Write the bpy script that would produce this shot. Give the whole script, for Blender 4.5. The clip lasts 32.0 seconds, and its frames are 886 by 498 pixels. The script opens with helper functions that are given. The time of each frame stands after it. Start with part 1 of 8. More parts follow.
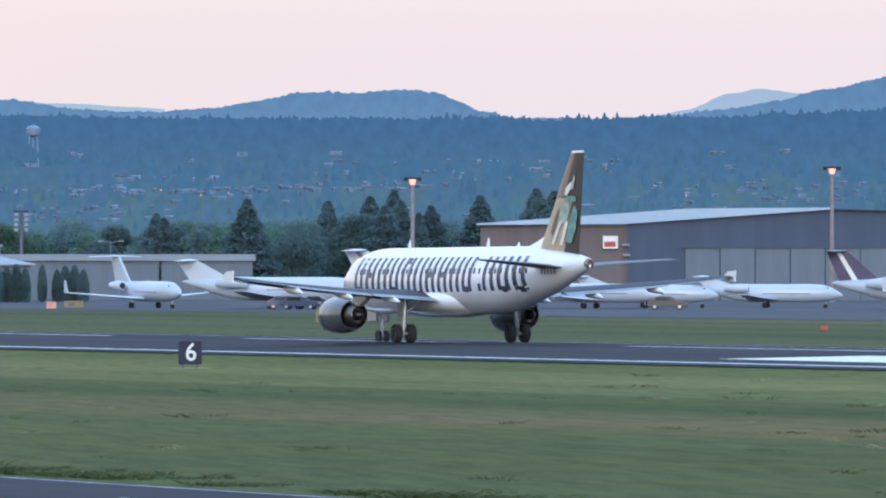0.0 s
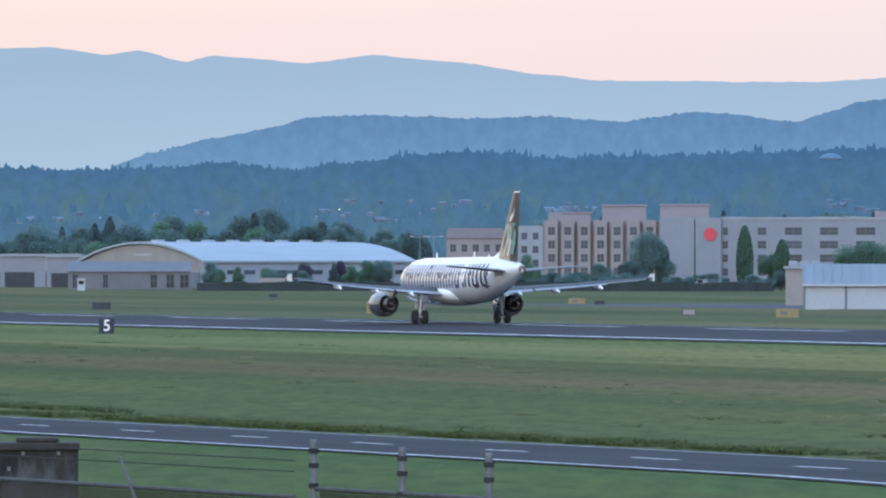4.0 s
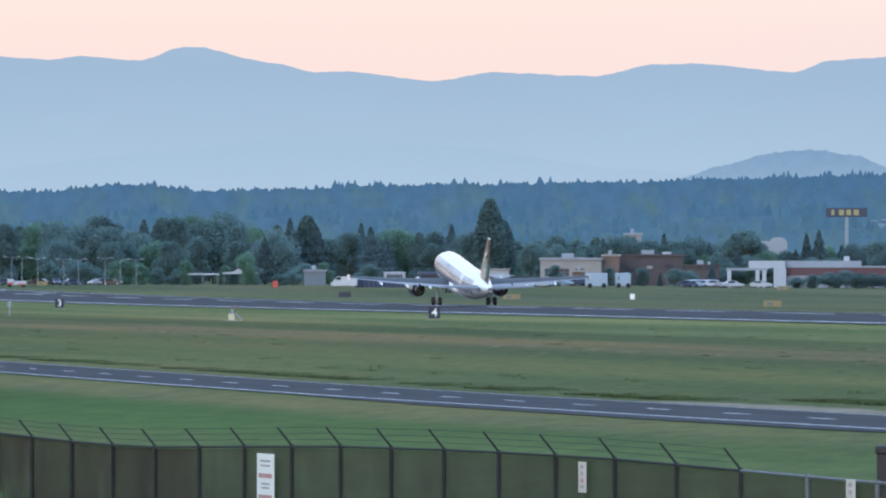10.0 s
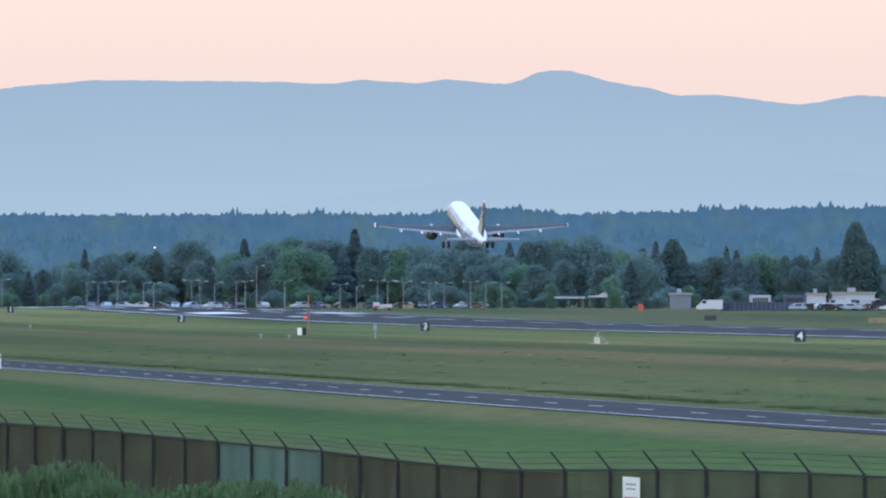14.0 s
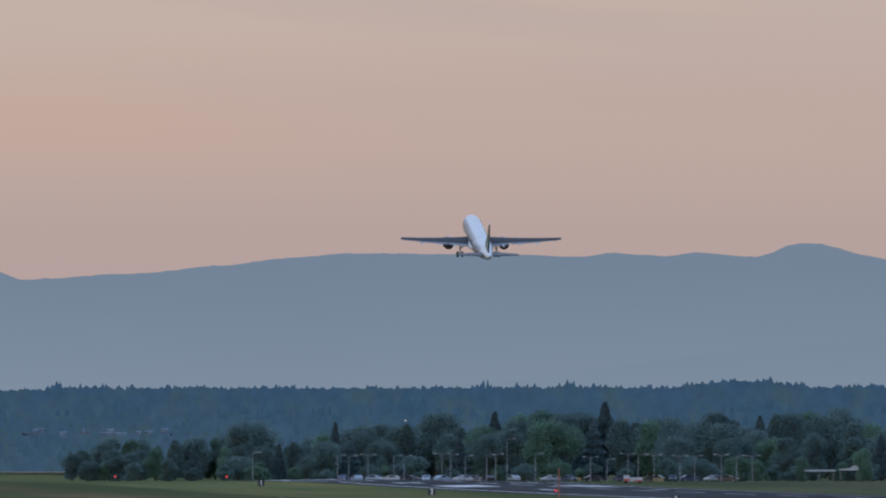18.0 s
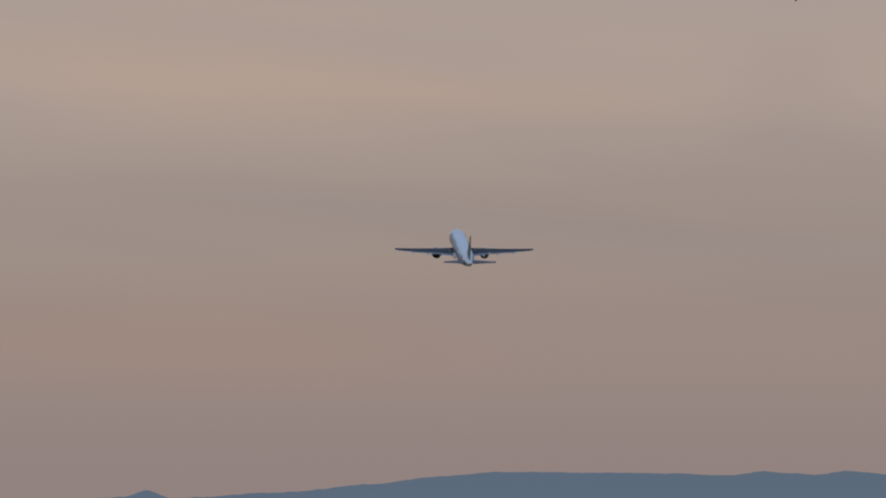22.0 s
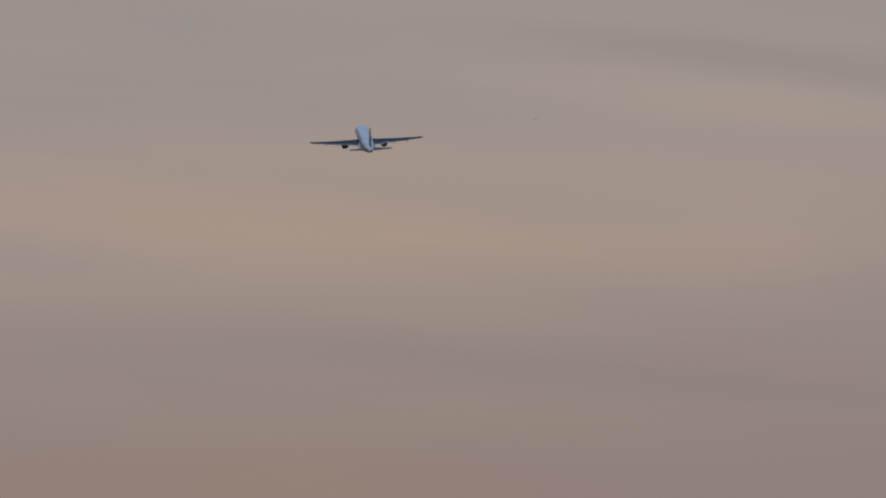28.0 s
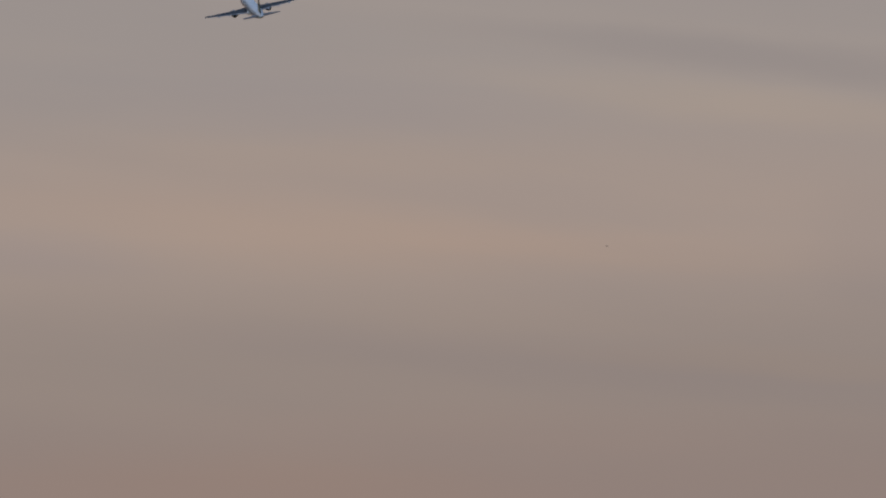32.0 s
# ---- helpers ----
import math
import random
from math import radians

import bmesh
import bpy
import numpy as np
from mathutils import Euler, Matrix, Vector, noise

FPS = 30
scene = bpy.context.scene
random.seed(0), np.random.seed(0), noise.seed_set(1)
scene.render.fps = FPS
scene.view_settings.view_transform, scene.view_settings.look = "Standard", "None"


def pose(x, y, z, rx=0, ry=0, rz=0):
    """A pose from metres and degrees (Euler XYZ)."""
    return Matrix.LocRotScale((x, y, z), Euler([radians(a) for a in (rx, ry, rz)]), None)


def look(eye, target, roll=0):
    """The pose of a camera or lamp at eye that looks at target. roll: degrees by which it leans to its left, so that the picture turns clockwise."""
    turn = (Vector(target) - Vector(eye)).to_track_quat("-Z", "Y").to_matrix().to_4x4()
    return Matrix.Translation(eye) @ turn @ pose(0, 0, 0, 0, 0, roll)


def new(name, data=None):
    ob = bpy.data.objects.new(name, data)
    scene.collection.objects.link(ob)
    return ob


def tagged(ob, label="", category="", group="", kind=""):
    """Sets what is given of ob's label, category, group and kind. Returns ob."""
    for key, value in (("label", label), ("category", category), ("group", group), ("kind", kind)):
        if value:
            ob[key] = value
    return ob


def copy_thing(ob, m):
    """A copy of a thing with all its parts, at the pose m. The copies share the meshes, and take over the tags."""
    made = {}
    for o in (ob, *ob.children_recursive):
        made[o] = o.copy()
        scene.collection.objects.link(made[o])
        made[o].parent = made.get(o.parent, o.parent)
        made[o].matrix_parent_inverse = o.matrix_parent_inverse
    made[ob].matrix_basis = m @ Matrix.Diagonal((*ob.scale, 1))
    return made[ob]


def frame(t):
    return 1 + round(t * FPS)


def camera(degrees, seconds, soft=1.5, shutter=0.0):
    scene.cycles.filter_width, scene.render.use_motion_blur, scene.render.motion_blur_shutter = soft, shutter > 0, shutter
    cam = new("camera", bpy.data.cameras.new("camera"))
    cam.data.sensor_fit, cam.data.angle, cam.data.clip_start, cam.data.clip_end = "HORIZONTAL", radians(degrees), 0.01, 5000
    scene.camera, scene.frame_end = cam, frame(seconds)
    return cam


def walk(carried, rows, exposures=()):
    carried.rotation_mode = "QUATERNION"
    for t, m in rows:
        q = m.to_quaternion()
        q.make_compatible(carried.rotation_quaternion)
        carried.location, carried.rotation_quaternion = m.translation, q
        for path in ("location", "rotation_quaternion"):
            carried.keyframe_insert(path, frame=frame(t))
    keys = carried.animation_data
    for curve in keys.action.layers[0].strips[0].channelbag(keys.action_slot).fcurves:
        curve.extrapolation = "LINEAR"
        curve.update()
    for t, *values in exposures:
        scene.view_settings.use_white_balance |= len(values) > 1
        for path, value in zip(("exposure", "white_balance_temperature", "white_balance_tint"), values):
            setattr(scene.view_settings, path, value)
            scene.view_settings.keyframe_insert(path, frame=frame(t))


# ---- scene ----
CAMERA = [  # seconds, bearing to the right of the runway's line, rise (degrees)
    (0.0, 22.713, 0.046), (0.5, 21.541, 0.055), (1.0, 20.465, 0.063), (1.5, 19.481, 0.067), (2.0, 18.585, 0.072),
    (2.5, 17.715, 0.074), (3.0, 16.895, 0.077), (3.5, 16.133, 0.080), (4.0, 15.439, 0.086), (4.5, 14.795, 0.088),
    (6.5, 12.678, 0.094), (7.0, 12.211, 0.096), (7.5, 11.778, 0.097), (8.0, 11.357, 0.098), (8.5, 10.982, 0.101),
    (9.0, 10.611, 0.101), (9.5, 10.255, 0.101), (10.0, 9.931, 0.105), (10.5, 9.622, 0.105), (11.0, 9.326, 0.109),
    (11.5, 9.054, 0.110), (12.0, 8.814, 0.114), (12.5, 8.578, 0.118), (13.0, 8.345, 0.130), (13.5, 8.097, 0.173),
    (14.0, 7.867, 0.237), (14.5, 7.652, 0.295), (16.5, 6.928, 0.784), (17.0, 6.734, 0.932), (17.5, 6.587, 1.072),
    (18.0, 6.453, 1.214), (19.0, 6.171, 1.517), (20.0, 5.946, 1.814), (21.0, 5.760, 2.146), (22.0, 5.608, 2.448),
    (22.5, 5.530, 2.590), (23, 5.454, 2.723), (23.5, 5.381, 2.857), (24, 5.311, 2.978), (24.5, 5.243, 3.095),
    (25, 5.187, 3.184), (25.5, 5.149, 3.249), (27.5, 5.104, 3.299), (28, 5.102, 3.302), (32.0, 5.102, 3.302),
]
EYE = (0.0, 0.0, 5.8)
BEAR, TICK = 0.1852, 1 / 17957.0  # bearings below are counted in ticks from this line


def aim(turn, rise):
    return pose(*EYE, 90 + rise, 0, -turn)


cam = camera(5.0, 32.0, soft=2.1)
walk(cam, [(t, aim(a, b)) for t, a, b in CAMERA],
     [(t, e, 6500 + 130 * w, 10 + 4 * w) for t, e, w in (
         (0, 0.10, 0), (13.5, 0.09, 0), (14.5, -0.06, 0.2), (16.5, -0.57, 1), (17.0, -0.74, 1), (18.0, -1.04, 1), (19.0, -1.31, 1), (20.0, -1.47, 0.7), (21.0, -1.60, 0.4),
         (23.0, -1.78, 0.5), (25.0, -1.88, 0.6), (32.0, -1.91, 0.6))])

# ---- sky, sun ----
SUN_TURN, SUN_RISE = 205.0, 13.0  # degrees clockwise from +y, and above the ground


def make_world():
    world = bpy.data.worlds.new("dusk_sky")
    scene.world = world
    world.use_nodes = True
    nt = world.node_tree
    n, l = nt.nodes, nt.links
    bg = n["Background"]
    co = n.new("ShaderNodeTexCoord")
    sep = n.new("ShaderNodeSeparateXYZ")
    l.new(co.outputs["Generated"], sep.inputs[0])
    ramp = n.new("ShaderNodeValToRGB")
    ramp.color_ramp.interpolation = "EASE"
    stops = [(0.0, (0.885, 0.725, 0.705)), (0.020, (0.925, 0.735, 0.695)), (0.034, (1.04, 0.825, 0.735)), (0.046, (1.09, 0.91, 0.81)), (0.060, (1.33, 1.09, 0.955)),
             (0.078, (1.22, 1.09, 1.02)), (0.14, (0.98, 1.10, 1.27)), (0.45, (0.82, 1.14, 1.66)), (1.0, (0.68, 1.08, 1.80))]
    els = ramp.color_ramp.elements
    while len(els) < len(stops):
        els.new(0.5)
    for e, (p, col) in zip(els, stops):
        e.position, e.color = p, (*col, 1)
    l.new(sep.outputs["Z"], ramp.inputs[0])
    # broad thin streaks of high cloud, leaning a little
    tilt = n.new("ShaderNodeMath")
    tilt.operation = "MULTIPLY_ADD"
    tilt.inputs[1].default_value = 52.0
    lean = n.new("ShaderNodeMath")
    lean.operation = "MULTIPLY"
    lean.inputs[1].default_value = 6.0
    l.new(sep.outputs["X"], lean.inputs[0])
    l.new(sep.outputs["Z"], tilt.inputs[0])
    l.new(lean.outputs[0], tilt.inputs[2])
    comb = n.new("ShaderNodeCombineXYZ")
    wide = n.new("ShaderNodeMath")
    wide.operation = "MULTIPLY"
    wide.inputs[1].default_value = 9.0
    l.new(sep.outputs["X"], wide.inputs[0])
    l.new(wide.outputs[0], comb.inputs[0])
    l.new(sep.outputs["Y"], comb.inputs[1])
    l.new(tilt.outputs[0], comb.inputs[2])
    nz = n.new("ShaderNodeTexNoise")
    nz.inputs["Scale"].default_value, nz.inputs["Detail"].default_value, nz.inputs["Roughness"].default_value = 1.5, 5, 0.5
    nz.inputs["Distortion"].default_value = 0.5
    l.new(comb.outputs[0], nz.inputs[0])
    cr = n.new("ShaderNodeValToRGB")
    cr.color_ramp.elements[0].position, cr.color_ramp.elements[0].color = 0.32, (0.965, 0.972, 0.985, 1)
    cr.color_ramp.elements[1].position, cr.color_ramp.elements[1].color = 0.68, (1.03, 1.016, 1.0, 1)
    l.new(nz.outputs[0], cr.inputs[0])
    mul = n.new("ShaderNodeMix")
    mul.data_type, mul.blend_type = "RGBA", "MULTIPLY"
    fade = n.new("ShaderNodeMapRange")
    fade.inputs[1].default_value, fade.inputs[2].default_value = 0.024, 0.05
    l.new(sep.outputs["Z"], fade.inputs[0])
    l.new(fade.outputs[0], mul.inputs[0])
    l.new(ramp.outputs[0], mul.inputs[6])
    l.new(cr.outputs[0], mul.inputs[7])
    # single long streaks: (right, down, half length, half height, lean) in ticks from the line of bearing 5.1, rise 3.3, and their tint
    wave = n.new("ShaderNodeTexNoise")
    wave.inputs["Scale"].default_value, wave.inputs["Detail"].default_value, wave.inputs["Roughness"].default_value = 3.2, 4, 0.6
    l.new(comb.outputs[0], wave.inputs[0])
    flat = n.new("ShaderNodeVectorMath")
    flat.operation = "MULTIPLY_ADD"
    flat.inputs[1].default_value, flat.inputs[2].default_value = (1 / TICK, 0, -1 / TICK), (-0.0889 / TICK, 0, 0.0576 / TICK)
    l.new(co.outputs["Generated"], flat.inputs[0])
    stir = n.new("ShaderNodeVectorMath")
    stir.operation = "MULTIPLY_ADD"
    stir.inputs[1].default_value = (0, 0, 70)
    l.new(wave.outputs["Color"], stir.inputs[0])
    l.new(flat.outputs[0], stir.inputs[2])
    lit = mul.outputs[2]
    for right, down, long, tall, lean_by, tint in (
            (560, -340, 480, 34, 6, (0.90, 0.91, 0.935)), (530, -255, 380, 32, 6.5, (1.07, 1.045, 1.0)), (-230, -35, 520, 62, 5, (1.075, 1.03, 0.985)), (-260, -160, 430, 40, 2, (1.045, 1.02, 0.99)),
            (160, 200, 560, 46, 4, (0.945, 0.955, 0.985)), (-750, 15, 190, 34, 3, (0.95, 0.965, 1.0)), (280, 0, 400, 34, 3, (1.035, 1.012, 0.99)), (120, 315, 420, 46, 1, (1.03, 1.012, 1.0)),
            (560, 200, 330, 20, 3, (1.04, 1.018, 0.99)), (-230, -270, 330, 60, 3, (0.97, 0.978, 1.0)), (760, -10, 110, 100, 0, (0.955, 0.962, 0.98)), (-330, 440, 500, 70, 2, (1.05, 1.0, 0.96))):
        at = n.new("ShaderNodeMapping")
        at.vector_type = "TEXTURE"
        at.inputs["Location"].default_value = (right, 0, down + 35)
        at.inputs["Rotation"].default_value = (0, radians(-lean_by), 0)
        at.inputs["Scale"].default_value = (long, 1e6, tall)
        l.new(stir.outputs[0], at.inputs[0])
        far = n.new("ShaderNodeVectorMath")
        far.operation = "LENGTH"
        l.new(at.outputs[0], far.inputs[0])
        edge = n.new("ShaderNodeMapRange")
        edge.interpolation_type = "SMOOTHERSTEP"
        edge.inputs[1].default_value, edge.inputs[2].default_value, edge.inputs[3].default_value, edge.inputs[4].default_value = 0.0, 1.9, 1.0, 0.0
        l.new(far.outputs["Value"], edge.inputs[0])
        tone = n.new("ShaderNodeMix")
        tone.data_type, tone.blend_type = "RGBA", "MULTIPLY"
        l.new(edge.outputs[0], tone.inputs[0])
        l.new(lit, tone.inputs[6])
        tone.inputs[7].default_value = (*tint, 1)
        lit = tone.outputs[2]
    # paler and more lilac towards the south
    side = n.new("ShaderNodeMapRange")
    side.inputs[1].default_value, side.inputs[2].default_value = 0.18, 0.38
    l.new(sep.outputs["X"], side.inputs[0])
    hue = n.new("ShaderNodeMix")
    hue.data_type, hue.blend_type = "RGBA", "MULTIPLY"
    l.new(side.outputs[0], hue.inputs[0])
    l.new(lit, hue.inputs[6])
    hue.inputs[7].default_value = (0.89, 1.0, 1.12, 1)
    l.new(hue.outputs[2], bg.inputs[0])
    bg.inputs[1].default_value = 1.0


make_world()
sun = new("sun", bpy.data.lights.new("sun", "SUN"))
sun.data.energy, sun.data.angle, sun.data.color = 1.3, radians(25), (1.0, 0.95, 0.90)
_d = Vector((math.sin(radians(SUN_TURN)) * math.cos(radians(SUN_RISE)), math.cos(radians(SUN_TURN)) * math.cos(radians(SUN_RISE)), math.sin(radians(SUN_RISE))))
sun.matrix_world = look(_d * 100, (0, 0, 0))

# ---- helpers of this scene ----


def spot(b, d):
    a = BEAR + b * TICK
    return d * math.sin(a), d * math.cos(a)


def level(p, d):
    """Height of what stands p ticks above eye level at d metres."""
    return EYE[2] + d * math.tan(p * TICK)


def lerp(x, table):
    if x <= table[0][0]:
        return table[0][1]
    for (x0, y0), (x1, y1) in zip(table, table[1:]):
        if x <= x1:
            return y0 + (y1 - y0) * (x - x0) / (x1 - x0)
    return table[-1][1]


def ground_z(x, y):
    near = lerp(y, [(150, 0.62), (230, 0.75), (355, 0.37), (430, 0.24), (840, 0.10), (1500, 0.06)])
    far = 3.7e-6 * (min(max(y - 1450, 0), 700)) ** 2
    return lerp(x, [(-6, 4.15), (2, 4.15), (14, near), (84, near), (185, far), (5000, far)])


def part(name, bm, material, parent, label="", smooth=None):
    me = bpy.data.meshes.new(name)
    bm.normal_update()
    bm.to_mesh(me)
    bm.free()
    me.materials.append(material)
    if smooth:
        me.shade_smooth()
        me.set_sharp_from_angle(angle=radians(smooth))
    ob = new(name, me)
    if parent:
        ob.parent = parent
    if label:
        ob["label"] = label
    return ob


def thing(name, label, category, m=None, group="", kind=""):
    ob = new(name)
    if m is not None:
        ob.matrix_basis = m
    return tagged(ob, label, category, group, kind)


def box(bm, x0, y0, z0, x1, y1, z1, m=None):
    vs = [bm.verts.new((x, y, z)) for x in (x0, x1) for y in (y0, y1) for z in (z0, z1)]
    for f in ((0, 1, 3, 2), (4, 6, 7, 5), (0, 4, 5, 1), (2, 3, 7, 6), (0, 2, 6, 4), (1, 5, 7, 3)):
        bm.faces.new([vs[i] for i in f])
    if m is not None:
        for v in vs:
            v.co = m @ v.co
    return vs


def B(*boxes, bevel=0.0, m=None):
    bm = bmesh.new()
    for b in boxes:
        box(bm, *b, m=m)
    if bevel:
        bmesh.ops.bevel(bm, geom=bm.edges[:], offset=bevel, segments=1, affect="EDGES")
    return bm


def rings(bm, loops, cap=True):
    """Skin a row of closed loops of points."""
    made = [[bm.verts.new(p) for p in lp] for lp in loops]
    k = len(made[0])
    for a, b in zip(made, made[1:]):
        for i in range(k):
            bm.faces.new((a[i], a[(i + 1) % k], b[(i + 1) % k], b[i]))
    if cap:
        bm.faces.new(made[0][::-1])
        bm.faces.new(made[-1])
    return made


def tube(bm, p0, p1, r0, r1=None, k=10):
    p0, p1 = Vector(p0), Vector(p1)
    r1 = r0 if r1 is None else r1
    q = (p1 - p0).to_track_quat("Z", "Y")
    rings(bm, [[p + q @ Vector((r * math.cos(a), r * math.sin(a), 0)) for a in (2 * math.pi * i / k for i in range(k))] for p, r in ((p0, r0), (p1, r1))])


def lathe(bm, axis_pts, k=24, m=None):
    """axis_pts: (y, r, z offset) along +y."""
    lp = [[Vector((r * math.cos(a), y, zc + r * math.sin(a))) for a in (2 * math.pi * i / k for i in range(k))] for y, r, zc in axis_pts]
    if m is not None:
        lp = [[m @ p for p in r] for r in lp]
    rings(bm, lp)


def fixed(bm):
    bmesh.ops.recalc_face_normals(bm, faces=bm.faces[:])
    return bm


# ---- materials ----


def mat(name, color, rough=0.6, metal=0.0, spread=0.15, scale=1.0, fine=8.0, bump=0.0, stretch=(1, 1, 1), other=None, per_object=0.0, coat=0.0, spec=0.5):
    m = bpy.data.materials.new(name)
    m.use_nodes = True
    n, l = m.node_tree.nodes, m.node_tree.links
    b = n["Principled BSDF"]
    b.inputs["Roughness"].default_value, b.inputs["Metallic"].default_value = rough, metal
    b.inputs["Coat Weight"].default_value = coat
    b.inputs["Specular IOR Level"].default_value = spec
    co = n.new("ShaderNodeTexCoord")
    mp = n.new("ShaderNodeMapping")
    mp.inputs["Scale"].default_value = stretch
    l.new(co.outputs["Object"], mp.inputs[0])
    big, small = n.new("ShaderNodeTexNoise"), n.new("ShaderNodeTexNoise")
    big.inputs["Scale"].default_value, big.inputs["Detail"].default_value = scale, 4
    small.inputs["Scale"].default_value, small.inputs["Detail"].default_value = scale * fine, 3
    l.new(mp.outputs[0], big.inputs[0])
    l.new(mp.outputs[0], small.inputs[0])
    add = n.new("ShaderNodeMath")
    add.operation = "MULTIPLY_ADD"
    l.new(big.outputs[0], add.inputs[0])
    add.inputs[1].default_value = 0.65
    half = n.new("ShaderNodeMath")
    half.operation = "MULTIPLY"
    half.inputs[1].default_value = 0.35
    l.new(small.outputs[0], half.inputs[0])
    l.new(half.outputs[0], add.inputs[2])
    ramp = n.new("ShaderNodeValToRGB")
    lo = [v * (1 - spread) for v in color]
    hi = other or [min(1, v * (1 + spread)) for v in color]
    ramp.color_ramp.elements[0].position, ramp.color_ramp.elements[0].color = 0.32, (*lo, 1)
    ramp.color_ramp.elements[1].position, ramp.color_ramp.elements[1].color = 0.68, (*hi, 1)
    l.new(add.outputs[0], ramp.inputs[0])
    out = ramp.outputs[0]
    if per_object:
        info = n.new("ShaderNodeObjectInfo")
        mr = n.new("ShaderNodeMapRange")
        mr.inputs[3].default_value, mr.inputs[4].default_value = 1 - per_object, 1 + per_object
        l.new(info.outputs["Random"], mr.inputs[0])
        hsv = n.new("ShaderNodeHueSaturation")
        l.new(out, hsv.inputs["Color"])
        l.new(mr.outputs[0], hsv.inputs["Value"])
        out = hsv.outputs[0]
    l.new(out, b.inputs["Base Color"])
    if bump:
        bp = n.new("ShaderNodeBump")
        bp.inputs["Strength"].default_value = bump
        bp.inputs["Distance"].default_value = 0.05
        l.new(small.outputs[0], bp.inputs["Height"])
        l.new(bp.outputs[0], b.inputs["Normal"])
    return m


def glow(name, color, strength):
    m = bpy.data.materials.new(name)
    m.use_nodes = True
    b = m.node_tree.nodes["Principled BSDF"]
    b.inputs["Base Color"].default_value = (*[min(1, v) for v in color], 1)
    b.inputs["Emission Color"].default_value = (*color, 1)
    b.inputs["Emission Strength"].default_value = strength
    return m


def haze_glow(name, top, low, z0, z1, grain=0.04, scale=0.02, stretch=(1, 1, 2), run=False, green=None):
    """Distant hills as a glowing backdrop, with the evening haze painted into its colour."""
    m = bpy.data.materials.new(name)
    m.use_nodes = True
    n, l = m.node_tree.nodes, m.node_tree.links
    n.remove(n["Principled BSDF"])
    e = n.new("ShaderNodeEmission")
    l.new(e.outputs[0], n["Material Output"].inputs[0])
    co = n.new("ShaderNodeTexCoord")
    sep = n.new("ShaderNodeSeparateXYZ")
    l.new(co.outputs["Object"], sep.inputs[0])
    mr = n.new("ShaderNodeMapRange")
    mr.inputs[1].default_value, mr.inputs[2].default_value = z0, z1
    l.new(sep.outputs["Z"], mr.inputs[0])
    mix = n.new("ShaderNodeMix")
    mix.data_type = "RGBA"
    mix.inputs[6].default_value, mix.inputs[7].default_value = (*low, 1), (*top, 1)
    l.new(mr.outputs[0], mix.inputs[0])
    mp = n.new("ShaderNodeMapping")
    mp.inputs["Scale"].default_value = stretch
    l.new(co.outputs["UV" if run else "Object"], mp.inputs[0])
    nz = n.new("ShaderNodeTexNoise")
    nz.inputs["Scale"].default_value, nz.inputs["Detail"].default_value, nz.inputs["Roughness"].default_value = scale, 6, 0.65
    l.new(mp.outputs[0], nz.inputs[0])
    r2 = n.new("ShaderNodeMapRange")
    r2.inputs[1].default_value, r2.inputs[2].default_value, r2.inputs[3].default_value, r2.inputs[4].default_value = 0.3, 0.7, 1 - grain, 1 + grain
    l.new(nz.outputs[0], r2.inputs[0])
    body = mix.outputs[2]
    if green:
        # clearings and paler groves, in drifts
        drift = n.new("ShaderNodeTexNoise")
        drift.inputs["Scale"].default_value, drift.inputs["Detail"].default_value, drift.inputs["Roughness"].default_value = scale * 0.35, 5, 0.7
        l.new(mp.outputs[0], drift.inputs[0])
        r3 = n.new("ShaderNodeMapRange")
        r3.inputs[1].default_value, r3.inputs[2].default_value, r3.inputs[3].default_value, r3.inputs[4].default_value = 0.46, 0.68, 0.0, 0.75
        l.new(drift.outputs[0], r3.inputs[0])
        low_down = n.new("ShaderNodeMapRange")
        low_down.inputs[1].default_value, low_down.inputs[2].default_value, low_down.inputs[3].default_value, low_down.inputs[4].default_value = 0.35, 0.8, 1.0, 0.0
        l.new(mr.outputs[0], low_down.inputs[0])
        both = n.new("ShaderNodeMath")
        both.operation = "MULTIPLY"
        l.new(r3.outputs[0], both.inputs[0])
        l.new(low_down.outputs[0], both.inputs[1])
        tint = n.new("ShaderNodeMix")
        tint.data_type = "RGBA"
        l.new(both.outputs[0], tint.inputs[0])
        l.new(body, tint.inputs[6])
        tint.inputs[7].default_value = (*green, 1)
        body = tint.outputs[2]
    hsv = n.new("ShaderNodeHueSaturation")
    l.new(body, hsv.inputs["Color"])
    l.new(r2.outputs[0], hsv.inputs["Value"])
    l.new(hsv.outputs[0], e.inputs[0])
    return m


M = {}
M["asphalt"] = mat("asphalt", (0.046, 0.047, 0.052), 0.95, spread=0.28, scale=0.15, fine=30, stretch=(1, 0.06, 1), spec=0.08)
M["road_asphalt"] = mat("road_asphalt", (0.046, 0.048, 0.053), 0.95, spread=0.22, scale=0.4, fine=20, stretch=(1, 0.1, 1), spec=0.08)
M["line_paint"] = mat("line_paint", (0.72, 0.72, 0.70), 0.7, spread=0.3, scale=1.5)
M["worn_line"] = mat("worn_line", (0.36, 0.36, 0.36), 0.8, spread=0.55, scale=0.6, fine=6)
M["white_paint"] = mat("white_paint", (0.80, 0.81, 0.82), 0.2, spread=0.03, scale=0.4, coat=0.7)
M["dark_letter"] = mat("dark_letter", (0.055, 0.06, 0.11), 0.35, spread=0.2, scale=1.0)
M["tail_brown"] = mat("tail_brown", (0.034, 0.025, 0.025), 0.35, spread=0.2, scale=0.6)
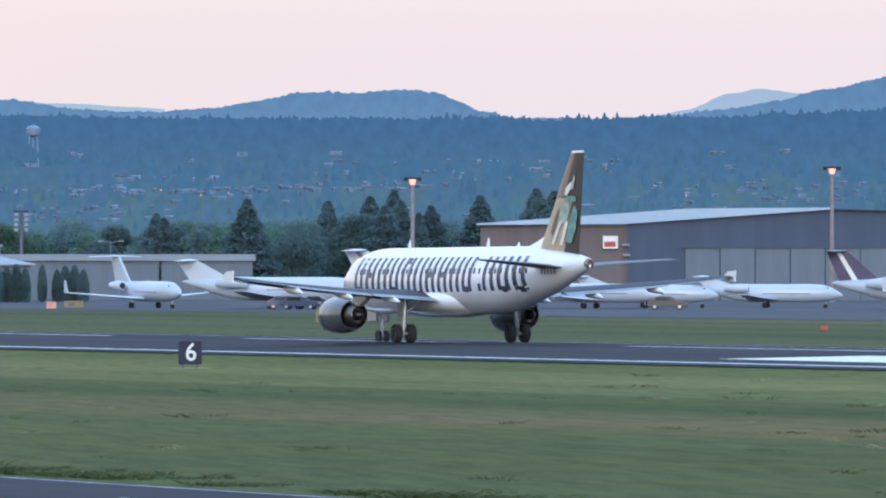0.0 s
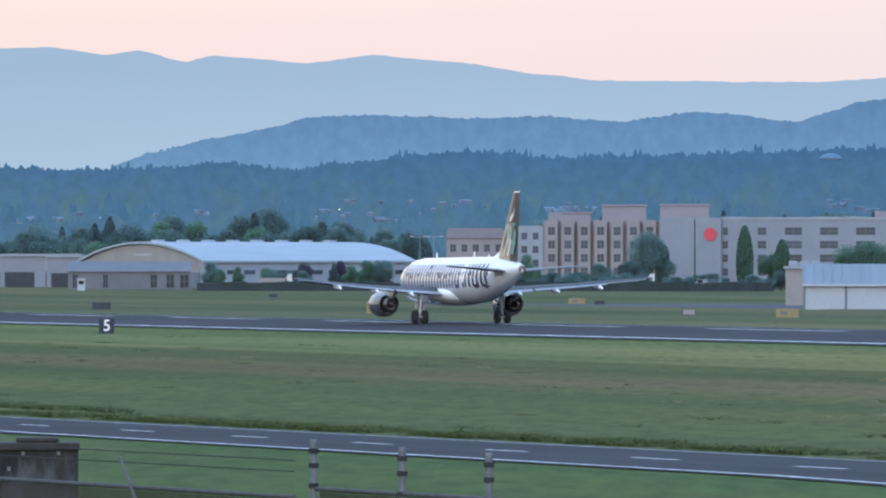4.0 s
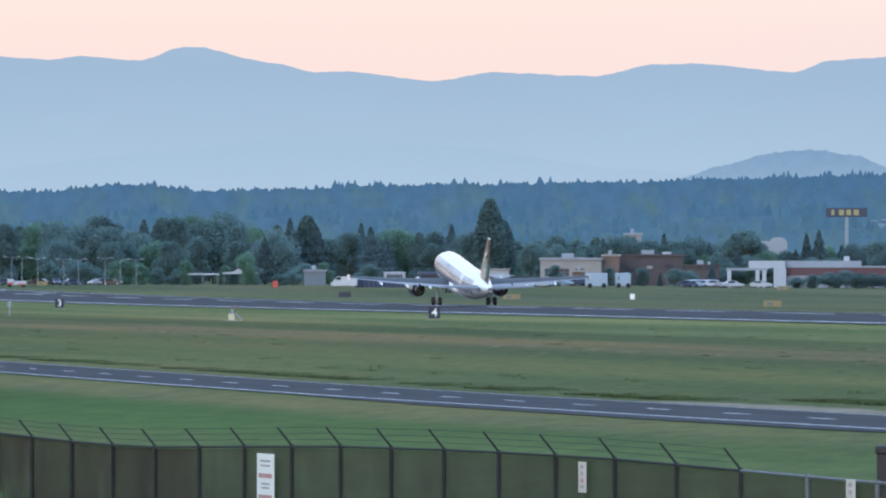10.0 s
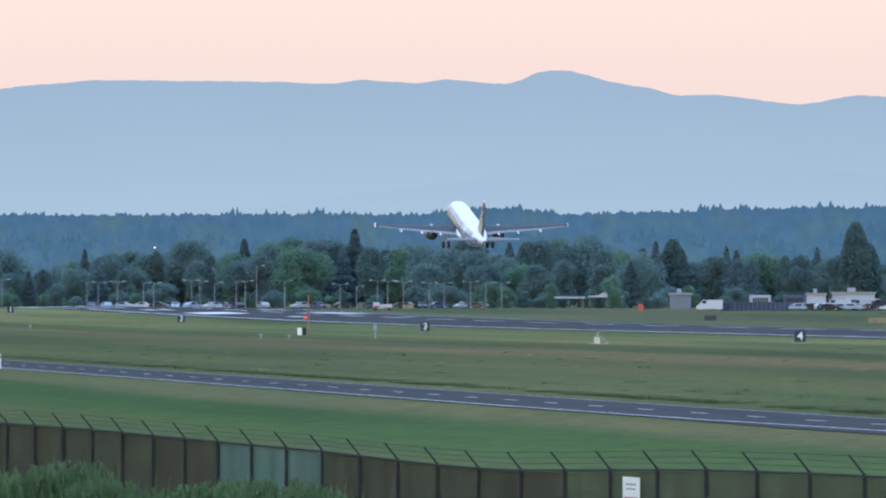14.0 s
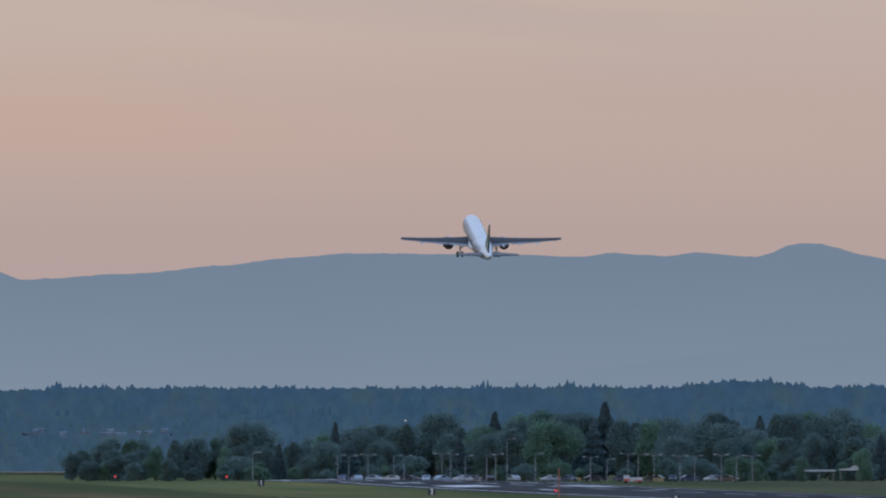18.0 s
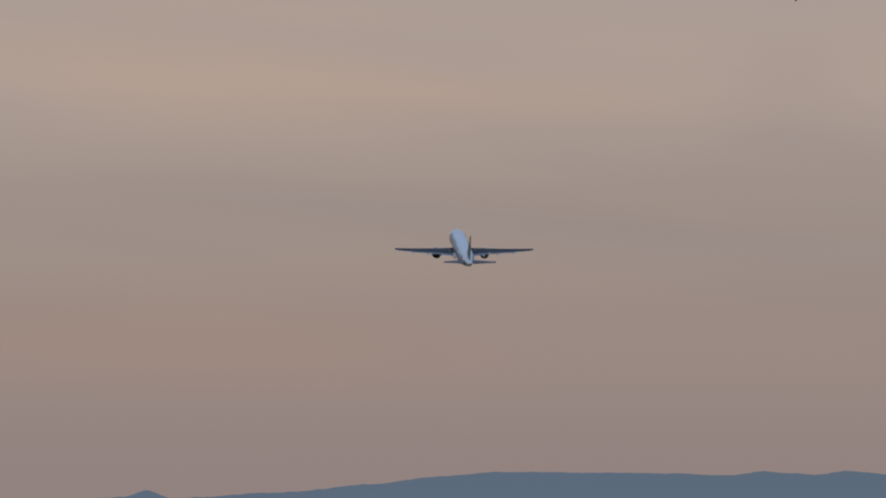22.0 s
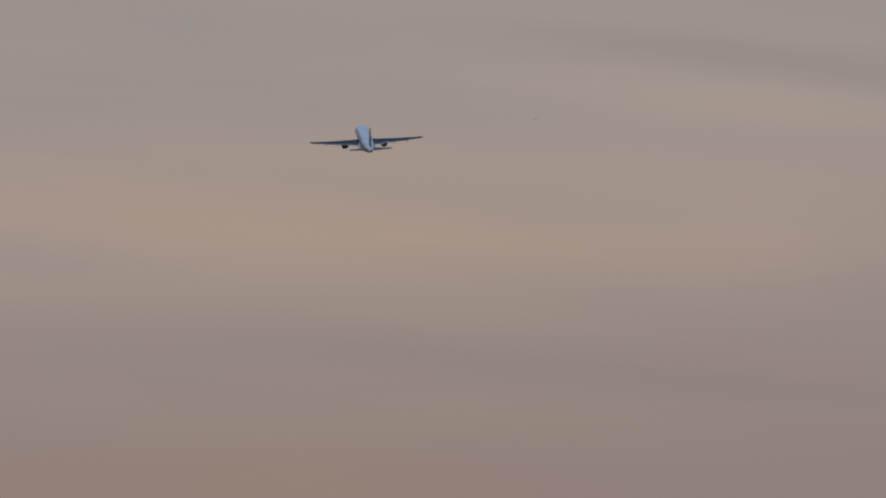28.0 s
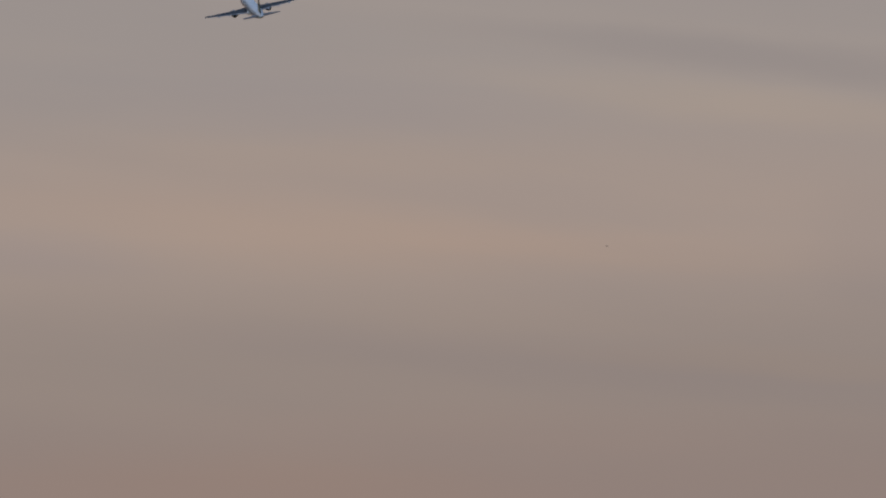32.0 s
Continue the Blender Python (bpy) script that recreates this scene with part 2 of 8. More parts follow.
M["tail_gold"] = mat("tail_gold", (0.42, 0.33, 0.22), 0.35, spread=0.2, scale=0.8)
M["tail_tan"] = mat("tail_tan", (0.165, 0.118, 0.092), 0.35, spread=0.3, scale=0.7)
M["tail_green"] = mat("tail_green", (0.12, 0.27, 0.235), 0.4, spread=0.5, scale=2.5)
M["tail_sage"] = mat("tail_sage", (0.30, 0.40, 0.34), 0.4, spread=0.45, scale=2.5)
M["tail_pale"] = mat("tail_pale", (0.75, 0.72, 0.64), 0.4, spread=0.15, scale=1.5)
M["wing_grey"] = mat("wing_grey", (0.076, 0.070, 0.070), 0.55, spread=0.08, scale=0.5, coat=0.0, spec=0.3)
M["slat_metal"] = mat("slat_metal", (0.72, 0.73, 0.75), 0.25, metal=0.9, spread=0.05)
M["nacelle"] = mat("nacelle", (0.10, 0.115, 0.115), 0.22, spread=0.15, scale=0.7, coat=0.5)
M["lip_metal"] = mat("lip_metal", (0.75, 0.75, 0.76), 0.2, metal=1.0, spread=0.05)
M["core_metal"] = mat("core_metal", (0.20, 0.185, 0.175), 0.4, metal=0.9, spread=0.2, scale=2)
M["black"] = mat("black", (0.012, 0.012, 0.014), 0.6, spread=0.3)
M["tyre"] = mat("tyre", (0.018, 0.018, 0.02), 0.85, spread=0.3, scale=3)
M["gear_metal"] = mat("gear_metal", (0.42, 0.43, 0.45), 0.4, metal=0.5, spread=0.15, scale=2)
M["glass_dark"] = mat("glass_dark", (0.02, 0.025, 0.03), 0.08, spread=0.2)
M["mark_grey"] = mat("mark_grey", (0.26, 0.27, 0.31), 0.5, spread=0.2)
M["reg_grey"] = mat("reg_grey", (0.10, 0.11, 0.14), 0.5, spread=0.2)
M["pinkish"] = mat("pinkish", (0.65, 0.30, 0.24), 0.5, spread=0.2)
M["sign_black"] = mat("sign_black", (0.018, 0.024, 0.042), 0.6, spread=0.3, scale=3)
M["sign_white"] = mat("sign_white", (0.78, 0.78, 0.74), 0.6, spread=0.06, scale=3)
M["galv"] = mat("galv", (0.13, 0.14, 0.16), 0.6, metal=0.3, spread=0.25, scale=6)
M["concrete"] = mat("concrete", (0.30, 0.29, 0.27), 0.9, spread=0.35, scale=1.5, bump=0.3)
M["nav_red"] = glow("nav_red", (1.0, 0.06, 0.05), 1.3)
M["tail_lamp"] = glow("tail_lamp", (1.0, 0.80, 0.74), 0.35)


def ground_material():
    m = bpy.data.materials.new("airfield_grass")
    m.use_nodes = True
    n, l = m.node_tree.nodes, m.node_tree.links
    b = n["Principled BSDF"]
    b.inputs["Roughness"].default_value = 0.95
    b.inputs["Specular IOR Level"].default_value = 0.10
    co = n.new("ShaderNodeTexCoord")

    def noise_at(scale, stretch, detail=5, rough=0.55):
        mp = n.new("ShaderNodeMapping")
        mp.inputs["Scale"].default_value = stretch
        l.new(co.outputs["Object"], mp.inputs[0])
        z = n.new("ShaderNodeTexNoise")
        z.inputs["Scale"].default_value, z.inputs["Detail"].default_value, z.inputs["Roughness"].default_value = scale, detail, rough
        l.new(mp.outputs[0], z.inputs[0])
        return z.outputs[0]

    def ramp(src, stops):
        r = n.new("ShaderNodeValToRGB")
        while len(r.color_ramp.elements) < len(stops):
            r.color_ramp.elements.new(0.5)
        for e, (p, c) in zip(r.color_ramp.elements, stops):
            e.position, e.color = p, (*c, 1)
        l.new(src, r.inputs[0])
        return r.outputs[0]

    def mix(kind, fac, a, c):
        x = n.new("ShaderNodeMix")
        x.data_type, x.blend_type = "RGBA", kind
        if isinstance(fac, float):
            x.inputs[0].default_value = fac
        else:
            l.new(fac, x.inputs[0])
        l.new(a, x.inputs[6])
        l.new(c, x.inputs[7])
        return x.outputs[2]

    # strips mown at different times, running along the runway
    sep = n.new("ShaderNodeSeparateXYZ")
    l.new(co.outputs["Object"], sep.inputs[0])
    wob = n.new("ShaderNodeMath")
    wob.operation = "MULTIPLY_ADD"
    wob.inputs[1].default_value = 10.0
    l.new(noise_at(0.03, (1, 0.10, 1), 4, 0.6), wob.inputs[0])
    l.new(sep.outputs["X"], wob.inputs[2])
    mr = n.new("ShaderNodeMapRange")
    mr.inputs[1].default_value, mr.inputs[2].default_value = 5.0, 305.0
    l.new(wob.outputs[0], mr.inputs[0])
    strips = ramp(mr.outputs[0], [(0.0, (0.054, 0.112, 0.024)), (0.12, (0.055, 0.112, 0.024)), (0.14, (0.074, 0.098, 0.030)), (0.165, (0.055, 0.106, 0.023)), (0.196, (0.056, 0.104, 0.023)), (0.208, (0.136, 0.126, 0.052)), (0.230, (0.128, 0.122, 0.048)), (0.238, (0.070, 0.102, 0.026)),
                                  (0.262, (0.096, 0.106, 0.038)), (0.29, (0.098, 0.105, 0.039)), (0.33, (0.086, 0.097, 0.032)), (0.42, (0.088, 0.094, 0.033)), (0.45, (0.145, 0.106, 0.052)), (0.485, (0.132, 0.102, 0.048)),
                                  (0.51, (0.064, 0.078, 0.026)), (0.556, (0.066, 0.080, 0.027)), (0.566, (0.148, 0.152, 0.060)), (0.66, (0.146, 0.154, 0.059)), (0.72, (0.120, 0.140, 0.046)),
                                  (0.88, (0.150, 0.152, 0.062)), (0.93, (0.130, 0.136, 0.060)), (0.955, (0.098, 0.106, 0.052)), (1.0, (0.088, 0.094, 0.050))])
    spots = ramp(noise_at(0.05, (1, 0.06, 1)), [(0.34, (0.72, 0.84, 0.74)), (0.50, (0.98, 1.0, 0.98)), (0.66, (1.42, 1.12, 1.08))])
    plain = n.new("ShaderNodeRGB")
    plain.outputs[0].default_value = (0.072, 0.094, 0.028, 1)
    ragged = n.new("ShaderNodeMapRange")
    ragged.inputs[1].default_value, ragged.inputs[2].default_value, ragged.inputs[3].default_value, ragged.inputs[4].default_value = 0.42, 0.64, 0.0, 0.62
    l.new(noise_at(0.020, (1, 0.16, 1), 6, 0.65), ragged.inputs[0])
    # the dry verge along the road gives way to green towards the near end
    along = n.new("ShaderNodeMapRange")
    along.inputs[1].default_value, along.inputs[2].default_value = 250.0, 340.0
    l.new(sep.outputs["Y"], along.inputs[0])
    beyond = n.new("ShaderNodeMapRange")
    beyond.inputs[1].default_value, beyond.inputs[2].default_value = 0.232, 0.240
    l.new(mr.outputs[0], beyond.inputs[0])
    keep = n.new("ShaderNodeMath")
    keep.operation = "MAXIMUM"
    l.new(along.outputs[0], keep.inputs[0])
    l.new(beyond.outputs[0], keep.inputs[1])
    fresh = n.new("ShaderNodeRGB")
    fresh.outputs[0].default_value = (0.058, 0.100, 0.030, 1)
    strips = mix("MIX", keep.outputs[0], fresh.outputs[0], strips)
    strips = mix("MIX", ragged.outputs[0], strips, plain.outputs[0])
    mown = mix("MULTIPLY", 0.9, strips, spots)
    turn = n.new("ShaderNodeMapping")
    turn.vector_type = "TEXTURE"
    turn.inputs["Rotation"].default_value = (0, 0, radians(-16))
    turn.inputs["Scale"].default_value = (0.8, 7.0, 1)
    l.new(co.outputs["Object"], turn.inputs[0])
    fleck = n.new("ShaderNodeTexNoise")
    fleck.inputs["Scale"].default_value, fleck.inputs["Detail"].default_value, fleck.inputs["Roughness"].default_value = 1.0, 5, 0.68
    l.new(turn.outputs[0], fleck.inputs[0])
    tuft = ramp(fleck.outputs[0], [(0.34, (0.70, 0.75, 0.68)), (0.5, (1, 1, 1)), (0.68, (1.32, 1.24, 1.14))])
    c1 = mix("MULTIPLY", 0.9, mown, tuft)
    patch = ramp(noise_at(0.022, (1, 0.12, 1)), [(0.38, (0.72, 0.80, 0.72)), (0.62, (1.14, 1.08, 1.02))])
    c2 = mix("MULTIPLY", 0.9, c1, patch)
    l.new(c2, b.inputs["Base Color"])
    bp = n.new("ShaderNodeBump")
    bp.inputs["Strength"].default_value, bp.inputs["Distance"].default_value = 0.6, 0.15
    l.new(noise_at(2.2, (1, 0.6, 1), 5, 0.7), bp.inputs["Height"])
    l.new(bp.outputs[0], b.inputs["Normal"])
    return m


M["grass"] = ground_material()

# ---- ground, runway, road ----
RUN_X, RUN_HALF = 241.4, 22.9
SIGN_X = 192.0


def sheet(name, xs, ys, zf, material, label, category, kind="structure", thick=0.0):
    bm = bmesh.new()
    grid = [[bm.verts.new((x, y, zf(x, y))) for y in ys] for x in xs]
    for a, b in zip(grid, grid[1:]):
        for i in range(len(ys) - 1):
            bm.faces.new((a[i], b[i], b[i + 1], a[i + 1]))
    ob = part(name, bm, material, None, smooth=60)
    return tagged(ob, label, category, kind=kind)


def runway_z(x, y):
    return ground_z(SIGN_X + 5, y) + 0.20 + 0.34 * max(0.0, 1 - abs(x - RUN_X) / RUN_HALF)


def spread_y():
    ys, y = [-900.0, -300.0, -60.0], 0.0
    while y < 700:
        ys.append(y)
        y += 10
    while y < 2600:
        ys.append(y)
        y += 50
    return ys + [2600, 3000, 3600, 4300, 5200]


def land_z(x, y):
    z = ground_z(x, y)
    if RUN_X - RUN_HALF - 14 < x < RUN_X + RUN_HALF + 14:
        z = min(z + 0.20 * min(1, (RUN_HALF + 14 - abs(x - RUN_X)) / 10), runway_z(x, y)) - 0.06
    return z


sheet("ground", [-3000, -700, -200, -60, -20, -6, -2, 2, 6, 10, 14, 20, 30, 40, 50, 58, 66, 70, 76, 82, 84, 90, 98, 110, 125, 140, 155, 170, 185, 195, 204.5, 209, 214.5,
                 218.5, 230, RUN_X, 252, 264.3, 268, 273, 278.3, 300, 340, 400, 480, 600, 800, 1200, 2000, 3200, 5000],
      spread_y(), land_z, M["grass"], "mown and straw-streaked airfield grass reaching to the trees", "grass")
YR = [y for y in spread_y() if -60 <= y <= 2300] + [2330]
sheet("runway", [RUN_X - RUN_HALF - 4, RUN_X - RUN_HALF, RUN_X - 10, RUN_X, RUN_X + 10, RUN_X + RUN_HALF, RUN_X + RUN_HALF + 4], YR, runway_z, M["asphalt"],
      "long dark asphalt runway with white markings", "runway")


def strip(name, x0, x1, y0, y1, zf, lift=0.012):
    bm = bmesh.new()
    k = max(1, int((y1 - y0) / 40))
    vs = [[bm.verts.new((x, y0 + (y1 - y0) * i / k, zf(x, y0 + (y1 - y0) * i / k) + lift)) for x in (x0, x1)] for i in range(k + 1)]
    for a, b in zip(vs, vs[1:]):
        bm.faces.new((a[0], a[1], b[1], b[0]))
    return bm


def runway_marks():
    marks = thing("runway_markings", "white painted runway edge lines and centre stripes", "markings", kind="structure")
    for s in (-1, 1):
        x = RUN_X + s * (RUN_HALF - 0.8)
        part("edge_line", strip("edge_line", x - 0.45, x + 0.45, -60, 2325, runway_z, 0.02), M["line_paint"], marks)
    y = 24.0
    while y < 2270:
        part("centre_stripe", strip("centre_stripe", RUN_X - 0.45, RUN_X + 0.45, y, y + 36.6, runway_z, 0.02), M["line_paint"], marks)
        y += 61.0
    for s in (-1, 1):
        part("aiming_bar", strip("aiming_bar", RUN_X + s * 12 - 4.5, RUN_X + s * 12 + 4.5, 1965, 2010, runway_z, 0.02), M["line_paint"], marks)
        part("aiming_bar", strip("aiming_bar", RUN_X + s * 12 - 4.5, RUN_X + s * 12 + 4.5, 454, 499, runway_z, 0.02), M["line_paint"], marks)
        for yy, k in ((1858, 1), (2080, 2), (2170, 3)):
            for i in range(k):
                x = RUN_X + s * (10.5 + 3.3 * i)
                part("touchdown_bar", strip("touchdown_bar", x - 0.9, x + 0.9, yy, yy + 22.9, runway_z, 0.02), M["line_paint"], marks)
        for i in range(6):
            x = RUN_X + s * (2.8 + 3.4 * i)
            part("threshold_bar", strip("threshold_bar", x - 0.87, x + 0.87, 2270, 2315, runway_z, 0.02), M["line_paint"], marks)


runway_marks()
sheet("apron", [392, 430, 480, 530, 580, 640], [720, 800, 900, 1000, 1100, 1200, 1300, 1420], lambda x, y: ground_z(x, y) + 0.03, mat("apron_asphalt", (0.085, 0.090, 0.098), 0.95, spread=0.25, scale=0.1, fine=20, stretch=(1, 0.2, 1), spec=0.1),
      "worn grey apron before the hangars", "apron")
ROAD_X = 76.0


def road_z(x, y):
    return ground_z(x, y) + 0.03


def road_mid(y):
    return lerp(y, [(340, ROAD_X), (480, ROAD_X - 1.8), (1750, ROAD_X - 2.4)])


def road_half(y):
    """Half the width between the edge lines."""
    return lerp(y, [(250, 4.3), (360, 4.1), (1750, 4.1)])


def road_sheet():
    bm = bmesh.new()
    rows = []
    for y in [v for v in spread_y() if 0 <= v <= 1800]:
        m, h = road_mid(y), road_half(y) + 0.55
        near = h + lerp(y, [(300, 0.0), (330, 1.6), (400, 1.5), (440, 0.0)])
        rows.append([bm.verts.new((x, y, road_z(x, y))) for x in (m - near, m - h / 2, m + h / 2, m + h)])
    for a, b in zip(rows, rows[1:]):
        for i in range(3):
            bm.faces.new((a[i], a[i + 1], b[i + 1], b[i]))
    tagged(part("road", bm, M["road_asphalt"], None), "narrow asphalt service road with white edge lines", "road", kind="structure")


road_sheet()


def road_line(off, half, y0, y1):
    """A painted line; off: which edge (-1, 0, 1)."""
    bm = bmesh.new()
    k = max(1, int((y1 - y0) / 10))
    rows = []
    for i in range(k + 1):
        y = y0 + (y1 - y0) * i / k
        m = road_mid(y) + off * road_half(y)
        rows.append([bm.verts.new((x, y, road_z(x, y) + 0.012)) for x in (m - half, m + half)])
    for a, b in zip(rows, rows[1:]):
        bm.faces.new((a[0], a[1], b[1], b[0]))
    return bm


def road_marks():
    marks = thing("road_markings", "white road edge lines and dashed centre line", "markings", kind="structure")
    for s in (-1, 1):
        part("edge_line", road_line(s, 0.11, 0, 1750), M["line_paint" if s < 0 else "worn_line"], marks)
    y = 209.3 - 14.3 * 8
    while y < 1250:
        part("dash", road_line(0, 0.10, y, y + 4.2), M["line_paint"], marks)
        y += 14.3


road_marks()


def bare_patch():
    """Trodden soil on the far side of the road."""
    rng = random.Random(3)
    bm = bmesh.new()
    rows = []
    for i in range(29):
        y = 364 + 1.7 * i
        w = 3.6 * math.sin(math.pi * i / 28) ** 0.5 * rng.uniform(0.75, 1.1)
        x = road_mid(y) + road_half(y) + 0.57
        rows.append([bm.verts.new((q, y, ground_z(q, y) + 0.02)) for q in (x, x + w / 2, x + w + 0.02)])
    for a, b in zip(rows, rows[1:]):
        for k in range(2):
            bm.faces.new((a[k], a[k + 1], b[k + 1], b[k]))
    tagged(part("bare_soil", bm, mat("bare_soil", (0.20, 0.165, 0.115), 0.95, spread=0.35, scale=0.4, fine=6, stretch=(1, 0.2, 1), spec=0.1), None), "trodden tan soil beside the service road", "soil", kind="structure")


bare_patch()

# ---- distant hills ----


def ridge(name, nodes, d, depth, foot, material, label, teeth=0.0, step=8, tooth=14.0, rnd=1):
    """A range of hills: summits and saddles (bearing, rise in ticks), smoothly joined, with a wooded crest where teeth > 0."""
    rng = random.Random(rnd)
    bm = bmesh.new()
    cols = []
    spires, reach = [], nodes[0][0] - 20.0
    b = nodes[0][0]
    while b <= nodes[-1][0]:
        i = max(k for k in range(len(nodes)) if nodes[k][0] <= b)
        if i == len(nodes) - 1:
            h = nodes[-1][1]
        else:
            (b0, h0), (b1, h1) = nodes[i], nodes[i + 1]
            s = (b - b0) / (b1 - b0)
            s = s * s * (3 - 2 * s) * 0.55 + s * 0.45
            h = h0 + (h1 - h0) * s
        h += 2.2 * noise.noise((b * 0.017, rnd, 0)) + 1.3 * noise.noise((b * 0.06, rnd, 3)) + 0.7 * noise.noise((b * 0.17, rnd, 5))
        while spires and b - spires[0][0] > 30:
            spires.pop(0)
        while teeth and reach < b + 30:
            reach += rng.uniform(0.25, 1.0) * tooth * (1.6 if rng.random() < 0.12 else 1.0)
            tall = teeth * rng.choice((0.25, 0.4, 0.5, 0.6, 0.75, 0.9, 1.2)) * (0.45 + 1.5 * abs(noise.noise((reach / 70, rnd, 7))))
            spires.append((reach, tall, tooth * rng.uniform(0.4, 0.8)))
        if teeth:
            h += max([0.0] + [q * max(0.0, 1 - abs(b - c) / w) ** 0.6 for c, q, w in spires]) - 0.3 * teeth
        col = []
        for k in range(6):
            s = k / 5
            dd = d + depth * s
            x, y = spot(b, dd)
            p = foot + (h - foot) * (s ** 0.7)
            wob = 0 if k in (0, 5) else 0.02 * depth * noise.noise((b * 0.01, s * 4, rnd))
            x, y = spot(b, dd + wob)
            col.append(bm.verts.new((x, y, level(p, dd))))
        cols.append((b, h, col))
        b += step
    uv = bm.loops.layers.uv.new("run_rise")
    for (b0, h0, a), (b1, h1, c) in zip(cols, cols[1:]):
        for k in range(5):
            f = bm.faces.new((a[k], c[k], c[k + 1], a[k + 1]))
            for lp, (bb, hh, j) in zip(f.loops, ((b0, h0, k), (b1, h1, k), (b1, h1, k + 1), (b0, h0, k + 1))):
                lp[uv].uv = (bb / 10, (foot + (hh - foot) * (j / 5) ** 0.7) / 10)
    ob = part(name, bm, material, None)
    return tagged(ob, label, "hills", kind="structure")


A1 = [(-3200, 285), (-2303, 318), (-2133, 328), (-2093, 341), (-2050, 326), (-1830, 338), (-1700, 351), (-1560, 366), (-1470, 373), (-1230, 371), (-1050, 367), (-1000, 374),
      (-910, 368), (-850, 374), (-752, 366), (-730, 371), (-692, 386), (-668, 390), (-636, 390), (-608, 383), (-565, 370), (-510, 361), (-440, 346), (-380, 347), (-230, 330), (-120, 346), (50, 338), (160, 359),
      (240, 361), (406, 345), (470, 366), (600, 375), (810, 384), (920, 371), (974, 378), (1060, 358), (1110, 369), (1270, 356), (1390, 370), (1530, 358), (1690, 336), (1790, 325),
      (2170, 322), (2330, 332), (2500, 318), (2715, 298), (3165, 270), (3300, 262)]
ridge("backdrop_mountains", A1, 4700, 150, 40, haze_glow("mountain_air", (0.338, 0.472, 0.64), (0.424, 0.572, 0.735), 20, 100, 0.02, 0.004), "pale blue mountains in evening haze", step=5)
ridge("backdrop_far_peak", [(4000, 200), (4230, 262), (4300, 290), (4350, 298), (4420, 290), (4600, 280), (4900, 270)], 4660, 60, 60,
      haze_glow("far_peak_air", (0.34, 0.47, 0.66), (0.45, 0.60, 0.78), 20, 80, 0.02, 0.004), "pale blue far peak in haze")
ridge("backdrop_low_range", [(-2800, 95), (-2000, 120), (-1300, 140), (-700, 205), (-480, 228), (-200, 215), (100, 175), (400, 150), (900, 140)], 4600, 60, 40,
      haze_glow("low_range_air", (0.365, 0.505, 0.67), (0.42, 0.565, 0.73), 20, 62, 0.02, 0.004), "faint blue foothills in haze")
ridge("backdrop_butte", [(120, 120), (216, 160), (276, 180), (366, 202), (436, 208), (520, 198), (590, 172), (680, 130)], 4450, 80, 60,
      haze_glow("butte_air", (0.21, 0.34, 0.52), (0.33, 0.48, 0.66), 20, 58, 0.05, 0.5, (1, 1, 1), True), "blue wooded butte in haze", teeth=3.4, step=1.8, tooth=8)
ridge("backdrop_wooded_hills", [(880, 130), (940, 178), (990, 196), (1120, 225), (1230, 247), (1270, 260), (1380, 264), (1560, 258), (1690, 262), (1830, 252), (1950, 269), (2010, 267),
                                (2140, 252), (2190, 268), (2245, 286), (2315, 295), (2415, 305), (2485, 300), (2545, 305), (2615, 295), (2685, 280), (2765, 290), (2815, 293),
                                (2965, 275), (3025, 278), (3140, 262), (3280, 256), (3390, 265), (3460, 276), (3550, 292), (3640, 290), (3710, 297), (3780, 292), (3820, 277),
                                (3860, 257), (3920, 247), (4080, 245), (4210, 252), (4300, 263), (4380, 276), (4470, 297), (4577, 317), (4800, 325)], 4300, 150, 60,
      haze_glow("wooded_air", (0.112, 0.236, 0.43), (0.182, 0.345, 0.55), 20, 75, 0.10, 0.45, (1, 0.7, 1), True), "blue wooded hills with a conifer skyline", teeth=4.6, step=1.8, tooth=9, rnd=2)
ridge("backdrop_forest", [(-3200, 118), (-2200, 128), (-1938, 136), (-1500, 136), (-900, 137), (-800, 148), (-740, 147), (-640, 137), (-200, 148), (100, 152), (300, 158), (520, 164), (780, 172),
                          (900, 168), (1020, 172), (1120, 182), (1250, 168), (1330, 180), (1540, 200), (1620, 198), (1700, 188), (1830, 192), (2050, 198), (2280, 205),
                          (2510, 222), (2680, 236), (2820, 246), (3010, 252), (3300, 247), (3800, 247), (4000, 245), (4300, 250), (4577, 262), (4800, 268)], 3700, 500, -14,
      haze_glow("forest_air", (0.056, 0.146, 0.295), (0.078, 0.172, 0.292), 15, 60, 0.12, 0.42, (1, 0.9, 1), True, green=(0.092, 0.185, 0.215)), "dark blue forested slopes under evening haze", teeth=14.0, step=1.5, tooth=6.5, rnd=3)

# ---- the airliner: origin on the ground between the main wheels, nose to +y ----
NOSE_Y, FUS_Z = 17.71, 3.80
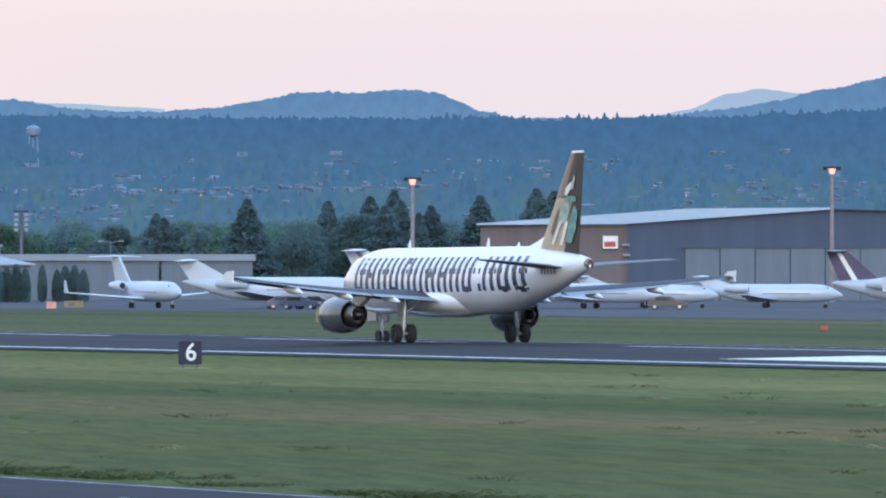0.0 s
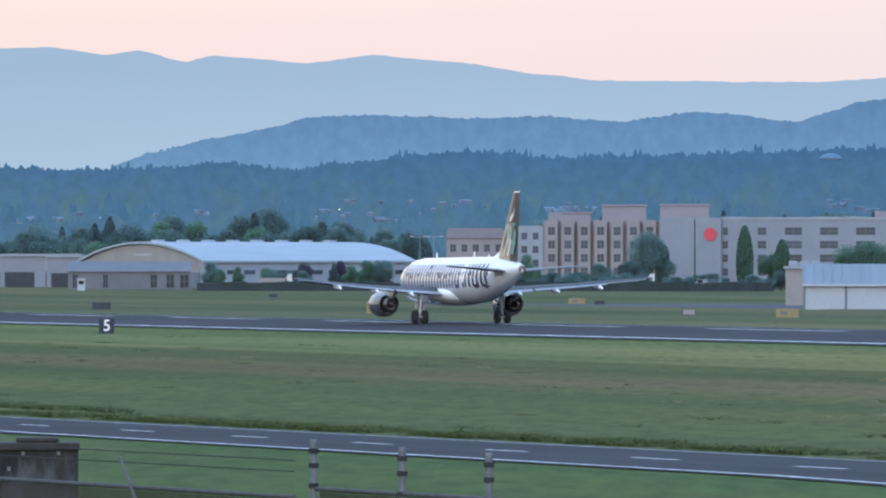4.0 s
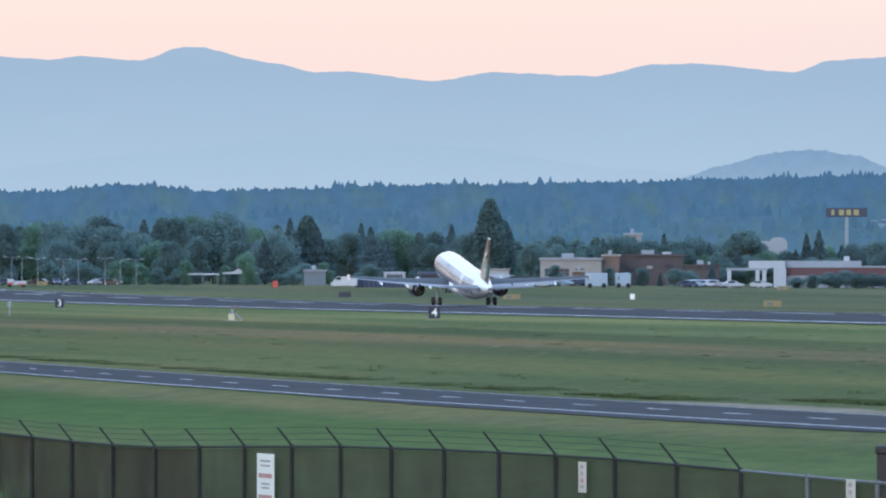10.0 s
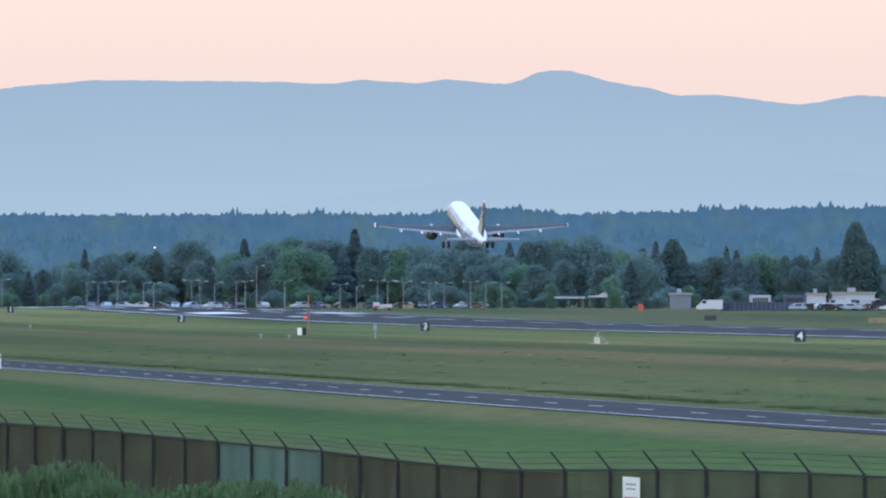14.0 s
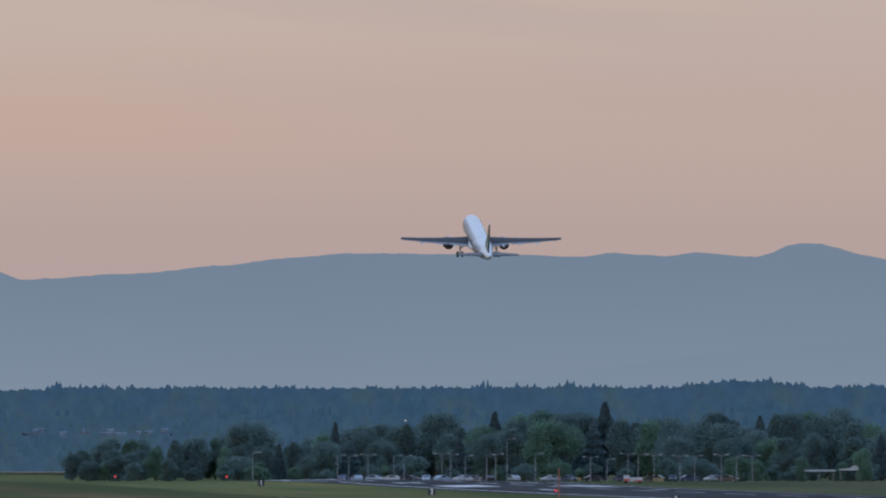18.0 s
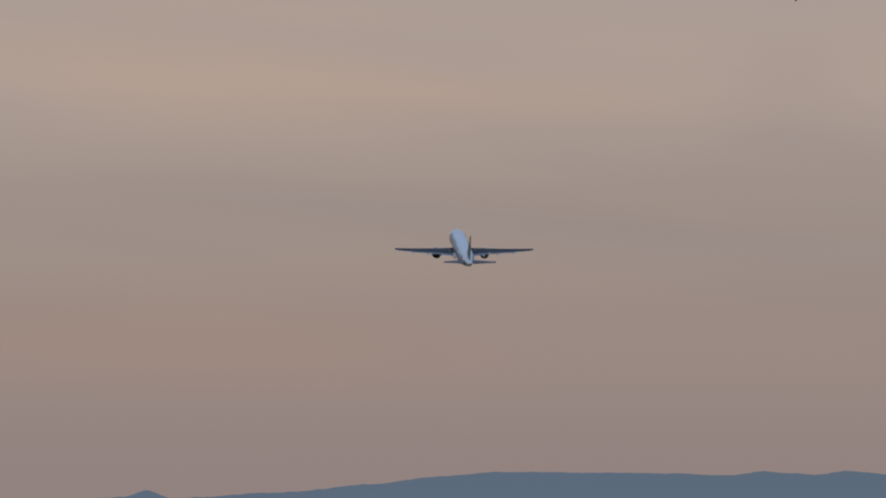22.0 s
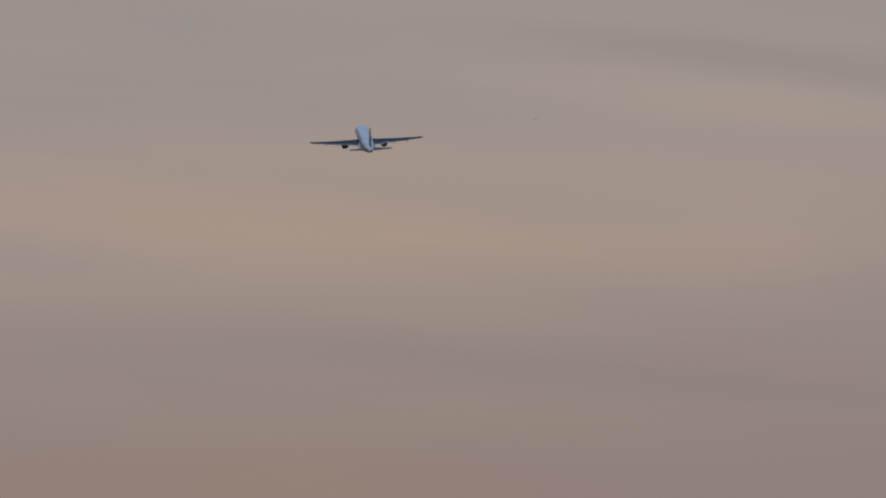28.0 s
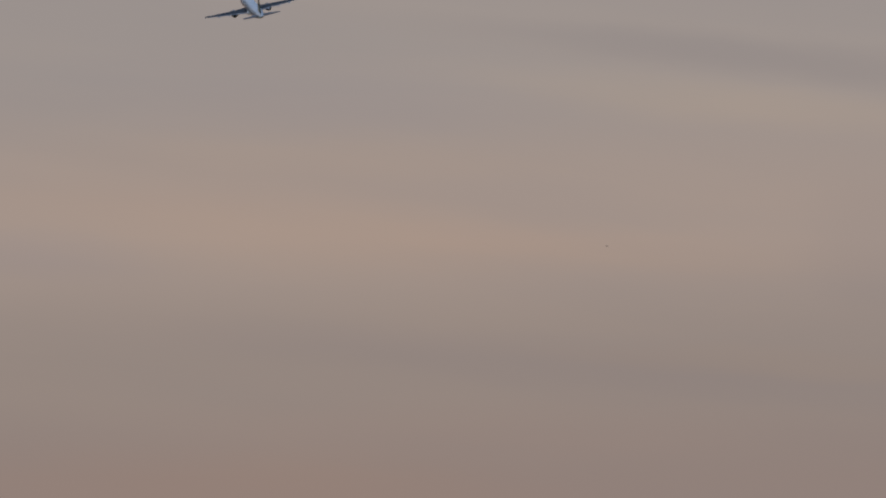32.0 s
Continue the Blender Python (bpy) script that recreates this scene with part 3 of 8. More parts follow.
FUS = [(0.0, 0.05, 0.05, -0.50), (0.25, 0.42, 0.40, -0.48), (0.8, 0.82, 0.80, -0.40), (1.8, 1.28, 1.32, -0.24), (3.2, 1.66, 1.76, -0.10), (5.0, 1.90, 2.0, -0.02), (6.5, 1.975, 2.07, 0.0),
       (12, 1.975, 2.07, 0.0), (18, 1.975, 2.07, 0.0), (23.5, 1.975, 2.07, 0.0), (26, 1.93, 1.98, 0.09), (28.5, 1.74, 1.75, 0.30), (31, 1.42, 1.46, 0.48), (33.5, 1.02, 1.10, 0.68),
       (35.5, 0.66, 0.74, 0.84), (37.0, 0.36, 0.42, 0.95), (37.4, 0.30, 0.34, 0.98)]


def fus_at(s):
    return [lerp(s, [(r[0], r[k]) for r in FUS]) for k in (1, 2, 3)]


def skin_x(y, z, off=0.012):
    w, h, c = fus_at(NOSE_Y - y)
    q = max(0.0, 1 - ((z - FUS_Z - c) / (h + off)) ** 2)
    return (w + off) * math.sqrt(q)


def airfoil(chord, thick, le, x, z, droop=0.0, k=9):
    """Closed section in the y-z plane, leading edge at y = le, running back."""
    up, lo = [], []
    for i in range(k):
        u = (1 - math.cos(math.pi * i / (k - 1))) / 2
        t = thick * (1.48 * math.sqrt(u) - 0.63 * u - 1.76 * u * u + 1.42 * u ** 3 - 0.507 * u ** 4)
        camber = 0.02 * 4 * u * (1 - u)
        y = le - chord * u
        zz = z - droop * u * chord
        up.append(Vector((x, y, zz + chord * (camber + t))))
        lo.append(Vector((x, y, zz + chord * (camber - t))))
    return up + lo[-2:0:-1]


def wing_z(x):
    d = abs(x) - 1.9
    return 2.80 + 0.050 * d + 0.0022 * d * d


def wing_le(x):
    return NOSE_Y - (12.1 + (abs(x) - 1.9) * 0.522)


def wing_te(x):
    x = abs(x)
    s = 18.9 + (x - 1.9) * 0.03 if x < 6.4 else 19.03 + (x - 6.4) * 0.268
    return NOSE_Y - s


def bar_on_skin(side, y0, y1, z0, z1, lean, off=0.012, k=7):
    """A slanted plain bar that follows the fuselage."""
    bm = bmesh.new()
    rows = []
    for i in range(k):
        z = z0 + (z1 - z0) * i / (k - 1)
        sh = lean * (z - z0)
        rows.append([bm.verts.new((side * skin_x(y + sh, z, off), y + sh, z)) for y in (y0, y1)])
    for a, b in zip(rows, rows[1:]):
        bm.faces.new((a[0], a[1], b[1], b[0]) if side < 0 else (a[1], a[0], b[0], b[1]))
    return bm


def wheel(parent, x, y, z, r, w):
    bm = bmesh.new()
    prof = [(-w / 2, r * 0.62), (-w / 2, r * 0.9), (-w * 0.36, r * 0.985), (0, r), (w * 0.36, r * 0.985), (w / 2, r * 0.9), (w / 2, r * 0.62)]
    k = 28
    rings(bm, [[(x + dx, y + rr * math.cos(a), z + rr * math.sin(a)) for a in (2 * math.pi * i / k for i in range(k))] for dx, rr in prof])
    t = part("tyre", fixed(bm), M["tyre"], parent, "black rubber aircraft tyre", smooth=40)
    bm = bmesh.new()
    prof = [(-w * 0.42, r * 0.2), (-w * 0.40, r * 0.55), (-w * 0.46, r * 0.60), (w * 0.46, r * 0.60), (w * 0.40, r * 0.55), (w * 0.42, r * 0.2)]
    rings(bm, [[(x + dx * 1.12, y + rr * math.cos(a), z + rr * math.sin(a)) for a in (2 * math.pi * i / k for i in range(k))] for dx, rr in prof])
    part("rim", fixed(bm), M["gear_metal"], t, smooth=40)


wing_parts = []
M["wing_top"] = mat("wing_top", (0.062, 0.068, 0.076), 0.6, spread=0.12, scale=0.5, spec=0.2)
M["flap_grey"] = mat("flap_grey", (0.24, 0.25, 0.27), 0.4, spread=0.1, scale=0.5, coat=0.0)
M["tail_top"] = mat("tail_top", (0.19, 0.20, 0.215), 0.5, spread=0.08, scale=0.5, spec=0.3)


def underside_tone(ob, under):
    """Another colour on the underside; on flaps and tailplane it paints in shade."""
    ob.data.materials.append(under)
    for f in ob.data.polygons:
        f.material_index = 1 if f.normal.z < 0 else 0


def build_airliner():
    jet = thing("airliner", "white twin-engined airliner with dark lettering and brown tail, taking off", "airplane")
    bm = bmesh.new()
    k = 40
    rings(bm, [[(w * math.cos(a), NOSE_Y - s, FUS_Z + c + h * math.sin(a)) for a in (2 * math.pi * i / k for i in range(k))] for s, w, h, c in FUS])
    body = part("fuselage", fixed(bm), M["white_paint"], jet, smooth=50)
    # exhaust of the tail cone
    bm = bmesh.new()
    lathe(bm, [(NOSE_Y - 37.38, 0.31, 0), (NOSE_Y - 37.52, 0.29, 0), (NOSE_Y - 37.55, 0.20, 0), (NOSE_Y - 37.45, 0.19, 0)], 20, pose(0, 0, FUS_Z + 0.98))
    cone = part("tail_exhaust", fixed(bm), M["core_metal"], jet, "dark metal exhaust ring", smooth=40)
    bm = bmesh.new()
    lathe(bm, [(NOSE_Y - 37.56, 0.06, 0), (NOSE_Y - 37.60, 0.07, 0), (NOSE_Y - 37.66, 0.03, 0)], 12, pose(0, 0, FUS_Z + 0.82))
    part("tail_light", fixed(bm), M["tail_lamp"], cone, "white tail lamp")
    # belly fairing
    bm = bmesh.new()
    rings(bm, [[(w * math.cos(a), NOSE_Y - s, 2.55 + h * math.sin(a)) for a in (2 * math.pi * i / 28 for i in range(28))]
               for s, w, h in ((10.2, 0.6, 0.5), (11.2, 1.6, 0.82), (12.5, 2.1, 0.98), (15, 2.25, 1.02), (18.5, 2.25, 1.0), (20.3, 1.9, 0.88), (21.8, 1.2, 0.62), (22.6, 0.5, 0.4))])
    part("belly_fairing", fixed(bm), M["white_paint"], jet, smooth=60)
    # lettering as plain slanted blocks
    rng = random.Random(4)
    for side in (-1, 1):
        y = 12.6
        for g in range(14):
            wide = 1.55
            dot = g == 10
            z0, z1 = 2.95 + 0.022 * g, 5.25
            cuts = [(0.0, 0.46), (0.98, 1.44)] if not dot else [(0.5, 0.95)]
            for a, b in cuts:
                zz = z0 + 0.45 if dot else z1
                f = 1 if side < 0 else -1
                ya, yb = (y - b, y - a) if side < 0 else (-(y - a) - 1.0, -(y - b) - 1.0)
                part("letter_block", bar_on_skin(side, ya, yb, z0, zz, -0.08), M["dark_letter"], body, "dark indigo painted block")
            if not dot and g % 3 != 2:
                zc = rng.choice((3.1, 4.0, 4.85))
                ya, yb = (y - 1.02, y - 0.42) if side < 0 else (-(y - 0.42) - 1.0, -(y - 1.02) - 1.0)
                part("letter_block", bar_on_skin(side, ya, yb, zc, zc + 0.36, -0.08, k=3), M["dark_letter"], body, "dark indigo painted block")
            y -= 1.2 if dot else 1.93
        for i in range(5):
            part("registration_bar", bar_on_skin(side, -15.3 - 0.34 * i, -15.06 - 0.34 * i, 4.15, 4.5, 0, k=3), M["mark_grey"], body, "small grey registration bar")
        for i in range(34):
            yy = 11.6 - 0.76 * i
            bm = bar_on_skin(side, yy - 0.12, yy + 0.12, 4.22, 4.56, 0, off=0.02, k=4)
            part("cabin_window", bm, M["glass_dark"], body)
        for yy in (13.2, -12.2):
            for a, b in ((-0.46, -0.42), (0.42, 0.46)):
                part("door_line", bar_on_skin(side, yy + a, yy + b, 3.1, 5.0, 0, off=0.015), M["reg_grey"], body)
    # antennas and beacon
    for yy, h in ((8.2, 0.5), (-4.3, 0.55), (-9.0, 0.25)):
        bm = bmesh.new()
        box(bm, -0.03, yy - 0.22, FUS_Z + 2.03, 0.03, yy + 0.14, FUS_Z + 2.05 + h * 0.6)
        box(bm, -0.025, yy - 0.2, FUS_Z + 2.05 + h * 0.6, 0.025, yy - 0.02, FUS_Z + 2.05 + h)
        part("antenna", bm, M["white_paint"], body)
    # wings
    for side in (-1, 1):
        xs = [1.2, 2.4, 4.0, 5.2, 6.4, 8.5, 10.5, 12.5, 14.5, 16.0, 16.6]
        bm = bmesh.new()
        rings(bm, [airfoil((wing_le(x) - wing_te(x)) * 0.86, 0.135 - 0.003 * x, wing_le(x) - 0.1, side * x, wing_z(x)) for x in xs])
        wing = part("wing", fixed(bm), M["wing_top"], jet, "grey swept wing, top and underside toned apart", smooth=35)
        underside_tone(wing, M["wing_grey"])
        wing_parts.append((wing, side))
        for x0, x1 in ((2.5, 5.0), (6.6, 9.9), (10.0, 13.2), (13.3, 16.1)):
            bm = bmesh.new()
            rings(bm, [airfoil(0.55 + (17 - x) * 0.03, 0.17, wing_le(x) + 0.22, side * x, wing_z(x) - 0.06, 0.10, 6) for x in (x0, (x0 + x1) / 2, x1)])
            part("slat", fixed(bm), M["slat_metal"], wing, "bright metal leading-edge slat", smooth=40)
        for x0, x1, name in ((2.1, 6.3, "flap"), (6.5, 12.6, "flap"), (12.7, 16.0, "aileron")):
            bm = bmesh.new()
            dr = 0.13 if name == "flap" else 0.04
            rings(bm, [airfoil((wing_le(x) - wing_te(x)) * (0.24 if name == "flap" else 0.2), 0.11, wing_te(x) + (wing_le(x) - wing_te(x)) * 0.18, side * x,
                               wing_z(x) - 0.05, dr, 6) for x in (x0, (x0 + x1) / 2, x1)])
            underside_tone(part(name, fixed(bm), M["flap_grey"], wing, smooth=40), M["wing_grey"])
        for x in (5.0, 8.3, 12.0):
            bm = bmesh.new()
            z = wing_z(x) - 0.28
            lathe(bm, [(wing_te(x) + 2.0, 0.05, 0.12), (wing_te(x) + 1.2, 0.22, 0.05), (wing_te(x) + 0.2, 0.24, -0.02), (wing_te(x) - 0.6, 0.14, -0.12), (wing_te(x) - 1.0, 0.03, -0.2)], 12,
                  pose(side * x, 0, z))
            part("flap_fairing", fixed(bm), M["white_paint"], wing, smooth=50)
        bm = bmesh.new()
        z = wing_z(16.6)
        x = side * 16.63
        pts = [(wing_le(16.6) - 0.2, z), (wing_le(16.6) - 1.0, z + 0.36), (wing_te(16.6) - 0.15, z + 0.40), (wing_te(16.6) - 0.05, z), (wing_te(16.6) - 0.1, z - 0.28), (wing_le(16.6) - 0.9, z - 0.26)]
        rings(bm, [[(x - 0.035, a, b) for a, b in pts], [(x + 0.035, a, b) for a, b in pts]])
        part("wingtip_fence", fixed(bm), M["white_paint"], wing)
        # engine
        ex, ez, ey = side * 5.75, 1.72, NOSE_Y - 11.0
        bm = bmesh.new()
        lathe(bm, [(ey, 0.86, 0), (ey + 0.02, 0.93, 0), (ey - 0.15, 1.03, 0), (ey - 0.8, 1.13, 0), (ey - 1.9, 1.14, 0), (ey - 2.8, 1.05, 0), (ey - 3.45, 0.90, 0), (ey - 3.44, 0.86, 0), (ey - 2.6, 0.90, 0)], 36, pose(ex, 0, ez))
        eng = part("engine_nacelle", fixed(bm), M["nacelle"], jet, "glossy dark green engine cowling", smooth=40)
        bm = bmesh.new()
        lathe(bm, [(ey + 0.03, 0.87, 0), (ey + 0.06, 0.92, 0), (ey - 0.05, 1.0, 0), (ey - 0.22, 1.05, 0)], 36, pose(ex, 0, ez))
        part("intake_lip", fixed(bm), M["lip_metal"], eng, "polished metal intake lip", smooth=50)
        bm = bmesh.new()
        lathe(bm, [(ey - 2.5, 0.72, 0), (ey - 3.4, 0.70, 0), (ey - 4.3, 0.52, 0), (ey - 4.32, 0.48, 0), (ey - 3.9, 0.46, 0)], 28, pose(ex, 0, ez))
        part("core_cowl", fixed(bm), M["core_metal"], eng, "bare heat-tinted metal core cowl", smooth=40)
        bm = bmesh.new()
        lathe(bm, [(ey - 3.8, 0.36, 0), (ey - 4.3, 0.30, 0), (ey - 4.9, 0.05, 0)], 20, pose(ex, 0, ez))
        part("exhaust_plug", fixed(bm), M["core_metal"], eng, smooth=50)
        bm = bmesh.new()
        lathe(bm, [(ey - 0.7, 0.88, 0), (ey - 0.72, 0.30, 0), (ey - 0.3, 0.04, 0)], 28, pose(ex, 0, ez))
        part("fan", fixed(bm), M["black"], eng, smooth=40)
        bm = bmesh.new()
        prof = [(ey - 1.0, ez + 1.05), (ey - 0.9, ez + 1.12), (ey - 2.2, wing_z(5.75) + 0.30), (ey - 3.6, wing_z(5.75) + 0.30), (ey - 6.0, wing_z(5.75) - 0.25), (ey - 4.6, ez + 0.55), (ey - 3.3, ez + 0.75)]
        rings(bm, [[(ex - 0.17, a, b) for a, b in prof], [(ex + 0.17, a, b) for a, b in prof]])
        part("pylon", fixed(bm), M["white_paint"], eng)
        # tailplane
        bm = bmesh.new()
        secs = [(0.4, 4.1, NOSE_Y - 31.7, FUS_Z + 0.74), (3.0, 2.9, NOSE_Y - 33.2, FUS_Z + 0.96), (6.22, 1.45, NOSE_Y - 35.1, FUS_Z + 1.20)]
        rings(bm, [airfoil(c * 0.72, 0.11, le, side * x, z) for x, c, le, z in secs])
        st = part("tailplane", fixed(bm), M["tail_top"], jet, "pale grey tailplane with painted-in shade below", smooth=40)
        underside_tone(st, M["wing_grey"])
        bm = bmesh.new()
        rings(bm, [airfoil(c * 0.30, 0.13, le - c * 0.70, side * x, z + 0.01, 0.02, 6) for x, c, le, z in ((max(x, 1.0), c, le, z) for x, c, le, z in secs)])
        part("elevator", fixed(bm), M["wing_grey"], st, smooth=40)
    # fin
    def fin_sec(z, a, b, thick=0.10):
        """Horizontal section of the fin between the chord fractions a and b."""
        u = (z - 5.4) / (11.72 - 5.4)
        le, te = NOSE_Y - (29.9 + 5.25 * u), NOSE_Y - (35.9 + 0.85 * u)
        c = le - te
        out = []
        for i in range(8):
            q = a + (b - a) * i / 7
            t = thick * (1.48 * math.sqrt(q) - 0.63 * q - 1.76 * q * q + 1.42 * q ** 3 - 0.507 * q ** 4) + 0.004
            out.append((c * t, le - c * q))
        return [Vector((x, y, z)) for x, y in out] + [Vector((-x, y, z)) for x, y in reversed(out)]
    def fin_part(name, z0, z1, a, b, m, label="", parent=None):
        bm = bmesh.new()
        rings(bm, [fin_sec(z0 + (z1 - z0) * i / 4, a, b) for i in range(5)])
        return part(name, fixed(bm), M[m], parent or jet, label, smooth=40)
    fin = fin_part("fin", 5.2, 8.7, 0.0, 0.70, "tail_gold", "gold-tan painted tail fin")
    fin_part("fin_upper", 8.7, 11.40, 0.0, 0.40, "tail_tan", "tan leading half of the upper fin", fin)
    fin_part("fin_upper_rear", 8.7, 11.40, 0.405, 0.70, "tail_brown", "dark brown rear half of the upper fin", fin)
    fin_part("fin_cap", 11.40, 11.53, 0.0, 1.0, "white_paint", "white fin cap", fin)
    fin_part("rudder", 5.3, 11.40, 0.71, 1.0, "tail_brown", "dark brown rudder", fin)
    bm = bmesh.new()
    rings(bm, [[(w * q, NOSE_Y - st, z) for q, z in ((-1, z0), (-0.35, (z0 + z1) / 2), (0, z1), (0.35, (z0 + z1) / 2), (1, z0))]
               for st, w, z0, z1 in ((27.0, 0.10, 5.55, 5.72), (28.6, 0.22, 5.5, 5.90), (30.0, 0.34, 5.4, 6.22), (30.9, 0.40, 5.3, 6.5), (32.0, 0.36, 5.2, 6.3))])
    part("fin_fillet", fixed(bm), M["white_paint"], fin, smooth=50)
    def fin_patch(pts, m, label):
        for side in (-1, 1):
            bm = bmesh.new()
            vs = []
            for q, z in pts:
                u = (z - 5.4) / (11.72 - 5.4)
                le, te = NOSE_Y - (29.9 + 5.25 * u), NOSE_Y - (35.9 + 0.85 * u)
                c = le - te
                t = 0.10 * (1.48 * math.sqrt(q) - 0.63 * q - 1.76 * q * q + 1.42 * q ** 3 - 0.507 * q ** 4) + 0.012
                vs.append(bm.verts.new((side * (c * t + 0.02), le - c * q, z)))
            bm.faces.new(vs)
            part("tail_patch", bm, M[m], fin, label)
    shapes = (((0.40, 6.0), (0.47, 5.9), (0.50, 6.7), (0.54, 7.4), (0.47, 7.3), (0.43, 6.7)), "tail_pale"), (((0.60, 5.9), (0.67, 5.9), (0.69, 6.6), (0.72, 7.3), (0.63, 7.3), (0.62, 6.6)), "tail_pale"), \
             (((0.44, 7.3), (0.54, 7.1), (0.66, 7.25), (0.70, 7.9), (0.62, 8.5), (0.50, 8.4), (0.42, 7.9)), "tail_sage"), (((0.72, 6.1), (0.86, 6.0), (0.93, 6.9), (0.94, 7.9), (0.82, 8.3), (0.74, 7.4)), "tail_green"), \
             (((0.48, 8.5), (0.66, 8.4), (0.86, 8.5), (0.84, 8.75), (0.62, 8.85), (0.50, 8.8)), "tail_green"), (((0.42, 8.9), (0.52, 8.85), (0.60, 9.2), (0.62, 9.7), (0.52, 9.6), (0.40, 9.3)), "tail_pale"), \
             (((0.30, 6.6), (0.36, 6.5), (0.38, 7.6), (0.34, 8.2), (0.28, 7.5)), "tail_tan"), (((0.58, 9.3), (0.70, 9.2), (0.72, 9.9), (0.64, 10.1)), "tail_sage")
    for pts, tone in shapes:
        fin_patch(pts, tone, {"tail_pale": "pale cream", "tail_sage": "sage green", "tail_green": "teal green", "tail_tan": "brown"}[tone] + " painted patch")
    # landing gear: the legs hang from pivots so that they can fold
    legs = []
    for side in (-1, 1):
        leg = new("main_gear")
        leg.parent = jet
        leg.location = (side * 3.60, 0.15, 2.75)
        ox, oy, oz = leg.location
        bm = bmesh.new()
        tube(bm, (0, 0, 0.1), (side * 0.195, -0.15, -2.15), 0.15, 0.12)
        tube(bm, (side * 0.195 - 0.62, -0.15, -2.17), (side * 0.195 + 0.62, -0.15, -2.17), 0.09)
        strut = part("strut", bm, M["gear_metal"], leg, "grey metal landing-gear strut", smooth=40)
        bm = bmesh.new()
        tube(bm, (side * 0.1, 0.02, -1.0), (side * -1.2, 0.05, -0.1), 0.07)
        tube(bm, (side * 0.12, -0.2, -1.3), (side * 0.16, -0.42, -1.75), 0.05)
        tube(bm, (side * 0.16, -0.42, -1.75), (side * 0.19, -0.22, -2.1), 0.05)
        part("side_stay", bm, M["gear_metal"], strut)
        bm = B((side * 0.32 - 0.02, -0.28, -1.45, side * 0.32 + 0.02, 0.30, -0.1), bevel=0.015)
        part("gear_door", bm, M["gear_metal"], strut, "grey gear door")
        for dx in (-0.465, 0.465):
            wheel(leg, side * 0.195 + dx, -0.15, -2.17, 0.58, 0.42)
        legs.append((leg, side))
    leg = new("nose_gear")
    leg.parent = jet
    leg.location = (0, 12.64, 2.1)
    bm = bmesh.new()
    tube(bm, (0, 0, 0.1), (0, 0, -1.7), 0.10, 0.08)
    tube(bm, (-0.3, 0, -1.72), (0.3, 0, -1.72), 0.06)
    tube(bm, (0, 0.05, -0.6), (0, 1.1, 0.0), 0.06)
    strut = part("strut", bm, M["gear_metal"], leg, smooth=40)
    part("gear_door", B((-0.40, 0.1, -0.75, -0.37, 1.5, -0.1), (0.37, 0.1, -0.75, 0.40, 1.5, -0.1)), M["gear_metal"], strut)
    for dx in (-0.25, 0.25):
        wheel(leg, dx, 0, -1.72, 0.38, 0.22)
    legs.append((leg, 0))
    return jet, legs


airliner, gear_legs = build_airliner()

# ---- distance signs along the runway ----


def number_mesh(ch, size, depth=0.012):
    cu = bpy.data.curves.new("digit", "FONT")
    cu.resolution_u = 4
    cu.body, cu.size, cu.extrude, cu.align_x, cu.align_y = ch, size, depth, "CENTER", "CENTER"
    cu.offset = 0.012
    ob = bpy.data.objects.new("digit_tmp", cu)
    scene.collection.objects.link(ob)
    me = bpy.data.meshes.new_from_object(ob.evaluated_get(bpy.context.evaluated_depsgraph_get()))
    bpy.data.objects.remove(ob)
    return me


def distance_sign(ch, x, y):
    z = ground_z(x, y)
    s = thing("distance_sign", "black runway distance sign with white numeral %s in grass" % ch, "sign", pose(x, y, z, 0, 0, 0), "runway distance signs")
    p = part("panel", B((-0.62, -0.12, 0.20, 0.62, 0.12, 1.43), bevel=0.03), M["sign_black"], s)
    for a in (-0.4, 0.4):
        part("leg", B((a - 0.04, -0.04, -0.1, a + 0.04, 0.04, 0.22)), M["galv"], s)
    me = number_mesh(ch, 1.30)
    me.materials.clear()
    me.materials.append(M["sign_white"])
    d = new("numeral", me)
    d.parent = p
    d.matrix_basis = pose(0, -0.14, 0.80, 90, 0, 0)
    d["label"] = "white numeral"
    part("base_pad", B((-0.9, -0.5, -0.1, 0.9, 0.5, 0.02)), M["concrete"], s)


for i, ch in enumerate("654321"):
    distance_sign(ch, SIGN_X + 0.45, 494 + 304.8 * i + (0, 0.4, 1.1, 2.8, 5.5, 8.0)[i])

# ---- buildings beyond the airfield ----
M["haze_wall"] = mat("haze_wall", (0.135, 0.145, 0.165), 0.85, spread=0.15, scale=0.3)
M["pink_wall"] = mat("pink_wall", (0.248, 0.231, 0.245), 0.85, spread=0.08, scale=0.15)
# Far grey, pale and white walls: evening haze mixed into the base colour.
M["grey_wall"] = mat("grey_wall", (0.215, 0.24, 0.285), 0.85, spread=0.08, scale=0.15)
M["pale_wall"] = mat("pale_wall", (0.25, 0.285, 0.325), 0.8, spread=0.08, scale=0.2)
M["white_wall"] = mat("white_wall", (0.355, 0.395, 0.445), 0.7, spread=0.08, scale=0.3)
M["mauve_wall"] = mat("mauve_wall", (0.235, 0.22, 0.25), 0.85, spread=0.08, scale=0.2)
M["taupe_wall"] = mat("taupe_wall", (0.16, 0.135, 0.135), 0.8, spread=0.12, scale=0.2, fine=20, stretch=(4, 4, 0.2))
M["slate_wall"] = mat("slate_wall", (0.052, 0.076, 0.120), 0.7, spread=0.12, scale=0.2, fine=20, stretch=(4, 4, 0.2))
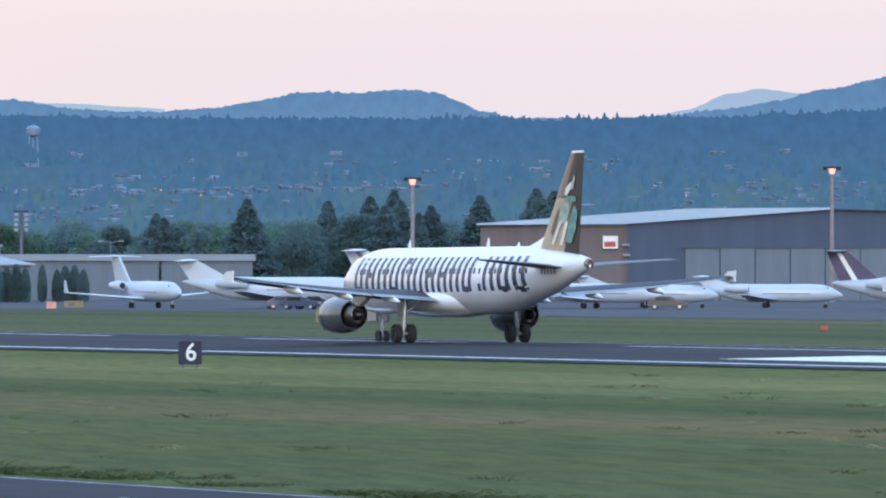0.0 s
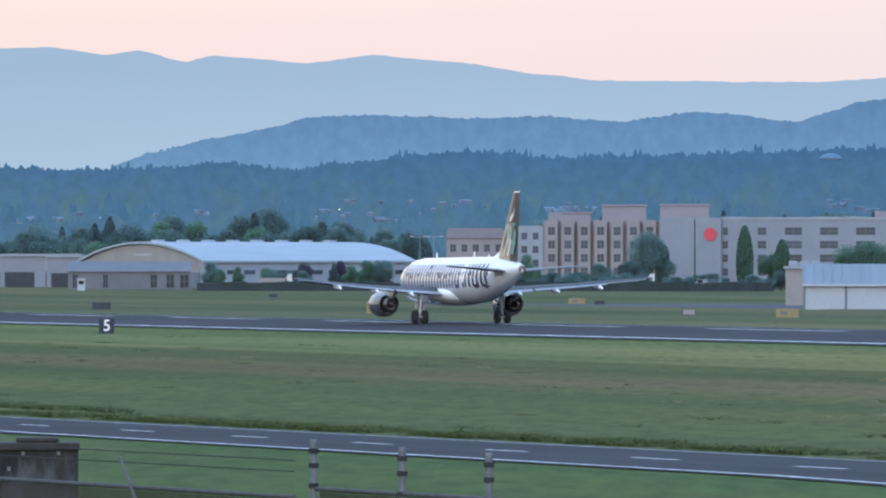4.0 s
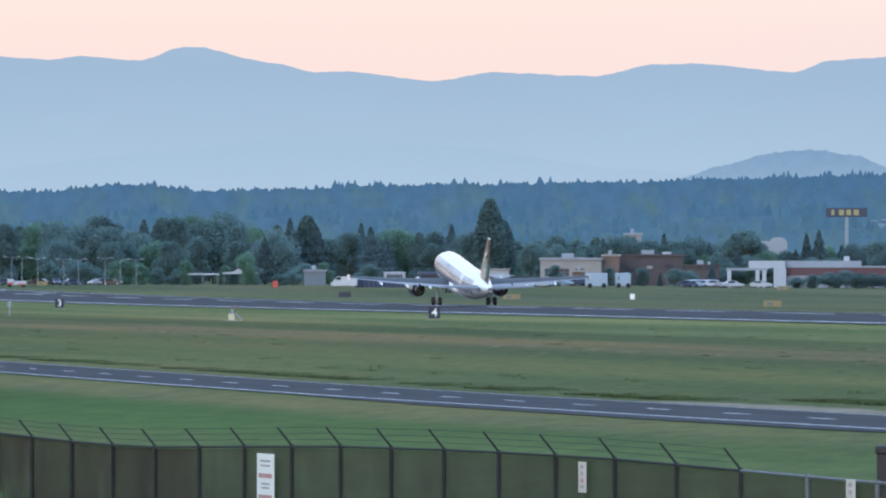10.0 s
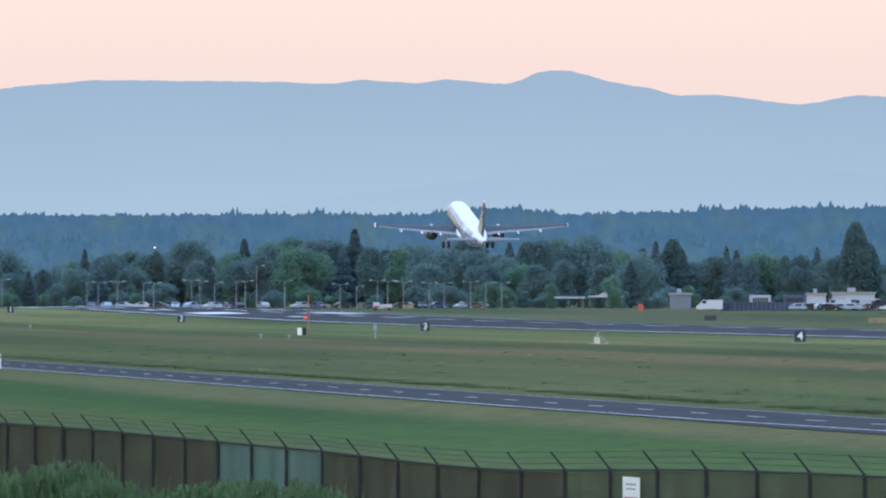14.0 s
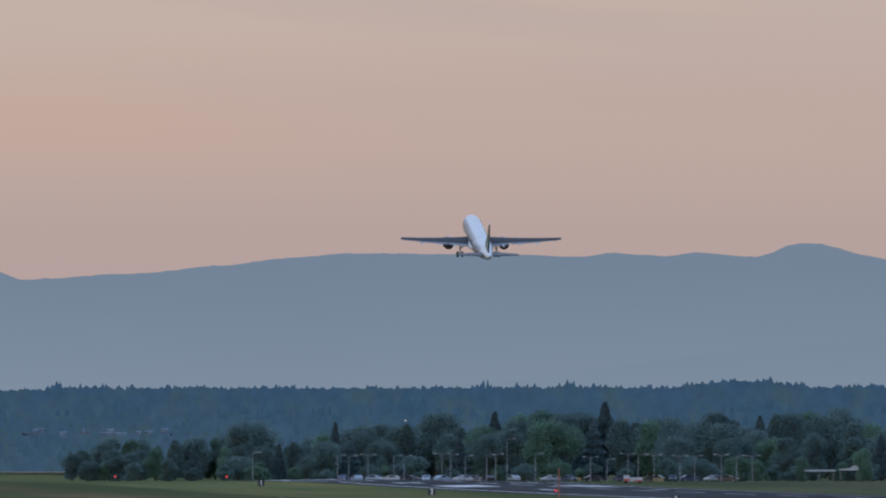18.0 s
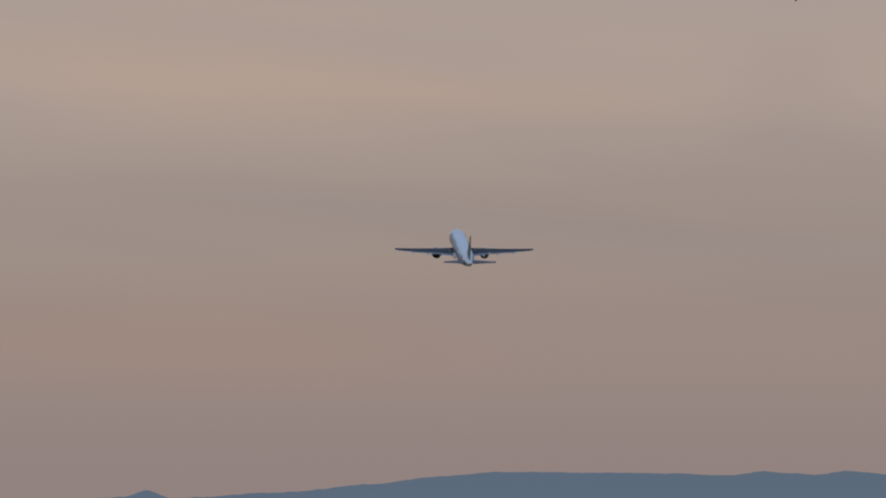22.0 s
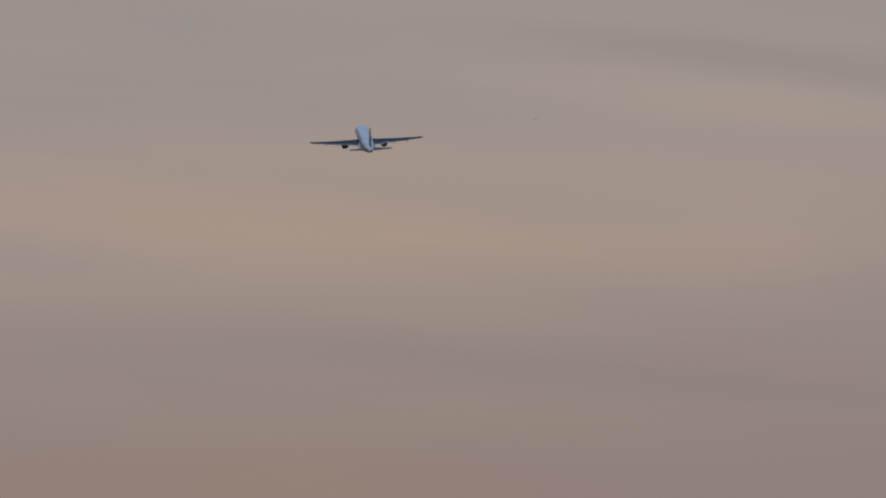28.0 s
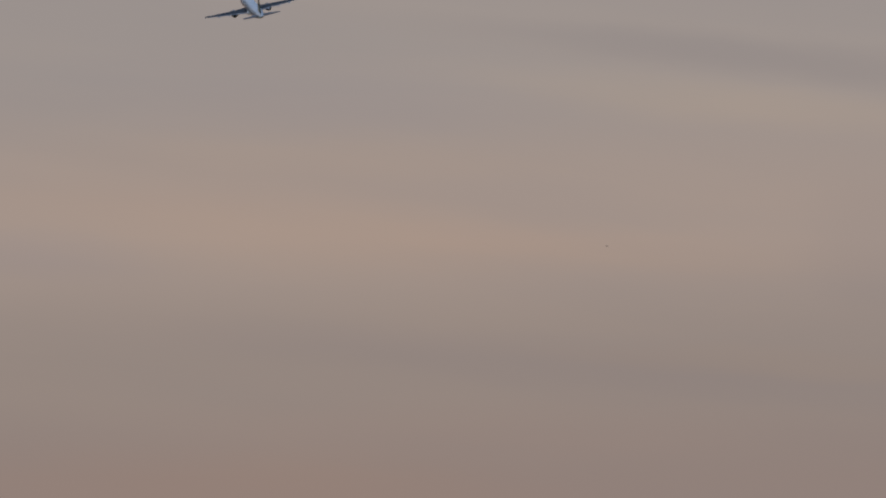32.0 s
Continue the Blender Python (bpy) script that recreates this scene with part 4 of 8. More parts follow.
M["door_grey"] = mat("door_grey", (0.130, 0.165, 0.200), 0.7, spread=0.1, scale=0.2, stretch=(3, 3, 0.2))
M["blue_roof"] = mat("blue_roof", (0.182, 0.220, 0.255), 0.7, spread=0.12, scale=0.2, fine=14, stretch=(3, 0.3, 1))
M["teal_wall"] = mat("teal_wall", (0.17, 0.255, 0.29), 0.6, spread=0.1, scale=0.2, fine=14, stretch=(3, 3, 0.3))
M["pale_roof"] = mat("pale_roof", (0.30, 0.35, 0.39), 0.65, spread=0.10, scale=0.2, fine=14, stretch=(0.3, 3, 1))
M["tan_wall"] = mat("tan_wall", (0.262, 0.250, 0.245), 0.85, spread=0.12, scale=0.3)
M["umber_wall"] = mat("umber_wall", (0.075, 0.064, 0.070), 0.9, spread=0.25, scale=0.4, fine=8)
M["brick_wall"] = mat("brick_wall", (0.150, 0.108, 0.095), 0.9, spread=0.2, scale=0.5, fine=12)
M["maroon"] = mat("maroon", (0.085, 0.036, 0.050), 0.6, spread=0.15, scale=0.3)
M["pane"] = mat("pane", (0.030, 0.050, 0.075), 0.5, spread=0.3, scale=0.3, per_object=0.35)
M["dark_opening"] = mat("dark_opening", (0.045, 0.05, 0.062), 0.9, spread=0.3, scale=0.4)
M["teal_pane"] = mat("teal_pane", (0.06, 0.13, 0.17), 0.5, spread=0.3, scale=0.3, per_object=0.3)
M["red_disc"] = mat("red_disc", (0.48, 0.03, 0.06), 0.5, spread=0.08)
M["sky_glass"] = mat("sky_glass", (0.42, 0.58, 0.66), 0.12, spread=0.12, scale=0.2)
M["sign_blue"] = mat("sign_blue", (0.014, 0.026, 0.060), 0.5, spread=0.1)
M["sign_yellow"] = mat("sign_yellow", (0.26, 0.235, 0.11), 0.5, spread=0.08)
M["red_paint"] = mat("red_paint", (0.42, 0.06, 0.045), 0.5, spread=0.2, scale=2)
M["yellow_paint"] = mat("yellow_paint", (0.22, 0.175, 0.085), 0.6, spread=0.15, scale=2)
M["rust_mast"] = mat("rust_mast", (0.30, 0.13, 0.09), 0.7, spread=0.2, scale=2)
M["lamp_glow"] = glow("lamp_glow", (1.0, 0.42, 0.28), 1.1)
M["lamp_white"] = glow("lamp_white", (1.0, 0.92, 0.80), 1.6)
# white of the water tower, with distance haze painted into it
M["hazed_white"] = mat("hazed_white", (0.18, 0.25, 0.345), 0.7, spread=0.1)


def at_place(b, d, z=None, turn=0.0):
    """Pose of a building: local x to the right as seen from the viewpoint, y away from it."""
    x, y = spot(b, d)
    return pose(x, y, ground_z(x, y) if z is None else z, 0, 0, -math.degrees(BEAR + b * TICK) + turn)


def facade_body(x0, x1, y0, y1, z0, z1, wins, depth=0.3):
    """A box whose front (y0) has real openings; wins: (xa, xb, za, zb)."""
    bm = bmesh.new()
    xs = sorted({x0, x1, *[w[0] for w in wins], *[w[1] for w in wins]})
    zs = sorted({z0, z1, *[w[2] for w in wins], *[w[3] for w in wins]})
    cache = {}

    def v(x, y, z):
        k = (round(x, 3), round(y, 3), round(z, 3))
        if k not in cache:
            cache[k] = bm.verts.new((x, y, z))
        return cache[k]

    for xa, xb in zip(xs, xs[1:]):
        for za, zb in zip(zs, zs[1:]):
            cx, cz = (xa + xb) / 2, (za + zb) / 2
            if any(w[0] < cx < w[1] and w[2] < cz < w[3] for w in wins):
                continue
            bm.faces.new((v(xa, y0, za), v(xb, y0, za), v(xb, y0, zb), v(xa, y0, zb)))
    q = y0 + depth
    for xa, xb, za, zb in wins:
        c = [bm.verts.new(p) for p in ((xa, y0, za), (xb, y0, za), (xb, y0, zb), (xa, y0, zb), (xa, q, za), (xb, q, za), (xb, q, zb), (xa, q, zb))]
        for i in range(4):
            j = (i + 1) % 4
            bm.faces.new((c[i], c[j], c[j + 4], c[i + 4]))
    c = [bm.verts.new(p) for p in ((x0, y0, z0), (x1, y0, z0), (x1, y1, z0), (x0, y1, z0), (x0, y0, z1), (x1, y0, z1), (x1, y1, z1), (x0, y1, z1))]
    for f in ((1, 2, 6, 5), (2, 3, 7, 6), (3, 0, 4, 7), (4, 5, 6, 7)):
        bm.faces.new([c[i] for i in f])
    return bm


PANES = {}


def block(parent, x0, x1, y0, y1, z0, z1, wall, wins=(), pane="pane", name="wall", sill=True, parapet=0.0):
    body = part(name, facade_body(x0, x1, y0, y1, z0, z1, list(wins)), M[wall], parent)
    for xa, xb, za, zb in wins:
        key = (round(xb - xa, 2), round(zb - za, 2), pane)
        if key not in PANES:
            w, h = key[:2]
            bm = bmesh.new()
            box(bm, 0, 0.22, 0, w, 0.27, h)
            me = bpy.data.meshes.new("pane")
            bm.to_mesh(me)
            bm.free()
            me.materials.append(M[pane])
            bm = bmesh.new()
            box(bm, w / 2 - 0.05, 0.14, 0, w / 2 + 0.05, 0.21, h)
            box(bm, 0.0, 0.14, h / 2 - 0.05, w / 2 - 0.05, 0.21, h / 2 + 0.05)
            box(bm, w / 2 + 0.05, 0.14, h / 2 - 0.05, w, 0.21, h / 2 + 0.05)
            mf = bpy.data.meshes.new("window_frame")
            bm.to_mesh(mf)
            bm.free()
            mf.materials.append(M["haze_wall"])
            PANES[key] = (me, mf)
        me, mf = PANES[key]
        w = new("window", mf)
        w.parent = body
        w.location = (xa, y0, za)
        p = new("pane", me)
        p.parent = w
    if parapet:
        for ya in (y0 - 0.15, y1 - 0.25):
            part("parapet", B((x0 - 0.15, ya, z1 + 0.003, x1 + 0.15, ya + 0.40, z1 + parapet)), M["pale_wall"], body)
    return body


def hotel():
    d = 2100.0
    k = d * TICK
    h = thing("hotel", "pink and grey five-storey hotel with a red disc on its tower", "building", at_place(1990, d, 1.2))
    X = lambda b: (b - 1990) * k
    Z = lambda p: EYE[2] + p * k - 1.2
    # stepped wing with projecting bays
    part("wall", B((X(1690), 3.0, -1, X(1925), 18, Z(76))), M["mauve_wall"], h)
    for i in range(8):
        b0 = 1694 + 29 * i
        wins = [(X(b0 + 5), X(b0 + 17), Z(p), Z(p + 14)) for p in (52, 28, 4, -20)]
        block(h, X(b0), X(b0 + 22), 0.0 if i % 2 else 0.8, 3.0, -1, Z(78), "pink_wall", wins, name="bay")
    for b0, b1, p in ((1724, 1774, 90), (1794, 1872, 103), (1897, 1984, 104)):
        part("roof_house", B((X(b0), 5, Z(76), X(b1), 15, Z(p)), (X(b0) - 0.3, 4.7, Z(p), X(b1) + 0.3, 15.3, Z(p) + 0.35)), M["mauve_wall"], h)
    block(h, X(1897), X(1958), -0.6, 16, -1, Z(82), "grey_wall", name="stair_tower")
    tower = block(h, X(1960), X(2005), -1.2, 16, -1, Z(82), "grey_wall", name="sign_tower")
    bm = bmesh.new()
    tube(bm, (X(1986), -1.2, Z(53)), (X(1986), -1.45, Z(53)), 11.5 * k, k=32)
    part("red_disc", bm, M["red_disc"], tower, "plain red disc sign")
    wins = []
    for b0, w in ((2008, 9), (2070, 15), (2118, 30), (2180, 32), (2244, 34), (2305, 14)):
        wins += [(X(b0), X(b0 + w), Z(p), Z(p + 13)) for p in (52, 28, 4, -20)]
    block(h, X(2005), X(2326), 1.0, 16, -1, Z(79), "grey_wall", wins, parapet=0.5)
    for b0, b1 in ((2010, 2050), (2165, 2215), (2225, 2262)):
        part("roof_unit", B((X(b0), 5, Z(79), X(b1), 9, Z(84))), M["white_wall"], h)
    part("roof_house", B((X(2278), 5, Z(79), X(2330), 13, Z(94))), M["mauve_wall"], h)


hotel()


def hospital():
    d = 3000.0
    k = d * TICK
    h = thing("office_block", "large pinkish eight-storey block with a glass vaulted roof", "building", at_place(2700, d, 1.5))
    X = lambda b: (b - 2700) * k
    Z = lambda p: EYE[2] + p * k - 1.5
    wins = [(X(b), X(b + 12), Z(p), Z(p + 8)) for b in (2480, 2497, 2514, 2531, 2549, 2567, 2585) for p in (104, 84, 64, 44, 24)]
    wins += [(X(2476), X(2608), Z(126), Z(134))]
    block(h, X(2472), X(2612), 0, 25, -1, Z(146), "pink_wall", wins, "teal_pane", parapet=0.8)
    part("roof_house", B((X(2504), 6, Z(146), X(2572), 18, Z(175))), M["mauve_wall"], h)
    part("roof_house", B((X(2578), 6, Z(146), X(2612), 18, Z(158))), M["pink_wall"], h)
    bm = bmesh.new()
    n = 10
    a0, a1 = X(2607), X(2728)
    prof = [(a0 + (a1 - a0) * i / n * 0.6, -3.0 * math.sin(math.pi * min(1, i / n * 0.8))) for i in range(n + 1)] + [(a1, -1.5), (a1, 25), (a0, 25)]
    rings(bm, [[(x, y, z) for x, y in prof] for z in (-1, Z(180))])
    part("service_tower", fixed(bm), M["pink_wall"], h)
    wins = []
    for b0, w in ((2731, 9), (2754, 24), (2786, 18), (2816, 22), (2846, 22), (2876, 22), (2906, 22)):
        wins += [(X(b0), X(b0 + w), Z(p), Z(p + 12)) for p in (126, 106, 86, 66, 46, 26)]
    block(h, X(2728), X(2940), 0.6, 25, -1, Z(148), "pale_wall", wins, "teal_pane", parapet=0.6)
    bm = bmesh.new()
    prof = [(X(2728), Z(149)), (X(2728), Z(178)), (X(2798), Z(178)), (X(2815), Z(170)), (X(2830), Z(160)), (X(2842), Z(149))]
    rings(bm, [[(x, y, z) for x, z in prof] for y in (4, 20)])
    v = part("glass_vault", fixed(bm), M["sky_glass"], h, "pale blue glass vault")
    for i in range(6):
        x = X(2728 + 20 * i)
        part("glazing_bar", B((x, 3.85, Z(149), x + 0.25, 4.0, Z(178 if i < 4 else 168 - 10 * (i - 4)))), M["pale_wall"], v)
    bm = bmesh.new()
    tube(bm, (X(2846), 8, Z(149)), (X(2846), 8, Z(158)), 0.8, 0.8)
    tube(bm, (X(2846), 7.4, Z(164)), (X(2846), 8, Z(162)), 1.6, 0.6, 16)
    part("roof_dish", bm, M["pale_wall"], h)


hospital()


def white_offices():
    d = 2700.0
    k = d * TICK
    h = thing("white_offices", "white three-storey office building with dark window bands", "building", at_place(2395, d, 1.5))
    X = lambda b: (b - 2395) * k
    Z = lambda p: EYE[2] + p * k - 1.5
    wins = [(X(b), X(b + 20), Z(p), Z(p + 11)) for b in (2324, 2352, 2384, 2416, 2448) for p in (58, 38, 18)]
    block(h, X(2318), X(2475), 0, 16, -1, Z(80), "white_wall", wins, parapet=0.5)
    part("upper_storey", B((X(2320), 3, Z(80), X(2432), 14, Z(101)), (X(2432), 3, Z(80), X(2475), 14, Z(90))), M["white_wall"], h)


white_offices()


def brick_inn():
    d = 2150.0
    k = d * TICK
    h = thing("brick_building", "low pinkish building with a dark mansard roof", "building", at_place(1605, d, 1.2))
    X = lambda b: (b - 1605) * k
    Z = lambda p: EYE[2] + p * k - 1.2
    wins = [(X(b), X(b + 10), Z(p), Z(p + 13)) for b in (1526, 1546, 1566, 1586, 1606) for p in (22, -4)]
    block(h, X(1519), X(1622), 0, 14, -1, Z(46), "pink_wall", wins)
    bm = bmesh.new()
    rings(bm, [[(X(1517), -0.4, Z(46)), (X(1624), -0.4, Z(46)), (X(1624), 14.4, Z(46)), (X(1517), 14.4, Z(46))], [(X(1522), 1.6, Z(64)), (X(1619), 1.6, Z(64)), (X(1619), 12.5, Z(64)), (X(1522), 12.5, Z(64))]])
    part("roof", fixed(bm), M["taupe_wall"], h, "dark mansard roof")
    block(h, X(1624), X(1690), 2, 14, -1, Z(68), "pale_wall", [(X(b), X(b + 10), Z(p), Z(p + 12)) for b in (1632, 1652, 1672) for p in (44, 20, -4)])
    part("roof_house", B((X(1700), 4, 0, X(1760), 14, Z(92))), M["mauve_wall"], h)


brick_inn()


def storage_sheds():
    d = 1300.0
    k = d * TICK
    for b0, b1, gable in ((2152, 2300, False), (2302, 2488, False), (2490, 2600, True), (2602, 2782, False)):
        h = thing("storage_shed", "white-walled storage shed with a pale blue metal roof", "shed", at_place((b0 + b1) / 2, d, -0.05), "row of storage sheds")
        w = (b1 - b0) * k / 2
        wall_h, ridge = 3.25, 5.7
        if gable:
            bm = bmesh.new()
            pr = [(-w, -0.3), (w, -0.3), (w, wall_h), (0, ridge + 0.4), (-w, wall_h)]
            rings(bm, [[(x, y, z) for x, z in pr] for y in (-2.0, 14)])
            part("wall", fixed(bm), M["teal_wall"], h, "pale teal metal gable wall")
            for s in (-1, 1):
                bm = bmesh.new()
                rings(bm, [[(s * (w + 0.3), y, wall_h - 0.15), (0, y, ridge + 0.42), (0, y, ridge + 0.62), (s * (w + 0.3), y, wall_h + 0.05)] for y in (-2.3, 14.2)])
                part("roof", fixed(bm), M["blue_roof"], h)
        else:
            part("wall", B((-w, 0, -0.3, w, 13, wall_h)), M["white_wall"], h)
            n = max(2, round(2 * w / 4.7))
            for i in range(n + 1):
                x = -w + 2 * w * i / n
                part("pilaster", B((x - 0.16, -0.14, -0.3, x + 0.16, -0.003, wall_h)), M["door_grey"], h)
            for i in range(n):
                x = -w + 2 * w * (i + 0.5) / n
                part("roller_door", B((x - 1.75, -0.08, -0.2, x + 1.75, -0.003, 2.7)), M["white_wall"], h)
            bm = bmesh.new()
            rings(bm, [[(x, -0.7, wall_h - 0.1), (x, 6.5, ridge), (x, 13.7, wall_h - 0.1), (x, 13.7, wall_h + 0.12), (x, 6.5, ridge + 0.2), (x, -0.7, wall_h + 0.12)] for x in (-w - 0.2, w + 0.2)])
            r = part("roof", fixed(bm), M["blue_roof"], h, "pale blue standing-seam roof")
            for i in range(int(2 * w / 1.2)):
                x = -w + 1.2 * i
                bm = bmesh.new()
                rings(bm, [[(x, -0.7, wall_h + 0.12), (x + 0.07, -0.7, wall_h + 0.12), (x + 0.07, -0.7, wall_h + 0.19), (x, -0.7, wall_h + 0.19)],
                           [(x, 6.5, ridge + 0.2), (x + 0.07, 6.5, ridge + 0.2), (x + 0.07, 6.5, ridge + 0.27), (x, 6.5, ridge + 0.27)]])
                part("roof_seam", bm, M["blue_roof"], r)
            part("fascia", B((-w - 0.2, -0.78, wall_h - 0.22, w + 0.2, -0.71, wall_h + 0.1)), M["white_wall"], h)
    # flat-roofed sheds behind
    d = 1420.0
    k = d * TICK
    for b0, b1, p, m in ((2119, 2186, -8, "tan_wall"), (2330, 2500, 22, "tan_wall"), (2500, 2620, 14, "tan_wall"), (2625, 2760, 16, "brick_wall"), (2760, 3010, 18, "pale_wall")):
        h = thing("flat_shed", "long low flat-roofed shed behind the storage row", "shed", at_place((b0 + b1) / 2, d, 0.0), "flat sheds")
        w = (b1 - b0) * k / 2
        top = EYE[2] + p * k
        part("wall", B((-w, 0, -0.5, w, 12, top)), M[m], h)
        part("roof", B((-w - 0.3, -0.4, top + 0.003, w + 0.3, 12.4, top + 0.35)), M["pale_wall"], h)
        for i in range(3):
            x = -w * 0.6 + i * w * 0.6
            part("roof_vent", B((x - 0.6, 4, top + 0.36, x + 0.6, 5.2, top + 1.1), bevel=0.06), M["pale_wall"], h)


storage_sheds()


def grey_hangars():
    d = 1380.0
    k = d * TICK
    for b0, b1, top, base_label in ((2990, 3290, 6.2, 0), (3295, 3456, 6.2, 1)):
        h = thing("grey_hangar", "low grey corrugated hangar with a pale roof band", "hangar", at_place((b0 + b1) / 2, d, 0.0), "low grey hangars")
        w = (b1 - b0) * k / 2
        part("wall", B((-w, 0, -0.3, w, 18, top - 0.9)), M["door_grey"], h)
        part("fascia", B((-w - 0.4, -0.6, top - 0.897, w + 0.4, 18.4, top)), M["pale_wall"], h, "pale grey roof fascia")
        n = int(w * 2 / 2.2)
        for i in range(n):
            x = -w + 2 * w * (i + 0.5) / n
            part("wall_panel", B((x - 0.9, -0.10, -0.2, x + 0.9, -0.003, top - 1.2)), M["door_grey"], h)
    d = 1300.0
    k = d * TICK
    h = thing("hip_shed", "long grey-teal shed with a pale hipped metal roof", "shed", at_place(2930, d, 0.0))
    X = lambda b: (b - 2930) * k
    part("wall", B((X(2797), 0.0, -0.3, X(3063), 16, 4.75)), M["door_grey"], h)
    for i in range(22):
        x = X(2800) + i * (X(3060) - X(2800)) / 22
        part("wall_panel", B((x + 0.05, -0.07, -0.2, x + 0.80, -0.003, 4.6)), M["door_grey"], h)
    bm = bmesh.new()
    e = [bm.verts.new(q) for q in ((X(2790), -0.7, 4.75), (X(3072), -0.7, 4.75), (X(3072), 16.7, 4.75), (X(2790), 16.7, 4.75), (X(2790), -0.7, 4.95), (X(3072), -0.7, 4.95), (X(3072), 16.7, 4.95), (X(2790), 16.7, 4.95),
                                   (X(2832), 8, 6.65), (X(2958), 8, 6.65))]
    for f in ((0, 1, 5, 4), (1, 2, 6, 5), (2, 3, 7, 6), (3, 0, 4, 7), (3, 2, 1, 0), (4, 5, 9, 8), (5, 6, 9), (6, 7, 8, 9), (7, 4, 8)):
        bm.faces.new([e[i] for i in f])
    roof = part("roof", fixed(bm), M["pale_roof"], h, "pale hipped metal roof")
    for b0 in (2862, 2925):
        part("roof_vent", B((X(b0), 7.2, 6.4, X(b0 + 12), 8.6, 7.25), bevel=0.05), M["white_wall"], roof)


grey_hangars()


def big_hangar():
    d = 1350.0
    k = d * TICK
    h = thing("maintenance_hangar", "large dark slate hangar with a pale pitched roof and grey doors", "hangar", at_place(4119, d, 0.0))
    X = lambda b: (b - 4119) * k
    Z = lambda p: EYE[2] + p * k
    part("side_wall", B((X(3859), 0.6, -0.3, X(4119) - 0.003, 40, Z(57))), M["taupe_wall"], h, "taupe metal side wall")
    bm = bmesh.new()
    pr = [(0, -0.3), (X(4820), -0.3), (X(4820), Z(74)), (X(4480), Z(84)), (0, Z(59))]
    rings(bm, [[(x, y, z) for x, z in pr] for y in (0, 60)])
    wall = part("front_wall", fixed(bm), M["slate_wall"], h)
    bm = bmesh.new()
    rings(bm, [[(X(3852), y, Z(57)), (X(4119), y, Z(59)), (X(4480), y, Z(84.5)), (X(4480), y, Z(88)), (X(4225), y, Z(86)), (X(3852), y, Z(59.5))] for y in (-0.8, 6)])
    part("roof_front", fixed(bm), mat("hangar_roof", (0.36, 0.47, 0.58), 0.6, spread=0.1, scale=0.2, fine=14, stretch=(0.3, 3, 1)), h, "pale blue-grey metal roof")
    bm = bmesh.new()
    rings(bm, [[(X(4480), y, Z(84.2)), (X(4830), y, Z(74)), (X(4830), y, Z(76)), (X(4480), y, Z(86))] for y in (-0.8, 60)])
    part("roof", fixed(bm), M["slate_wall"], h)
    for i in range(8):
        b = 4222 + 62 * i
        part("hangar_door", B((X(b), -0.30 - 0.12 * (i % 2), -0.2, X(b + 60), -0.10 - 0.12 * (i % 2), Z(16))), M["door_grey"], h, "grey sliding hangar door")
    part("door_track", B((X(4215), -0.55, Z(16) + 0.003, X(4720), -0.02, Z(18.5))), M["slate_wall"], h)
    for i in range(24):
        x = X(3866) + i * 0.8
        part("wall_rib", B((x, 0.52, -0.2, x + 0.1, 0.597, Z(55))), M["taupe_wall"], h)
    s = thing("hangar_sign", "white and red square sign board on the hangar wall", "sign", at_place(4089, d - 0.2, Z(15)))
    part("board", B((-1.0, 0.1, 0.0, 1.0, 0.3, 1.7), bevel=0.03), M["sign_white"], s)
    part("red_mark", B((-0.8, 0.05, 0.25, 0.7, 0.097, 0.95)), M["red_paint"], s, "plain red shape")
    for i, (bx, bw) in enumerate(((4125, 20), (4116, 12), (4118, 14))):
        z = Z((60, 20, 2)[i])
        part("wall_lamp", B((X(bx) - 0.5, -0.4, z, X(bx) + 0.5, -0.003, z + 0.3)), M["pale_wall"], h)


big_hangar()


